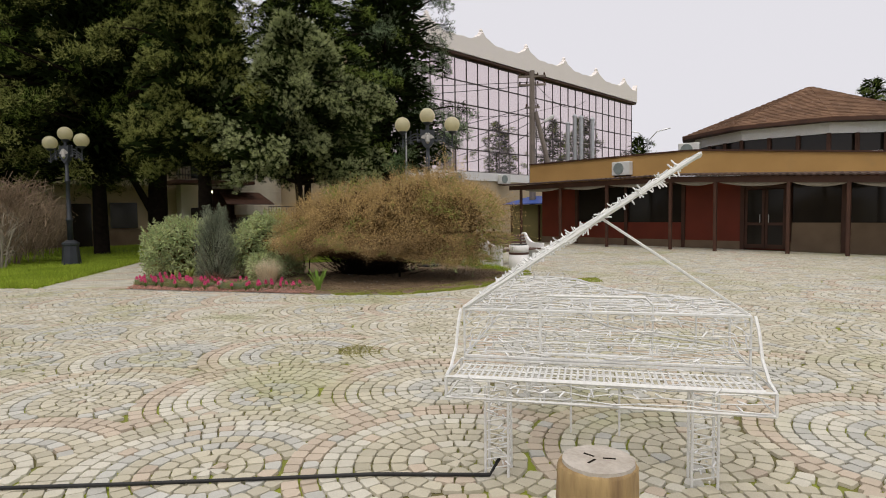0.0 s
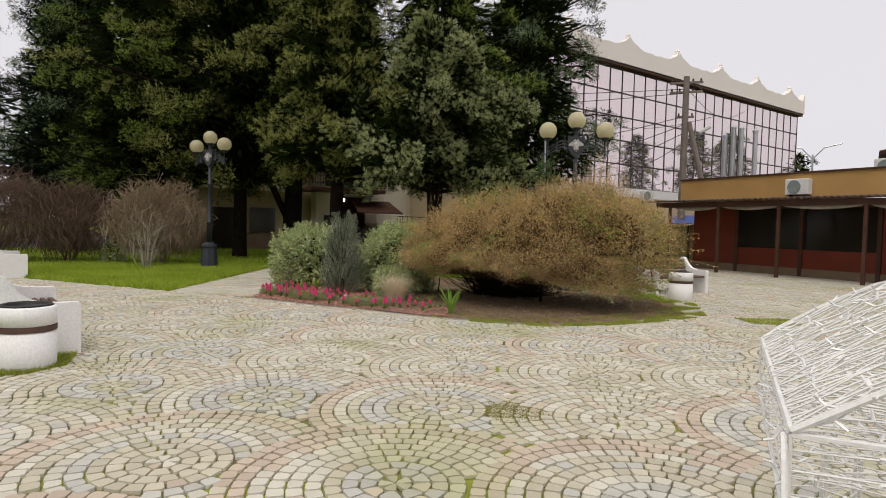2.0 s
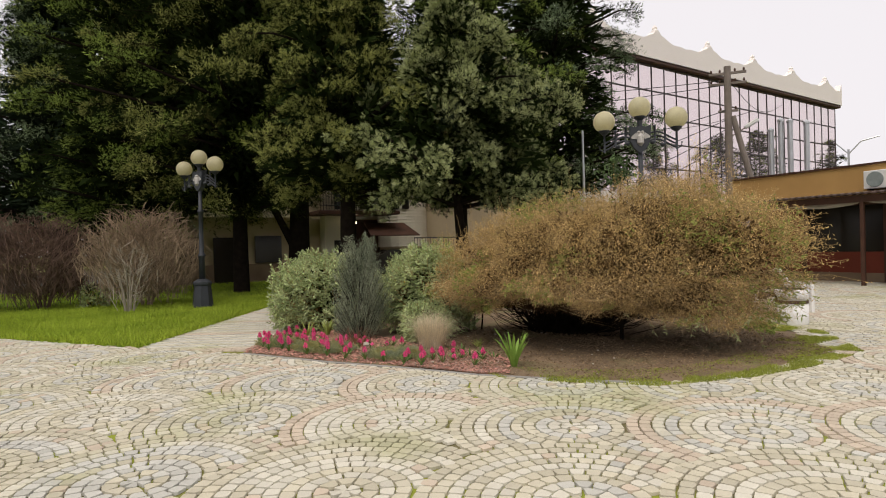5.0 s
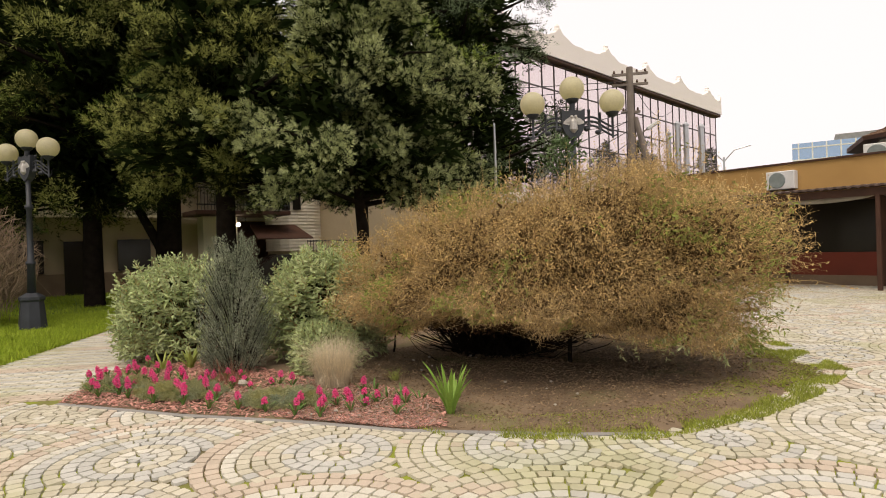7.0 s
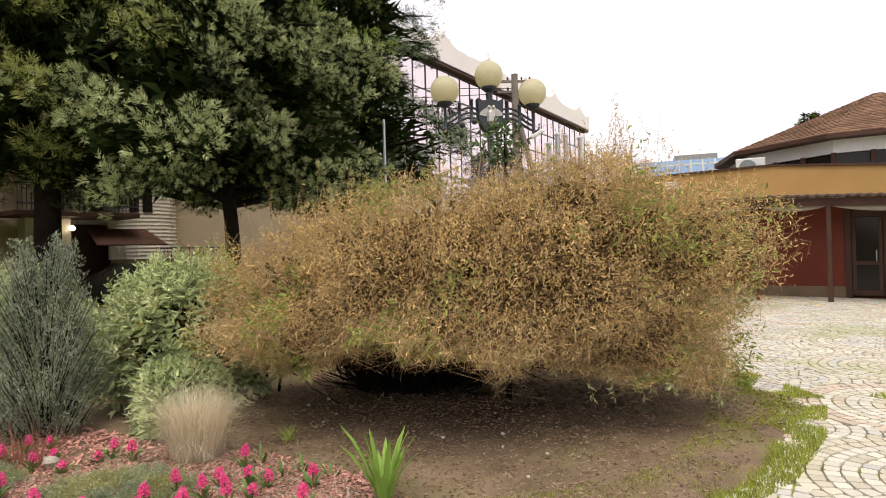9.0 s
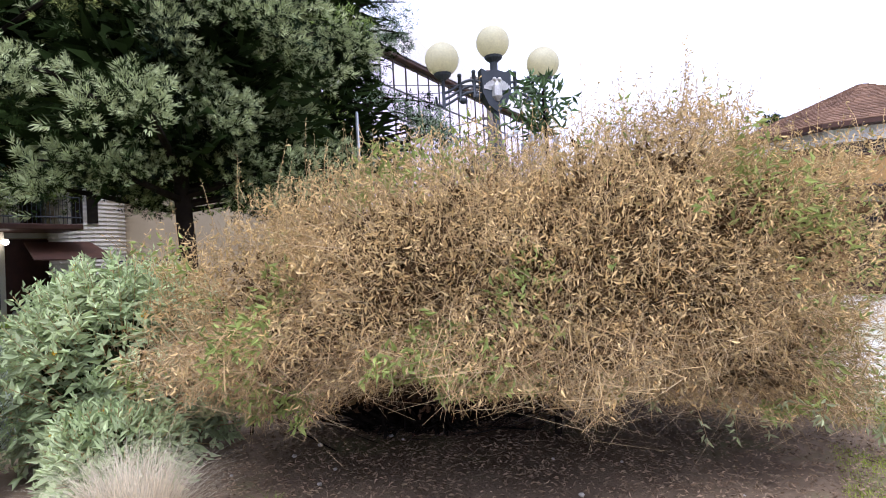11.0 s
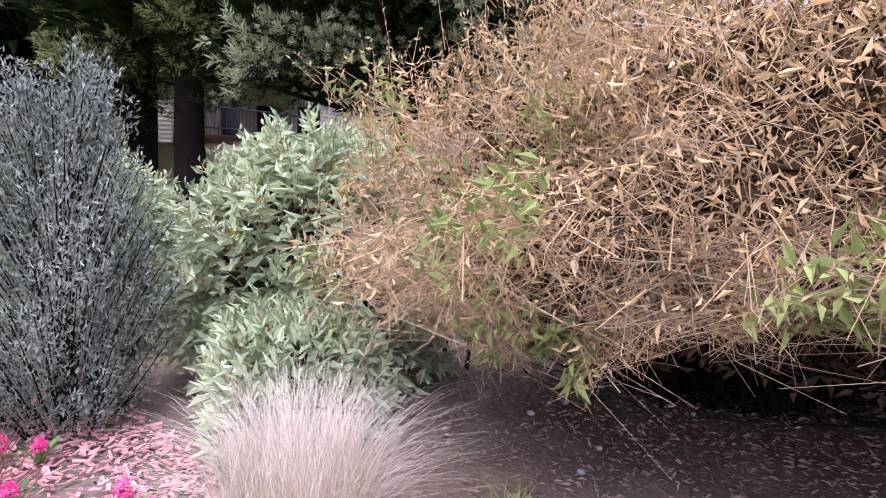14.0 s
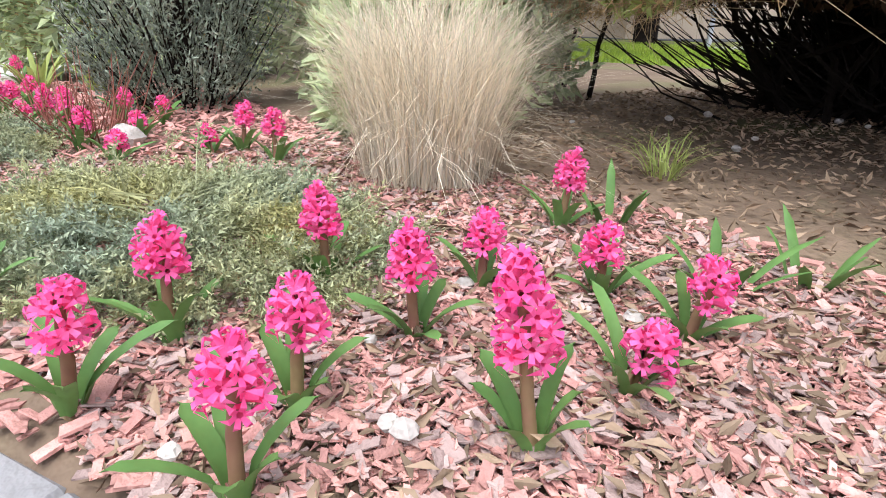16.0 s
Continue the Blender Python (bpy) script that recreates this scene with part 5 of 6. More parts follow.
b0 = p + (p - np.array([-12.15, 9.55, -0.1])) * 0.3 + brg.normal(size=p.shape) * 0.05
bush_part("root_tangle", stick_mesh("root_tangle", p - (b0 - p) * 0.6, b0, 0.003, M_BARK), "near-black stem tangle added to deepen the shade at the root")
# added dark leaves that stand in for the shade under the crown
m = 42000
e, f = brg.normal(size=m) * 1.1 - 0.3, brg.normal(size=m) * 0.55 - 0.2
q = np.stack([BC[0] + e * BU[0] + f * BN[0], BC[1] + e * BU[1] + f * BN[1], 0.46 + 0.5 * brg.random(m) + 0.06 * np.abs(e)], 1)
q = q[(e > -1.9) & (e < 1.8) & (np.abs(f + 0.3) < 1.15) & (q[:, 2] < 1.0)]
bush_part("under_leaf_mass", leaf_mesh("under_leaf_mass", brg, q, brg.normal(size=q.shape), 0.06, 0.024, material("underside_shade_leaf", (0.085, 0.052, 0.03), (0.05, 0.032, 0.02), 3, 0.95, 0, island=0.3, spec=0.015), None, 0.3), "added dark leaves standing in for shade under the crown")
# long bare stems that arch out and hang along the lower rim
p, o, s = bush_surface(4200, brg, 0.25)
low_ = (s < 0.05) & (p[:, 2] > 0.4)
p, o = p[low_], o[low_]
n = len(p)
flat = unit(o * np.array([1, 1, 0]))
flow = np.cross(flat, np.array([0, 0, 1.0])) * brg.choice([-1, 1], n)[:, None]
ln = (0.18 + 0.3 * brg.random(n))[:, None]
a0 = p - flat * ln * 0.7 - flow * ln * 0.5 + np.array([0, 0, 0.08])
b0 = p + flat * 0.05 + flow * ln * 0.8 + np.array([0, 0, 0.12]) * brg.normal(size=(n, 1))
mid = p + flat * 0.06 - np.array([0, 0, 0.10]) * brg.random((n, 1))
bush_part("hanging_stem_mass", twig_mesh("hanging_stem_mass", a0, mid, b0, 0.0009 + 0.0011 * brg.random(n), MATS["pale_stem"]), "long bare stems arching along the lower rim")
# sprigs that hang below the rim, with a few leaves
m = 22
p, o, s = bush_surface(1600, brg, 0.1)
p = p[(s < -0.45) & ((p[:, :2] - BC) @ BN > 0.2) & ((p[:, :2] - BC) @ BU > 0.2)][:m]
m = len(p)
b0 = p + np.concatenate([brg.normal(size=(m, 2)) * 0.1, -0.05 - 0.2 * brg.random((m, 1)) ** 2], 1)
bush_part("hanging_sprig_mass", twig_mesh("hanging_sprig_mass", p + np.array([0, 0, 0.1]), (p + b0) / 2 + brg.normal(size=p.shape) * 0.03, b0, 0.0025, M_TWIG), "sprigs hanging below the crown")
q = np.concatenate([p + (b0 - p) * t for t in (0.3, 0.5, 0.65, 0.8, 0.9, 1.0, 1.0)])
bush_part("sprig_leaves", leaf_mesh("sprig_leaves", brg, q, brg.normal(size=q.shape) + np.array([0, 0, -0.8]), 0.05 + 0.03 * brg.random(len(q)), 0.018, material("pale_green_leaf", (0.46, 0.48, 0.26), (0.33, 0.36, 0.16), 4, 0.7, 0, island=0.3, sub=0.2), None, 0.3), "pale leaves on hanging sprigs")
# dry leaves
p, o, s = bush_surface(105000, brg, 0.40)
n = len(p)
w = o * 0.35 + brg.normal(size=(n, 3)) * 0.7 + np.array([0, 0, -0.4])
L = 0.022 + 0.036 * brg.random(n) ** 1.3
keep = (p[:, 2] > 0.3) & (brg.random(n) > 0.65 * np.clip((0.15 - s) / 0.4, 0, 1))
bush_part("dry_leaves", leaf_mesh("dry_leaves", brg, p[keep], w[keep], L[keep], L[keep] * 0.23, M_DRY, None, 0.35), "curled tan dry leaves")
# patches of living leaves
p, o, s = bush_surface(44000, brg, 0.2)
lush = np.array([noise.noise(Vector(q) * 1.5 + Vector((5, 2, 0))) + 0.5 * noise.noise(Vector(q) * 5) for q in p])
p, o = p[lush > 0.25], o[lush > 0.25]
n = len(p)
L = 0.04 + 0.04 * brg.random(n)
bush_part("green_leaves", leaf_mesh("green_leaves", brg, p + o * 0.03, o * 0.6 + brg.normal(size=(n, 3)) * 0.6, L, L * 0.34, M_YGREEN, None, 0.25), "fresh yellow-green leaves in patches")
# upright seed stalks along the top
p, o, s = bush_surface(7000, brg, 0.1)
p = p[s > 0.35]
n = len(p)
h = 0.07 + 0.18 * brg.random((n, 1)) ** 2
h[brg.random((n, 1)) < 0.05] += 0.22
b0 = p + np.concatenate([brg.normal(size=(n, 2)) * 0.05, h], 1)
bush_part("stalk_mass", twig_mesh("stalk_mass", p, (p + b0) / 2 + brg.normal(size=p.shape) * 0.02, b0, 0.002, M_TWIG), "upright dry seed stalks")
q = np.concatenate([p + (b0 - p) * t for t in (0.45, 0.6, 0.75, 0.9, 1.0)])
L = 0.014 + 0.018 * brg.random(len(q))
bush_part("husk_mass", leaf_mesh("husk_mass", brg, q, brg.normal(size=q.shape) + np.array([0, 0, 0.6]), L, L * 0.35, M_DRY, None, 0.2), "small dry husks")
# a spray of tall stalks standing above the crown
p = np.array([[-9.95, 10.1, 2.05]]) + brg.normal(size=(26, 3)) * np.array([0.16, 0.16, 0.05])
b0 = p + np.concatenate([brg.normal(size=(26, 2)) * 0.12, 0.45 + 0.5 * brg.random((26, 1))], 1)
bush_part("tall_stalk_mass", twig_mesh("tall_stalk_mass", p, (p + b0) / 2 + brg.normal(size=p.shape) * 0.02, b0, 0.003, M_TWIG), "tall dry stalks above the crown")
q = np.concatenate([p + (b0 - p) * t for t in np.linspace(0.35, 1.0, 16)])
bush_part("stalk_husk_mass", leaf_mesh("stalk_husk_mass", brg, q, brg.normal(size=q.shape) + np.array([0, 0, 0.8]), 0.03 + 0.025 * brg.random(len(q)), 0.009, M_DRY, None, 0.25), "dry husks on the tall stalks")
# straggling arching branch at the side
a0 = np.array([[-9.5, 10.6, 1.35]]) + brg.normal(size=(70, 3)) * np.array([0.2, 0.25, 0.22])
b0 = a0 + np.array([0.45, 0.42, 0.1]) + brg.normal(size=(70, 3)) * 0.2
bush_part("side_tangle", twig_mesh("side_tangle", a0, (a0 + b0) / 2 + np.array([0, 0, 0.05]), b0, 0.004, M_TWIG), "straggling side twigs")
q = np.concatenate([a0 + (b0 - a0) * t for t in (0.5, 0.65, 0.8, 0.9, 1.0)])
bush_part("side_leaves", leaf_mesh("side_leaves", brg, q, brg.normal(size=q.shape), 0.05, 0.018, M_DRY, None, 0.3), "dry leaves on side twigs")


# ---- leafy shrubs ----
def sage_shrub(x, y, r, h, seed, label, n=5200, squash=1.0):
    rg = np.random.default_rng(seed)
    t = thing("sage_shrub", x, y, 0, 0, label, "shrub", "grey-green shrubs")
    m = n // 11
    a, u = rg.random(m) * 2 * math.pi, rg.random(m)
    zz = 0.12 + (h - 0.12) * u ** 0.8
    rad = r * np.sqrt(np.maximum(1 - (np.maximum(u - 0.35, 0) / 0.68) ** 2, 0.02)) * (0.7 + 0.32 * rg.random(m))
    lump = np.array([1 + 0.22 * noise.noise(Vector((math.cos(q) * 2 + seed, math.sin(q) * 2, z * 2))) for q, z in zip(a, zz)])
    tip = np.stack([rad * lump * np.cos(a), rad * lump * np.sin(a) * squash, zz * (0.9 + 0.15 * rg.random(m))], 1)
    root = tip * np.array([0.35, 0.35, 0.35])
    part("stem_work", twig_mesh("stem_work", root, (root + tip) / 2 + np.array([0, 0, 0.05]), tip, 0.006, M_TWIG), None, t, kind="stuff")
    way = unit(tip - root + np.array([0, 0, 0.35]))
    P, Wy, L = [], [], []
    for j in range(11):
        k = j / 10
        q = tip - way * (0.22 * k) + rg.normal(size=tip.shape) * 0.008
        side = unit(np.cross(way, rg.normal(size=tip.shape)))
        P.append(q)
        Wy.append(side * (0.55 + 0.8 * k) + way * (0.8 - 0.6 * k) + np.array([0, 0, 0.12 - 0.4 * k]))
        L.append((0.055 + 0.075 * k) * (0.75 + 0.5 * rg.random(m)))
    P, Wy, L = np.concatenate(P), np.concatenate(Wy), np.concatenate(L)
    P[:, 2] = np.maximum(P[:, 2], 0.06)
    part("leaves", leaf_mesh("leaves", rg, P, Wy, L, L * 0.37, M_SAGE, None, 0.3), None, t, "soft grey-green leaves", kind="stuff")
    # added inner leaves whose dark colour paints the shade in the gaps
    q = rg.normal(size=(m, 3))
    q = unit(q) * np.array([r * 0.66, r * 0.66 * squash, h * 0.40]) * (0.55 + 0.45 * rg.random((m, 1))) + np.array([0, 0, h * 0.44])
    part("inner_leaves", leaf_mesh("inner_leaves", rg, q, rg.normal(size=q.shape), 0.17 * (0.4 + 0.6 * r), 0.09 * (0.4 + 0.6 * r), material("shaded_leaf", (0.05, 0.062, 0.022), (0.03, 0.038, 0.014), 3, 0.9, 0, island=0.3, spec=0.02), None, 0.3), None, t, "inner leaves coloured dark as shade between the outer leaves", kind="stuff")
    pick = rg.choice(m, max(6, m // 60), False)
    fp = np.repeat(tip[pick] - way[pick] * 0.05, 8, 0) + rg.normal(size=(len(pick) * 8, 3)) * 0.008
    part("flowers", leaf_mesh("flowers", rg, fp, rg.normal(size=fp.shape), 0.022, 0.014, M_YFLOWER), None, t, "small yellow flower whorls", kind="stuff")
    return t


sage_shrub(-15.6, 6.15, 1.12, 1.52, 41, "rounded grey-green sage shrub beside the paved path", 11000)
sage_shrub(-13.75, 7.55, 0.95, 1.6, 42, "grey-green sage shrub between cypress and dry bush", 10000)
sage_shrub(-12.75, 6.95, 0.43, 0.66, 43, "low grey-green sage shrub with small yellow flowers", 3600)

cyp = thing("grey_cypress", -13.55, 6.13, 0, 0, "upright dull grey-green cypress in the flower bed", "shrub")
crg = np.random.default_rng(51)
m = 330
a, u = crg.random(m) * 2 * math.pi, crg.random(m)
rad = 0.57 * (0.3 + 0.7 * np.sin(np.pi * np.clip(0.15 + 0.75 * u, 0, 1)) ** 0.7) * (0.35 + 0.7 * np.sqrt(crg.random(m))) * (1.05 - 0.35 * u)
top = np.stack([rad * np.cos(a), rad * np.sin(a), 0.22 + 1.55 * u * (0.8 + 0.27 * crg.random(m))], 1)
root = top * np.array([0.45, 0.45, 1.0]) - np.array([0, 0, 0.42])
root[:, 2] = np.maximum(root[:, 2], 0.02)
part("branch_work", twig_mesh("branch_work", root, (root + top) / 2, top, 0.005, M_BARK), None, cyp, kind="stuff")
way = unit(top - root)
span_ = np.linalg.norm(top - root, axis=1, keepdims=True)
P = np.concatenate([top - way * span_ * (0.85 * k) + crg.normal(size=top.shape) * (0.014 + 0.05 * k) for k in np.linspace(0, 1, 120)])
Wy = np.concatenate([way * 0.9 + crg.normal(size=top.shape) * 0.75 + np.array([0, 0, 0.35]) for k in range(120)])
L = 0.014 + 0.026 * crg.random(len(P))
part("foliage", leaf_mesh("foliage", crg, P, Wy, L, L * 0.3, M_CYPRESS, None, 0.1), None, cyp, "dull grey scale foliage", kind="stuff")
part("trunk", Geo().tube([(0, 0, -0.02), (0.02, 0, 0.5), (0, 0.01, 1.2)], [0.05, 0.04, 0.015], 7), M_BARK, cyp)


def juniper(x, y, rx, ry, rz, seed):
    rg = np.random.default_rng(seed)
    t = thing("creeping_juniper", x, y, 0, rz, "low spreading grey-green juniper in bark mulch", "shrub", "creeping junipers")
    # arching leading shoots, each with side shoots set thick with scale needles
    m = int(560 * rx * ry / 0.12)
    a, d = rg.random(m) * 2 * math.pi, np.sqrt(rg.random(m)) * 0.9
    base = np.stack([rx * d * np.cos(a), ry * d * np.sin(a), 0.03 + 0.10 * (1 - d ** 2) * rg.random(m)], 1)
    way = unit(np.stack([np.cos(a), np.sin(a), 0.05 + 0.3 * rg.random(m)], 1) + rg.normal(size=(m, 3)) * np.array([0.45, 0.45, 0.15]))
    tip = base + way * (0.09 + 0.07 * rg.random((m, 1)))
    part("branch_work", twig_mesh("branch_work", base - way * 0.05, (base + tip) / 2 + np.array([0, 0, 0.012]), tip, 0.002, M_JUNIPER), None, t, kind="stuff")
    k = 14
    along = rg.random((m, k, 1)) * 0.9 + 0.1
    b2 = (base[:, None] + (tip - base)[:, None] * along).reshape(-1, 3)
    w2 = unit(np.repeat(way, k, 0) * 0.8 + rg.normal(size=(m * k, 3)) * 0.6 + np.array([0, 0, 0.15]))
    l2 = (0.018 + 0.026 * rg.random((m * k, 1)))
    P = np.concatenate([b2 + w2 * l2 * u for u in np.linspace(0, 1, 16)])
    Wy = np.concatenate([w2 * 0.9 + rg.normal(size=w2.shape) * 0.75 for _ in range(16)])
    L = 0.007 + 0.007 * rg.random(len(P))
    P[:, 2] = np.maximum(P[:, 2], 0.05)
    part("needles", spray_mesh("needles", rg, P, Wy, L, L * 0.6, M_JUNIPER, None), None, t, "grey-green needle sprays", kind="stuff")


juniper(-11.6, 5.93, 0.44, 0.27, 38, 61)
juniper(-12.75, 5.25, 0.52, 0.28, 32, 62)
juniper(-13.65, 4.78, 0.36, 0.2, 30, 63)

# ---- straw-coloured grass tuft ----
tuft = thing("ornamental_grass", -11.85, 6.6, 0.03, 0, "dry straw-coloured ornamental grass tuft in the bed", "grass tuft")
trg = np.random.default_rng(71)


def blades(name, t, rg, n, r0, spread, height, width, mat, droop=0.5, label=""):
    """Narrow arching blades of four segments."""
    a = rg.random(n) * 2 * math.pi
    d = np.stack([np.cos(a), np.sin(a)], 1)
    root = d * (r0 * np.sqrt(rg.random((n, 1))))
    reach = spread * (0.15 + 0.85 * rg.random((n, 1)) ** 0.8)
    hh = height * (0.55 + 0.45 * rg.random((n, 1)))
    side = np.stack([-d[:, 1], d[:, 0], np.zeros(n)], 1)
    jit = rg.normal(size=(n, 2)) * 0.6
    kink = rg.normal(size=(n, 2)) * 0.3
    rings = []
    for u in (0, 0.3, 0.58, 0.82, 1.0):
        xy = root + (d + jit * u + kink * math.sin(u * 5.0)) * reach * u ** 1.6
        z = hh * (u - droop * reach / max(spread, 1e-6) * u ** 3.2)
        c = np.concatenate([xy, z], 1)
        wd = width * (1 - 0.85 * u ** 2)
        rings += [c - side * wd / 2, c + side * wd / 2]
    v = np.stack(rings, 1).reshape(-1, 3)
    o = np.arange(n, dtype=np.int32)[:, None] * 10
    f = np.concatenate([o + np.array([[2 * k, 2 * k + 1, 2 * k + 3, 2 * k + 2]]) for k in range(4)], 1).reshape(-1, 4)
    return part(name, raw_mesh(name, v, f, mat), None, t, label, kind="stuff")


blades("blades", tuft, trg, 2100, 0.19, 0.25, 0.68, 0.0026, M_STRAW, 0.34, "fine bleached blades")
blades("bent_blades", tuft, trg, 900, 0.17, 0.26, 0.5, 0.0024, M_STRAW, 0.75, "bent bleached blades")
blades("fallen_blades", tuft, trg, 150, 0.17, 0.2, 0.28, 0.0026, M_STRAW, 1.0, "fallen bleached blades")
blades("blade_tuft", thing("grass_clump", -11.62, 7.25, 0.03, 0, "small thin green grass clump on bare soil", "grass"), trg, 60, 0.05, 0.2, 0.2, 0.005, M_YGREEN, 0.6)


def iris(x, y, n, h, label, mat=M_IRIS, seed=1, spread=0.28, width=0.03):
    rg = np.random.default_rng(seed)
    t = thing("sword_leaf_plant", x, y, 0.02, 0, label, "plant")
    for i in range(n):
        a = i * 2.399 + rg.random() * 0.5
        hh, sp = h * (0.55 + 0.45 * rg.random()), spread * (0.3 + 0.7 * rg.random())
        gg = Geo()
        vs, fs = [], []
        for u in (0, 0.25, 0.5, 0.75, 1):
            c = Vector((math.cos(a) * (0.03 + sp * u ** 1.4), math.sin(a) * (0.03 + sp * u ** 1.4), hh * (u - 0.15 * u ** 3)))
            sd = Vector((-math.sin(a), math.cos(a), 0)) * width * (0.55 + 0.9 * u * (1 - u) * 1.6 if u < 1 else 0.03) * 0.5
            up = Vector((math.cos(a), math.sin(a), 0.3)) * 0.006
            vs += [c - sd, c - up, c + sd]
        for k in range(4):
            fs += [(3 * k, 3 * k + 1, 3 * k + 4, 3 * k + 3), (3 * k + 1, 3 * k + 2, 3 * k + 5, 3 * k + 4)]
        gg.add(vs, fs)
        part("leaf", gg, mat, t, smooth=True)
    return t


iris(-10.13, 6.86, 21, 0.55, "bright green sword-leaved iris at the bed's edge", seed=5, width=0.042)
iris(-14.42, 5.45, 16, 0.28, "yellow-green strap-leaved plant among the hyacinths", M_YGREEN, 6, 0.2, 0.03)
iris(-14.2, 5.75, 18, 0.36, "yellow-green strap-leaved plant among the hyacinths", M_YGREEN, 7, 0.24, 0.035)


# ---- hyacinths ----
def hyacinth_meshes(seed, florets, tall):
    rg = np.random.default_rng(seed)
    r = random.Random(seed)
    stem = Geo().tube([(0, 0, -0.02), (0.004, 0.002, 0.06), (0.008, 0, tall * 0.6), (0.012, 0.0, tall)], [0.008, 0.0075, 0.007, 0.005], 7)
    fl = Geo()
    for i in range(florets):
        u = i / max(florets - 1, 1)
        a = i * 2.399
        z = tall * (0.46 + 0.55 * u if seed == 1 else 0.60 + 0.37 * u) + r.gauss(0, 0.004)
        tilt = 5 + 55 * u ** 2
        out = Vector((math.cos(a) * math.cos(radians(tilt)), math.sin(a) * math.cos(radians(tilt)), math.sin(radians(tilt))))
        c = Vector((0.010, 0, z)) + out * ((0.019 + 0.010 * r.random()) * (1 - 0.35 * u ** 4))
        s1 = out.cross(Vector((0, 0, 1))).normalized()
        s2 = out.cross(s1)
        fl.tube([c - out * 0.02, c], [0.004, 0.0065], 5, cap=False)
        size = 0.0205 * (1 - 0.3 * u ** 4) * (0.85 + 0.3 * r.random())
        for k in range(6):
            b = k * math.pi / 3 + r.random() * 0.3
            d = math.cos(b) * s1 + math.sin(b) * s2
            e = -math.sin(b) * s1 + math.cos(b) * s2
            fl.add([c + d * 0.003 - e * 0.0025, c + d * 0.003 + e * 0.0025, c + d * size * 0.55 + e * size * 0.17 + out * size * 0.35, c + d * size * 1.02 - out * size * 0.25, c + d * size * 0.55 - e * size * 0.17 + out * size * 0.35], [(0, 1, 2, 4), (4, 2, 3)])
    lf = []
    for i in range(6):
        a = i * 1.047 + r.random() * 0.6
        hh, sp = 0.115 * (0.6 + 0.5 * r.random()), 0.04 + 0.06 * r.random()
        gg = Geo()
        vs, fs = [], []
        for u in (0, 0.2, 0.45, 0.7, 0.9, 1):
            c = Vector((math.cos(a) * (0.008 + sp * u ** 1.3), math.sin(a) * (0.008 + sp * u ** 1.3), hh * (u - 0.25 * u ** 3) - 0.01 * (u == 0)))
            sd = Vector((-math.sin(a), math.cos(a), 0)) * (0.021 * (0.55 + 0.9 * math.sqrt(max(u * (1.02 - u), 0))) * 0.5 if u < 1 else 0.001)
            up = Vector((math.cos(a), math.sin(a), 0)) * 0.006
            vs += [c - sd, c + up, c + sd]
        for k in range(5):
            fs += [(3 * k, 3 * k + 1, 3 * k + 4, 3 * k + 3), (3 * k + 1, 3 * k + 2, 3 * k + 5, 3 * k + 4)]
        gg.add(vs, fs)
        lf.append(gg.mesh("leaf", M_HLEAF, True))
    return stem.mesh("stem", M_HSTEM, True), fl.mesh("flower_spike", M_PETAL), lf


KINDS = []
for seed, florets, tall in ((1, 30, 0.195), (2, 17, 0.145), (3, 13, 0.115), (4, 20, 0.152), (5, 13, 0.078)):
    st, fl, lf = hyacinth_meshes(seed, florets, tall)
    t = thing("hyacinth", 0, 0, 0, 0, "pink hyacinth with strap leaves in reddish bark mulch", "flower", "pink hyacinths")
    part("stem", st, None, t)
    part("flower_spike", fl, None, t, "dense pink flower spike")
    for q in lf:
        part("leaf", q, None, t)
    KINDS.append(t)
HY = [(-11.184, 5.902, 3), (-10.862, 5.931, 1), (-10.975, 6.015, 1), (-11.261, 6.137, 3), (-11.054, 6.2, 3), (-11.154, 6.362, 2), (-10.791, 6.211, 0), (-11.042, 6.516, 2), (-11.334, 6.661, 3), (-10.829, 6.377, 4), (-10.884, 6.538, 2), (-11.077, 5.786, 1), (-12.337, 6.186, 1), (-12.144, 6.249, 1), (-12.321, 6.091, 4), (-12.312, 5.829, 4), (-13.118, 5.848, 2), (-13.065, 6.0, 4), (-13.188, 5.649, 2), (-13.497, 5.435, 2), (-14.687, 5.344, 1), (-10.642, 6.722, 1), (-10.4, 6.45, 3), (-11.89, 5.27, 3), (-11.68, 5.48, 1), (-11.4, 5.64, 2), (-12.14, 5.42, 3)]
hrg = random.Random(8)
spots = [(x, y, k) for x, y, k in HY]
while len(spots) < 66:
    u, v = hrg.random(), hrg.random()
    x = -14.6 + 2.4 * u
    y = 4.3 + 0.52 * (x + 13.4) + 0.15 + 1.25 * v
    if not inside(BED, np.array([x]), np.array([y]))[0] or (x + 13.55) ** 2 + (y - 6.2) ** 2 < 0.4:
        continue
    if all((x - a) ** 2 + (y - b) ** 2 > 0.02 for a, b, _ in spots):
        spots.append((x, y, hrg.randrange(5)))
used = set()
for x, y, k in spots:
    m = pose(x, y, 0.042, hrg.uniform(-9, 9), hrg.uniform(-9, 9), hrg.uniform(0, 360))
    if k not in used:
        used.add(k)
        KINDS[k].matrix_basis = m
    else:
        copy_thing(KINDS[k], m)
# flowerless leaf clumps
for x, y in ((-10.932, 6.881), (-11.329, 6.795), (-10.987, 6.731), (-10.7, 6.94)):
    iris(x, y, 6, 0.17, "green hyacinth leaf clump without flower", M_HLEAF, int(abs(x) * 100) % 97, 0.12, 0.022)

# ---- bark mulch, stones, litter ----
mrg = np.random.default_rng(81)
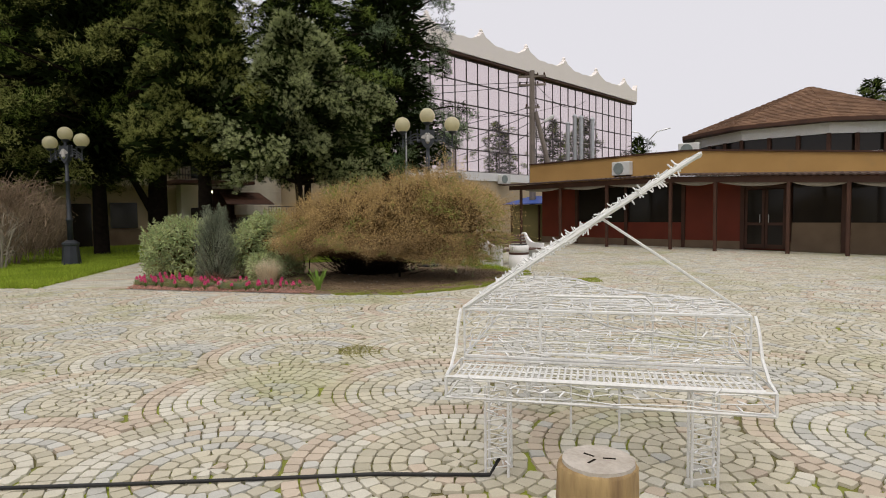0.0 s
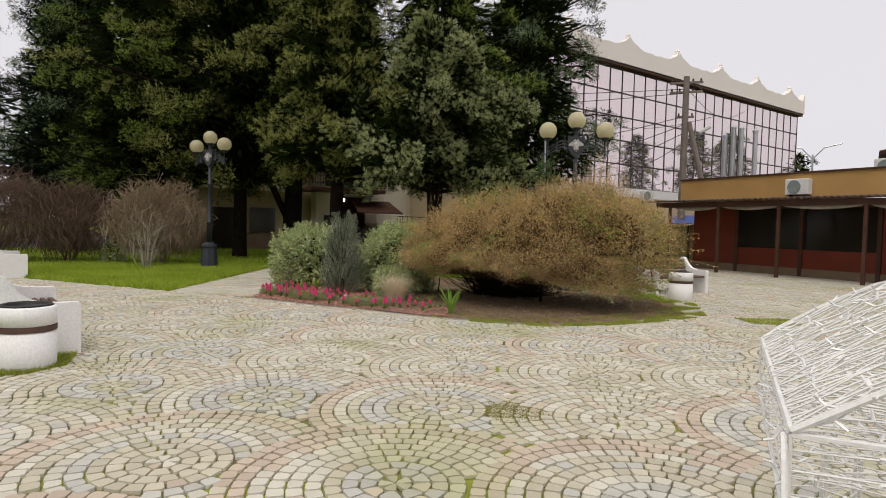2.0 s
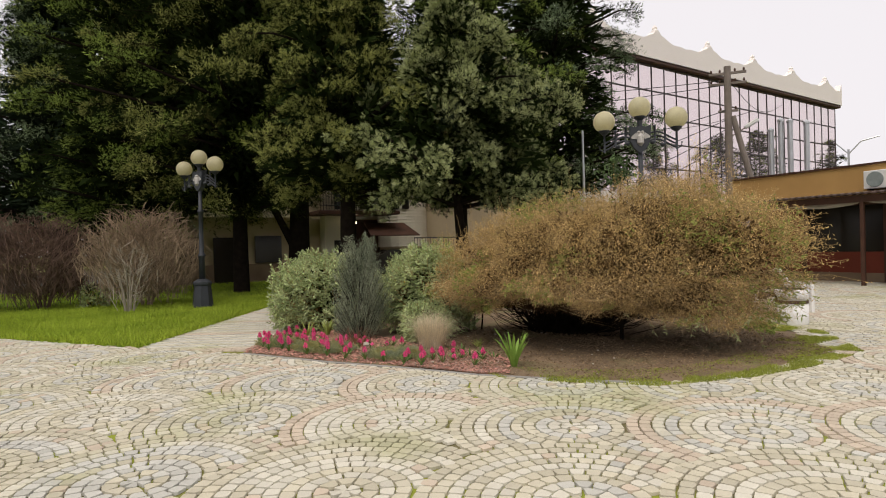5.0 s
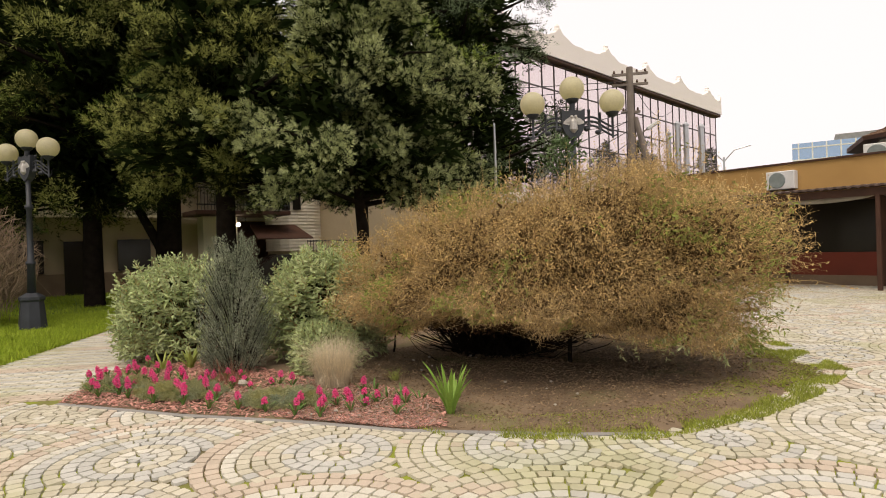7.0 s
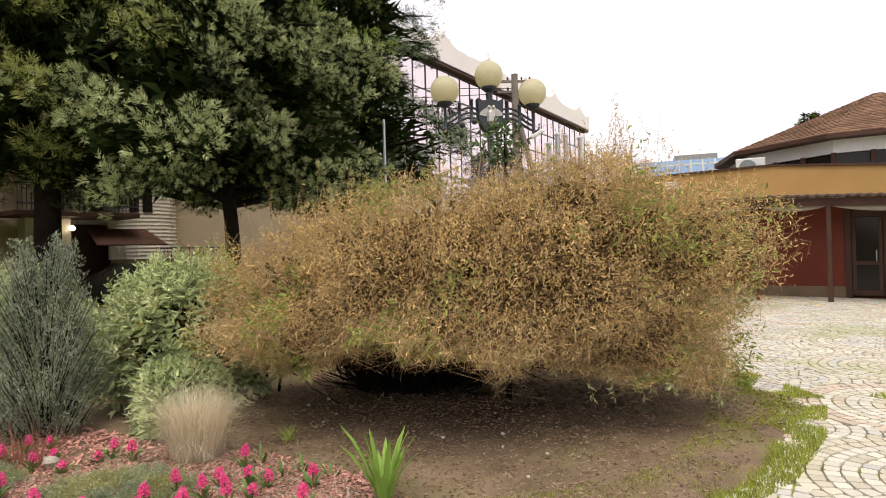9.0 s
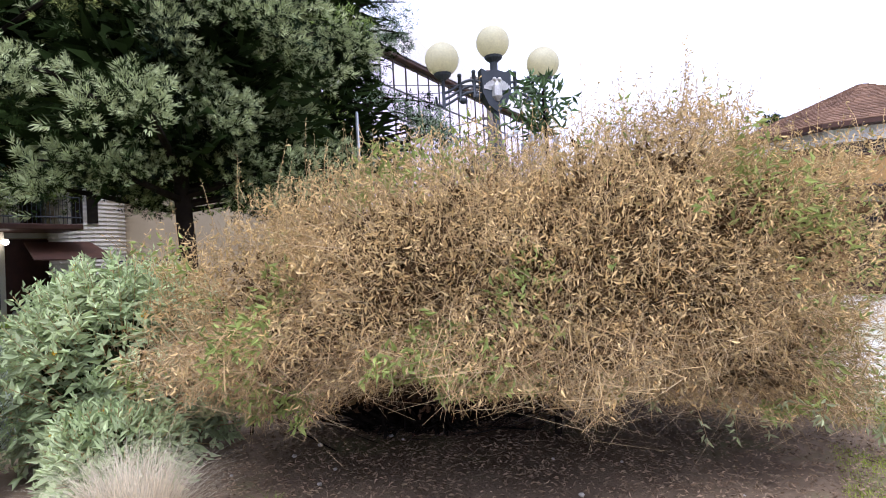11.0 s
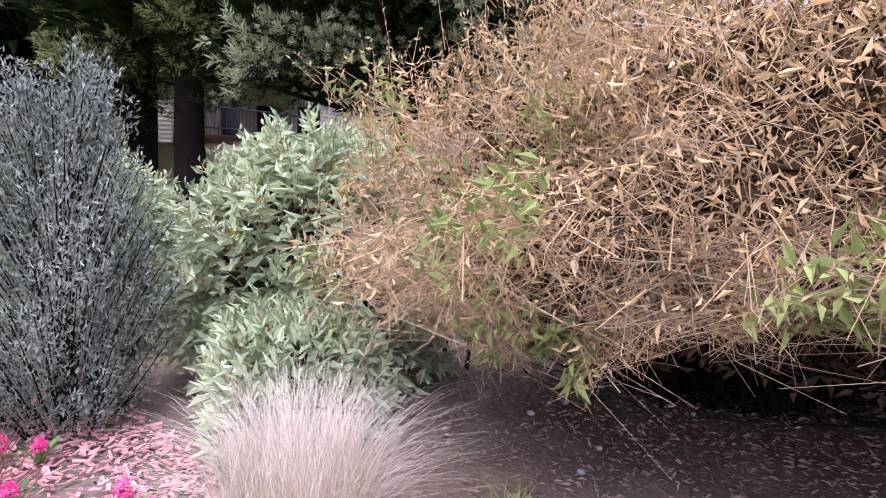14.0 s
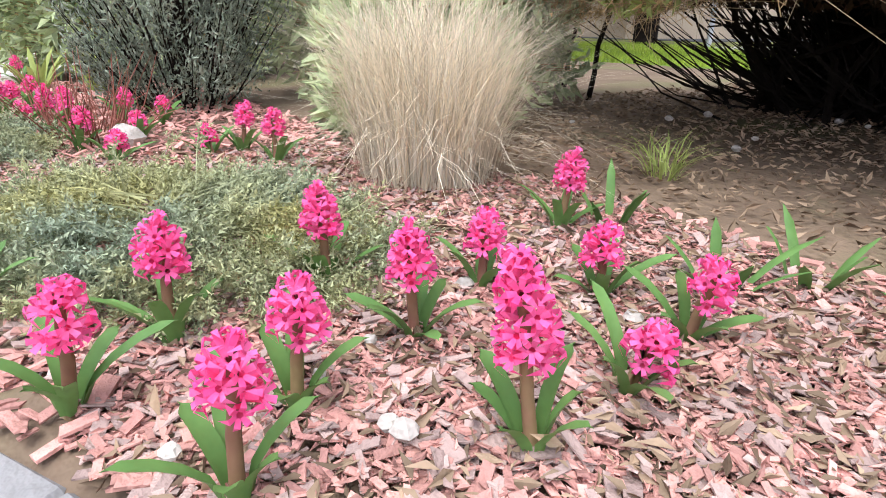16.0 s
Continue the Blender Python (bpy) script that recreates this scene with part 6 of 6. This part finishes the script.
MULCH = [(-14.9, 4.95), (-13.42, 4.2), (-12.0, 5.06), (-10.97, 5.81), (-10.12, 6.34), (-9.85, 6.6), (-10.6, 7.1), (-11.5, 6.95), (-12.3, 6.6), (-14.6, 6.3)]


def settle(x, y, z):
    """Height of the mulch: it thins out towards the bed's front edge."""
    d = np.full(len(x), 9.0)
    for (x0, y0), (x1, y1) in zip(BED[0:6], BED[1:7]):
        w = np.array([x1 - x0, y1 - y0])
        u = np.clip(((x - x0) * w[0] + (y - y0) * w[1]) / (w @ w), 0, 1)
        d = np.minimum(d, np.hypot(x - x0 - u * w[0], y - y0 - u * w[1]))
    return 0.014 + (z - 0.014) * np.clip((d - 0.03) / 0.3, 0, 1)


def chips(name, n, poly, size, mat, label, z=0.03, dense=None, thick=0.25):
    xs, ys = [p[0] for p in poly], [p[1] for p in poly]
    x, y = mrg.uniform(min(xs), max(xs), n), mrg.uniform(min(ys), max(ys), n)
    k = inside(poly, x, y)
    if dense is not None:
        k &= dense(x, y)
    x, y = x[k], y[k]
    m = len(x)
    a = mrg.random(m) * 2 * math.pi
    L = size * (0.5 + 0.9 * mrg.random(m))
    Wd = L * (0.2 + 0.24 * mrg.random(m))
    tilt = mrg.normal(size=m) * 0.28
    ax = np.stack([np.cos(a) * np.cos(tilt), np.sin(a) * np.cos(tilt), np.sin(tilt)], 1)
    ay = unit(np.cross(np.array([0, 0, 1.0]), ax) + np.array([0, 0, 1.0]) * mrg.normal(size=(m, 1)) * 0.25)
    az = np.cross(ax, ay)
    c = np.stack([x, y, settle(x, y, z) + 0.018 * mrg.random(m)], 1)
    vs = []
    for sz in (-1, 1):
        for sx, sy in ((-1, -0.8), (0.85, -1), (1, 0.7), (-0.8, 1)):
            vs.append(c + ax * (L * sx * 0.5)[:, None] + ay * (Wd * sy * 0.5)[:, None] + az * (Wd * thick * sz * 0.5)[:, None])
    v = np.stack(vs, 1).reshape(-1, 3)
    o = np.arange(m, dtype=np.int32)[:, None] * 8
    f = np.concatenate([o + np.array([q]) for q in ((4, 5, 6, 7), (0, 1, 5, 4), (1, 2, 6, 5), (2, 3, 7, 6), (3, 0, 4, 7))], 1).reshape(-1, 4)
    return tagged(new(name, raw_mesh(name, v, f, mat)), label, "mulch", kind="stuff")


chips("bark_mulch", 15000, MULCH, 0.045, M_CHIP, "reddish bark chips covering the flower bed")
near = [(-12.4, 5.4), (-10.97, 5.81), (-10.05, 6.34), (-9.9, 6.6), (-10.5, 6.95), (-11.6, 6.9), (-12.4, 6.4)]
chips("bark_mulch_near", 22000, near, 0.026, M_CHIP, "reddish bark chips covering the flower bed", 0.034)
chips("bark_mulch_grey", 11000, near, 0.036, M_CHIPGREY, "greyed bark flakes among the red chips", 0.036, thick=0.15)


def flakes(name, n, poly, size, mat, label, z):
    """Thin curled flakes scattered over a polygon."""
    xs, ys = [p[0] for p in poly], [p[1] for p in poly]
    x, y = mrg.uniform(min(xs), max(xs), n), mrg.uniform(min(ys), max(ys), n)
    k = inside(poly, x, y)
    p = np.stack([x[k], y[k], settle(x[k], y[k], z) + 0.014 * mrg.random(int(k.sum()))], 1)
    w = mrg.normal(size=p.shape) * np.array([1, 1, 0.22])
    L = size * (0.5 + mrg.random(len(p)))
    return tagged(new(name, leaf_mesh(name, mrg, p, w, L, L * 0.35, mat, None, 0.15)), label, "mulch", kind="stuff")


flakes("bark_mulch_fine", 40000, near, 0.016, M_CHIP, "fine bark crumbs between the chips", 0.04)
leaf_litter = material("leaf_litter", (0.33, 0.24, 0.15), (0.19, 0.13, 0.08), 5, 0.9, 0.3, 90, island=0.5)
flakes("leaf_litter", 30000, [(-13.2, 6.9), (-10.0, 6.4), (-8.6, 7.7), (-8.4, 10.8), (-10.5, 12.2), (-13.5, 10)], 0.03, leaf_litter, "dry leaf litter and twigs on bare soil", 0.03)
flakes("mulch_litter", 11000, near, 0.028, leaf_litter, "small dry leaves and dark crumbs among bark chips", 0.045)
for i in range(34):
    if i < 9:
        x, y, rad = ((-11.75, 7.73, 0.018), (-11.86, 7.98, 0.015), (-12.62, 5.86, 0.06), (-10.86, 6.10, 0.016), (-10.88, 6.09, 0.013), (-11.0, 6.05, 0.010), (-11.05, 6.13, 0.011), (-10.93, 5.88, 0.012), (-10.95, 6.5, 0.016))[i]
    else:
        x, y, rad = hrg.uniform(-12.8, -8.9), hrg.uniform(6.0, 9.0), hrg.uniform(0.008, 0.022)
        if not inside(BED, np.array([x]), np.array([y]))[0]:
            continue
    gg = Geo().ball((0, 0, 0), rad, 8, 0.65)
    gg.v = [tuple(Vector(p) * (1 + 0.35 * noise.noise(Vector(p) / rad * 0.9 + Vector((i, 0, 0))))) for p in gg.v]
    ob = solid("pebble", gg, M_STONE, "small pale stone lying in the bed", "stone", "stones in the bed")
    ob.matrix_basis = pose(x, y, 0.05 + rad * 0.25, 0, 0, hrg.uniform(0, 360))

# dead stems beside the cypress
dead = thing("dead_stems", -12.75, 5.75, 0.03, 0, "dry reddish leafless stems in the flower bed", "dead plant")
q = mrg.random(90) * 2 * math.pi
a0 = np.stack([0.1 * np.cos(q), 0.1 * np.sin(q), np.zeros(90)], 1)
b0 = np.stack([0.4 * np.cos(q) * mrg.random(90), 0.35 * np.sin(q) * mrg.random(90), 0.08 + 0.22 * mrg.random(90)], 1)
part("stem_work", twig_mesh("stem_work", a0, (a0 + b0) / 2 + mrg.normal(size=a0.shape) * 0.02, b0, 0.003, material("red_stem", (0.26, 0.10, 0.07), (0.2, 0.08, 0.05), 5, 0.8, 0, island=0.3)), None, dead, kind="stuff")


# ---- grass ----
def grass(name, poly, n, h, mat, label, seed, width=0.006, dense=None):
    rg = np.random.default_rng(seed)
    xs, ys = [p[0] for p in poly], [p[1] for p in poly]
    x, y = rg.uniform(min(xs), max(xs), n), rg.uniform(min(ys), max(ys), n)
    k = inside(poly, x, y)
    if dense is not None:
        k &= dense(x, y, rg)
    x, y = x[k], y[k]
    m = len(x)
    a = rg.random(m) * 2 * math.pi
    hh = h * (0.4 + 0.8 * rg.random(m))
    lean = rg.normal(size=(m, 2)) * 0.4 * hh[:, None]
    c = np.stack([x, y, np.full(m, 0.0)], 1)
    s = np.stack([np.cos(a), np.sin(a), np.zeros(m)], 1) * width
    tip = c + np.concatenate([lean, hh[:, None]], 1)
    v = np.stack([c - s, c + s, tip], 1).reshape(-1, 3)
    f = np.arange(m * 3, dtype=np.int32).reshape(-1, 3)
    return tagged(new(name, raw_mesh(name, v, f, mat)), label, "grass", kind="stuff")


near_lawn = [(-15.05, 2.83), (-16.0, 2.1), (-18.5, 0.2), (-22.0, -2.0), (-26, 2), (-24, 8), (-20.4, 5.93)]
grass("lawn_grass", near_lawn, 210000, 0.10, M_GRASS, "bright green lawn grass", 91, 0.009)
grass("lawn_grass_far", LAWN, 90000, 0.13, M_GRASS, "bright green lawn grass", 92, 0.016)
grass("bench_grass", LAWN_NEAR, 60000, 0.07, M_GRASS, "green grass around the white bench", 93, 0.006)
grass("bin_moss", [(-8.95, 0.55), (-8.15, 0.55), (-8.12, 1.0), (-8.4, 1.33), (-8.95, 1.4)], 9000, 0.05, M_MOSS, "mossy grass tufts round the bin's foot", 98, 0.005)
grass("back_grass", LAWN_BACK, 60000, 0.09, M_GRASS, "green grass behind the dry bush", 94, 0.010)
RIM = [(-10.4, 6.35), (-9.7, 6.45), (-9.05, 7.0), (-8.5, 7.55), (-8.2, 8.7), (-8.15, 9.8), (-8.3, 11.2), (-9.6, 12.6), (-11.4, 12.9), (-11.0, 12.0), (-9.6, 11.4), (-9.15, 10.4), (-9.0, 9.2), (-9.0, 8.4), (-9.4, 7.6), (-9.9, 7.05)]


M_MUDMOSS = material("olive_moss", (0.36, 0.34, 0.13), (0.28, 0.26, 0.09), 3.0, 0.9, 0, island=0.3)


def ragged(x, y, rg):
    return np.array([noise.noise(Vector((p, q, 0)) * 2.2) for p, q in zip(x, y)]) > -0.12 + 0.25 * rg.random(len(x)) - 0.18 * (x > -9.3)


grass("moss_rim", RIM, 170000, 0.035, M_MOSS, "yellowish mossy grass along the bed's rim", 95, 0.0045, ragged)
grass("mud_moss", [(-5.7, 4.2), (-4.7, 4.2), (-4.7, 5.0), (-5.7, 5.0)], 16000, 0.006, M_MUDMOSS, "low olive moss patch among the setts", 96, 0.007, lambda x, y, rg: np.hypot((x + 5.22) / 0.34, (y - 4.6) / 0.27) + 0.45 * rg.random(len(x)) < 1.12)
grass("moss_patch", [(-8.0, 11.5), (-7.4, 11.2), (-6.9, 11.8), (-7.5, 12.4)], 5000, 0.03, M_MOSS, "mossy tuft among the setts", 97, 0.006)


# ---- bare shrubs ----
def bare_shrub(x, y, r, h, n, seed, mat, label, base=0.0, trunks=5, thick=0.006):
    rg = np.random.default_rng(seed)
    t = thing("bare_shrub", x, y, base, 0, label, "shrub", "bare winter shrubs")
    gg = Geo()
    for k in range(trunks):
        a = k * 2.4 + rg.random()
        gg.tube([(0.1 * math.cos(a), 0.1 * math.sin(a), -0.02), (0.25 * r * math.cos(a), 0.25 * r * math.sin(a), h * 0.35), (0.5 * r * math.cos(a), 0.5 * r * math.sin(a), h * 0.7)], [0.03, 0.022, 0.01], 6, cap=False)
    part("stem_work", gg, mat, t)
    a, u = rg.random(n) * 2 * math.pi, rg.random(n)
    zz = h * (0.25 + 0.75 * u) * (0.85 + 0.3 * rg.random(n))
    rad = r * np.sqrt(rg.random(n)) * np.sin(np.pi * np.clip(0.2 + 0.62 * u, 0, 1))
    p = np.stack([rad * np.cos(a), rad * np.sin(a), zz], 1)
    w = unit(np.stack([np.cos(a) * 0.55, np.sin(a) * 0.55, np.full(n, 0.75)], 1) + rg.normal(size=(n, 3)) * 0.42)
    ln = (0.18 + 0.3 * rg.random(n))[:, None] * (0.6 + 0.3 * h)
    part("twig_tangle", stick_mesh("twig_tangle", p - w * ln, p, thick * (0.5 + 0.7 * rg.random(n)), mat), None, t, "fine bare twigs", kind="stuff")
    return t


bare_shrub(-23.2, 3.2, 1.8, 2.6, 4200, 101, material("tan_twig", (0.36, 0.27, 0.19), (0.25, 0.18, 0.12), 1.5, 0.85, 0, island=0.4), "rounded bare tan shrub on the lawn", thick=0.009)
bare_shrub(-21.6, 2.75, 0.75, 1.7, 160, 102, M_PALETWIG, "small pale bare sapling on the lawn", thick=0.011, trunks=7)
for k, (x, y, r, h) in enumerate(((-24.5, 0.6, 1.7, 2.5), (-25.0, -1.5, 2.0, 2.9), (-25.5, -4.2, 2.2, 3.0), (-26, -7.2, 2.4, 3.0))):
    bare_shrub(x, y, r, h, 3600, 110 + k, M_BARE, "dense reddish brown bare hedge shrub", thick=0.010)
sage_shrub(-24.0, 1.9, 0.45, 0.9, 120, "small dark evergreen shrub under the bare hedge", 700)

# evergreen sprig standing above the dry bush
ev = thing("evergreen_sapling", -10.86, 9.41, 0, 0, "young evergreen with glossy leaves growing through the dry bush", "shrub")
erg = np.random.default_rng(131)
part("stem", Geo().tube([(0, 0, -0.02), (0.05, 0, 1.5), (0, 0.05, 2.75)], [0.03, 0.022, 0.01], 6), M_BARK, ev)
n = 260
c = np.stack([erg.normal(size=n) * 0.12 - 0.04, erg.normal(size=n) * 0.12, 2.42 + 0.45 * erg.random(n)], 1)
c[:, :2] *= (0.5 + 0.5 * np.sin(np.pi * np.clip((c[:, 2] - 2.35) / 0.6, 0, 1)))[:, None]
part("leaves", leaf_mesh("leaves", erg, c, c * np.array([1, 1, 0]) + erg.normal(size=(n, 3)) * 0.3, 0.09, 0.028, material("glossy_leaf", (0.07, 0.12, 0.04), (0.10, 0.15, 0.06), 3, 0.35, 0, island=0.4, sub=0.1), None, 0.35), None, ev, "long glossy leaves", kind="stuff")

# ---- stone setts in fans ----
FR, RINGS = 1.05, 10
FV = np.array([math.cos(radians(187)), math.sin(radians(187))])
FW = np.array([-FV[1], FV[0]])
F0 = np.array([-6.5, 2.9])
srg = np.random.default_rng(141)
AREA = [(-16.0, -3.0), (3, -3), (5, 8), (5, 22.2), (-9, 24), (-19, 24.5), (-20, 16.05), (-14.2, 14.95), (-12.3, 13.95), (-10.85, 12.85), (-9.85, 12.25)] + BED[10::-1] + [(-15.05, 2.83), (-16.0, 2.1), (-18.5, 0.2), (-21, -2.0)]


def owner(x, y, centres):
    """Index of the fan that holds each point: the lowest row's disc that covers it."""
    best = np.full(len(x), -1)
    low_v = np.full(len(x), 1e9)
    for k, c in enumerate(centres):
        d2 = (x - c[0]) ** 2 + (y - c[1]) ** 2
        vv = c @ FV
        m = (d2 < FR ** 2) & (vv < low_v)
        best[m], low_v[m] = k, vv
    return best


centres = []
for r in range(-20, 20):
    for q in range(-16, 16):
        c = F0 + FV * FR * r + FW * FR * (2 * q + (r % 2))
        if -22 < c[0] < 11 and -6 < c[1] < 26:
            centres.append(c)
centres = np.array(centres)
sx, sy, sa, sl, sw, sm, sk = [], [], [], [], [], [], []
pitch = FR / RINGS
for k, c in enumerate(centres):
    near_c = np.array([j for j in range(len(centres)) if np.linalg.norm(centres[j] - c) < 3.2 * FR])
    tone = srg.integers(0, 4, RINGS)
    tone[tone == 3] = 0
    tone[-1] = tone[-2] = 3 if srg.random() < 0.4 else 0
    tone[-3] = 1
    for r in range(RINGS):
        rad = (r + 0.5) * pitch
        n = max(5, int(2 * math.pi * rad / 0.105))
        ang = np.arange(n) / n * 2 * math.pi + srg.random()
        x, y = c[0] + rad * np.cos(ang), c[1] + rad * np.sin(ang)
        own = near_c[np.maximum(owner(x, y, centres[near_c]), 0)]
        m = own == k
        m &= inside(AREA, x, y)
        if not m.any():
            continue
        cnt = int(m.sum())
        sx.append(x[m]), sy.append(y[m]), sa.append(ang[m]), sl.append(np.full(cnt, 2 * math.pi * rad / n)), sw.append(np.full(cnt, pitch)), sk.append(np.full(cnt, rad))
        tn = np.full(cnt, tone[r])
        tn[srg.random(cnt) < 0.12] = srg.integers(0, 4)
        sm.append(tn)
X, Y, A, LEN, WID, TONE, RAD = (np.concatenate(q) for q in (sx, sy, sa, sl, sw, sm, sk))
blocked = inside(LAWN_NEAR, X, Y) | inside(BED, X, Y)
X, Y, A, LEN, WID, TONE, RAD = (q[~blocked] for q in (X, Y, A, LEN, WID, TONE, RAD))


def sett_verts(x, y, a, ln, wd, rad, rg):
    """Outline points of setts with worn corners, narrower towards the fan's centre."""
    n = len(x)
    er, et = np.stack([np.cos(a), np.sin(a)], 1), np.stack([-np.sin(a), np.cos(a)], 1)
    h = 0.004 * rg.random(n)
    cut = 0.008 + 0.010 * rg.random(n)
    jit = rg.normal(size=(8, 2, n)) * 0.0022
    slack = 0.003 + 0.003 * rg.random(n)
    rings = []
    for z, inset in ((-0.02, 0.0), (0.0, 0.003)):
        i = 0
        for sr, st, first in ((-1, -1, 0), (1, -1, 1), (1, 1, 0), (-1, 1, 1)):
            for q in (0, 1):
                along = q == first
                taper = 1 + sr * wd / (2 * np.maximum(rad, 0.12)) * 0.8
                r = sr * (wd / 2 - slack - inset - (0 if along else cut)) + jit[i, 0]
                t = st * (ln / 2 * taper - slack - inset - (cut if along else 0)) + jit[i, 1]
                p = np.stack([x, y], 1) + er * r[:, None] + et * t[:, None]
                rings.append(np.concatenate([p, (z + h)[:, None]], 1))
                i += 1
    return np.stack(rings, 1)


SETT_FACES = [(8, 9, 10, 15), (15, 10, 11, 14), (14, 11, 12, 13)] + [(i, (i + 1) % 8, 8 + (i + 1) % 8, 8 + i) for i in range(8)]
pavement = thing("pavement", 0, 0, 0, 0, "plaza paved with pale stone setts in fan pattern", "pavement", kind="structure")
close = (X > -10.9) & (X < -8.6) & (Y > 4.2) & (Y < 6.3) & (np.cumsum((X > -10.9) & (X < -8.6) & (Y > 4.2) & (Y < 6.3)) <= 290)
V = sett_verts(X, Y, A, LEN, WID, RAD, srg)
rest = V[~close]
o = np.arange(len(rest), dtype=np.int32)[:, None] * 16
f = np.concatenate([o + np.array([q]) for q in SETT_FACES], 1).reshape(-1, 4)
part("setts", raw_mesh("setts", rest.reshape(-1, 3), f, SETTS, np.repeat(TONE[~close], 11)), None, pavement, "pale beige, white, grey and pinkish setts", kind="stuff")
for v, tone in zip(V[close], TONE[close]):
    c = v.mean(0)
    c[2] = 0
    me = raw_mesh("sett", v - c, SETT_FACES, SETTS[tone])
    ob = part("sett", me, None, pavement)
    ob.location = c

# straight-laid setts of the side path
ux, uy = np.array([-0.865, 0.502]), np.array([0.502, 0.865])
px, py, pt = [], [], []
for i in range(170):
    for j in range(14):
        c = np.array([-14.2, 3.45]) + ux * i * 0.1 + uy * ((j - 6.5) * 0.2 + (0.1 if i % 2 else 0))
        px.append(c[0]), py.append(c[1]), pt.append(3 if (i // 9) % 2 == 0 and i % 9 < 3 else (0, 1, 2)[(i * 7 + j * 3) % 3])
px, py, pt = np.array(px), np.array(py), np.array(pt)
k = inside(PATH_STRIP, px, py)
px, py, pt = px[k], py[k], pt[k]
n = len(px)
ang = np.full(n, math.atan2(ux[1], ux[0]))
V = sett_verts(px, py, ang, np.full(n, 0.2), np.full(n, 0.1), np.full(n, 50.0), srg)
o = np.arange(n, dtype=np.int32)[:, None] * 16
f = np.concatenate([o + np.array([q]) for q in SETT_FACES], 1).reshape(-1, 4)
side = thing("side_path", 0, 0, 0, 0, "side path of straight-laid pale and pinkish setts", "pavement", kind="structure")
part("setts", raw_mesh("setts", V.reshape(-1, 3), f, SETTS, np.repeat(pt, 11)), None, side, kind="stuff")
# flush concrete edging of the bed
edge = Geo()
for (x0, y0), (x1, y1) in zip(BED[0:6], BED[1:7]):
    d = Vector((x1 - x0, y1 - y0, 0))
    edge.box((0, -0.035, -0.02), (d.length, 0.03, 0.008), pose(x0, y0, 0, 0, 0, math.degrees(math.atan2(d.y, d.x))), bevel=0.006)
solid("bed_edging", edge, M_CONCRETE, "flush grey concrete edging of the flower bed", "kerb", kind="structure")
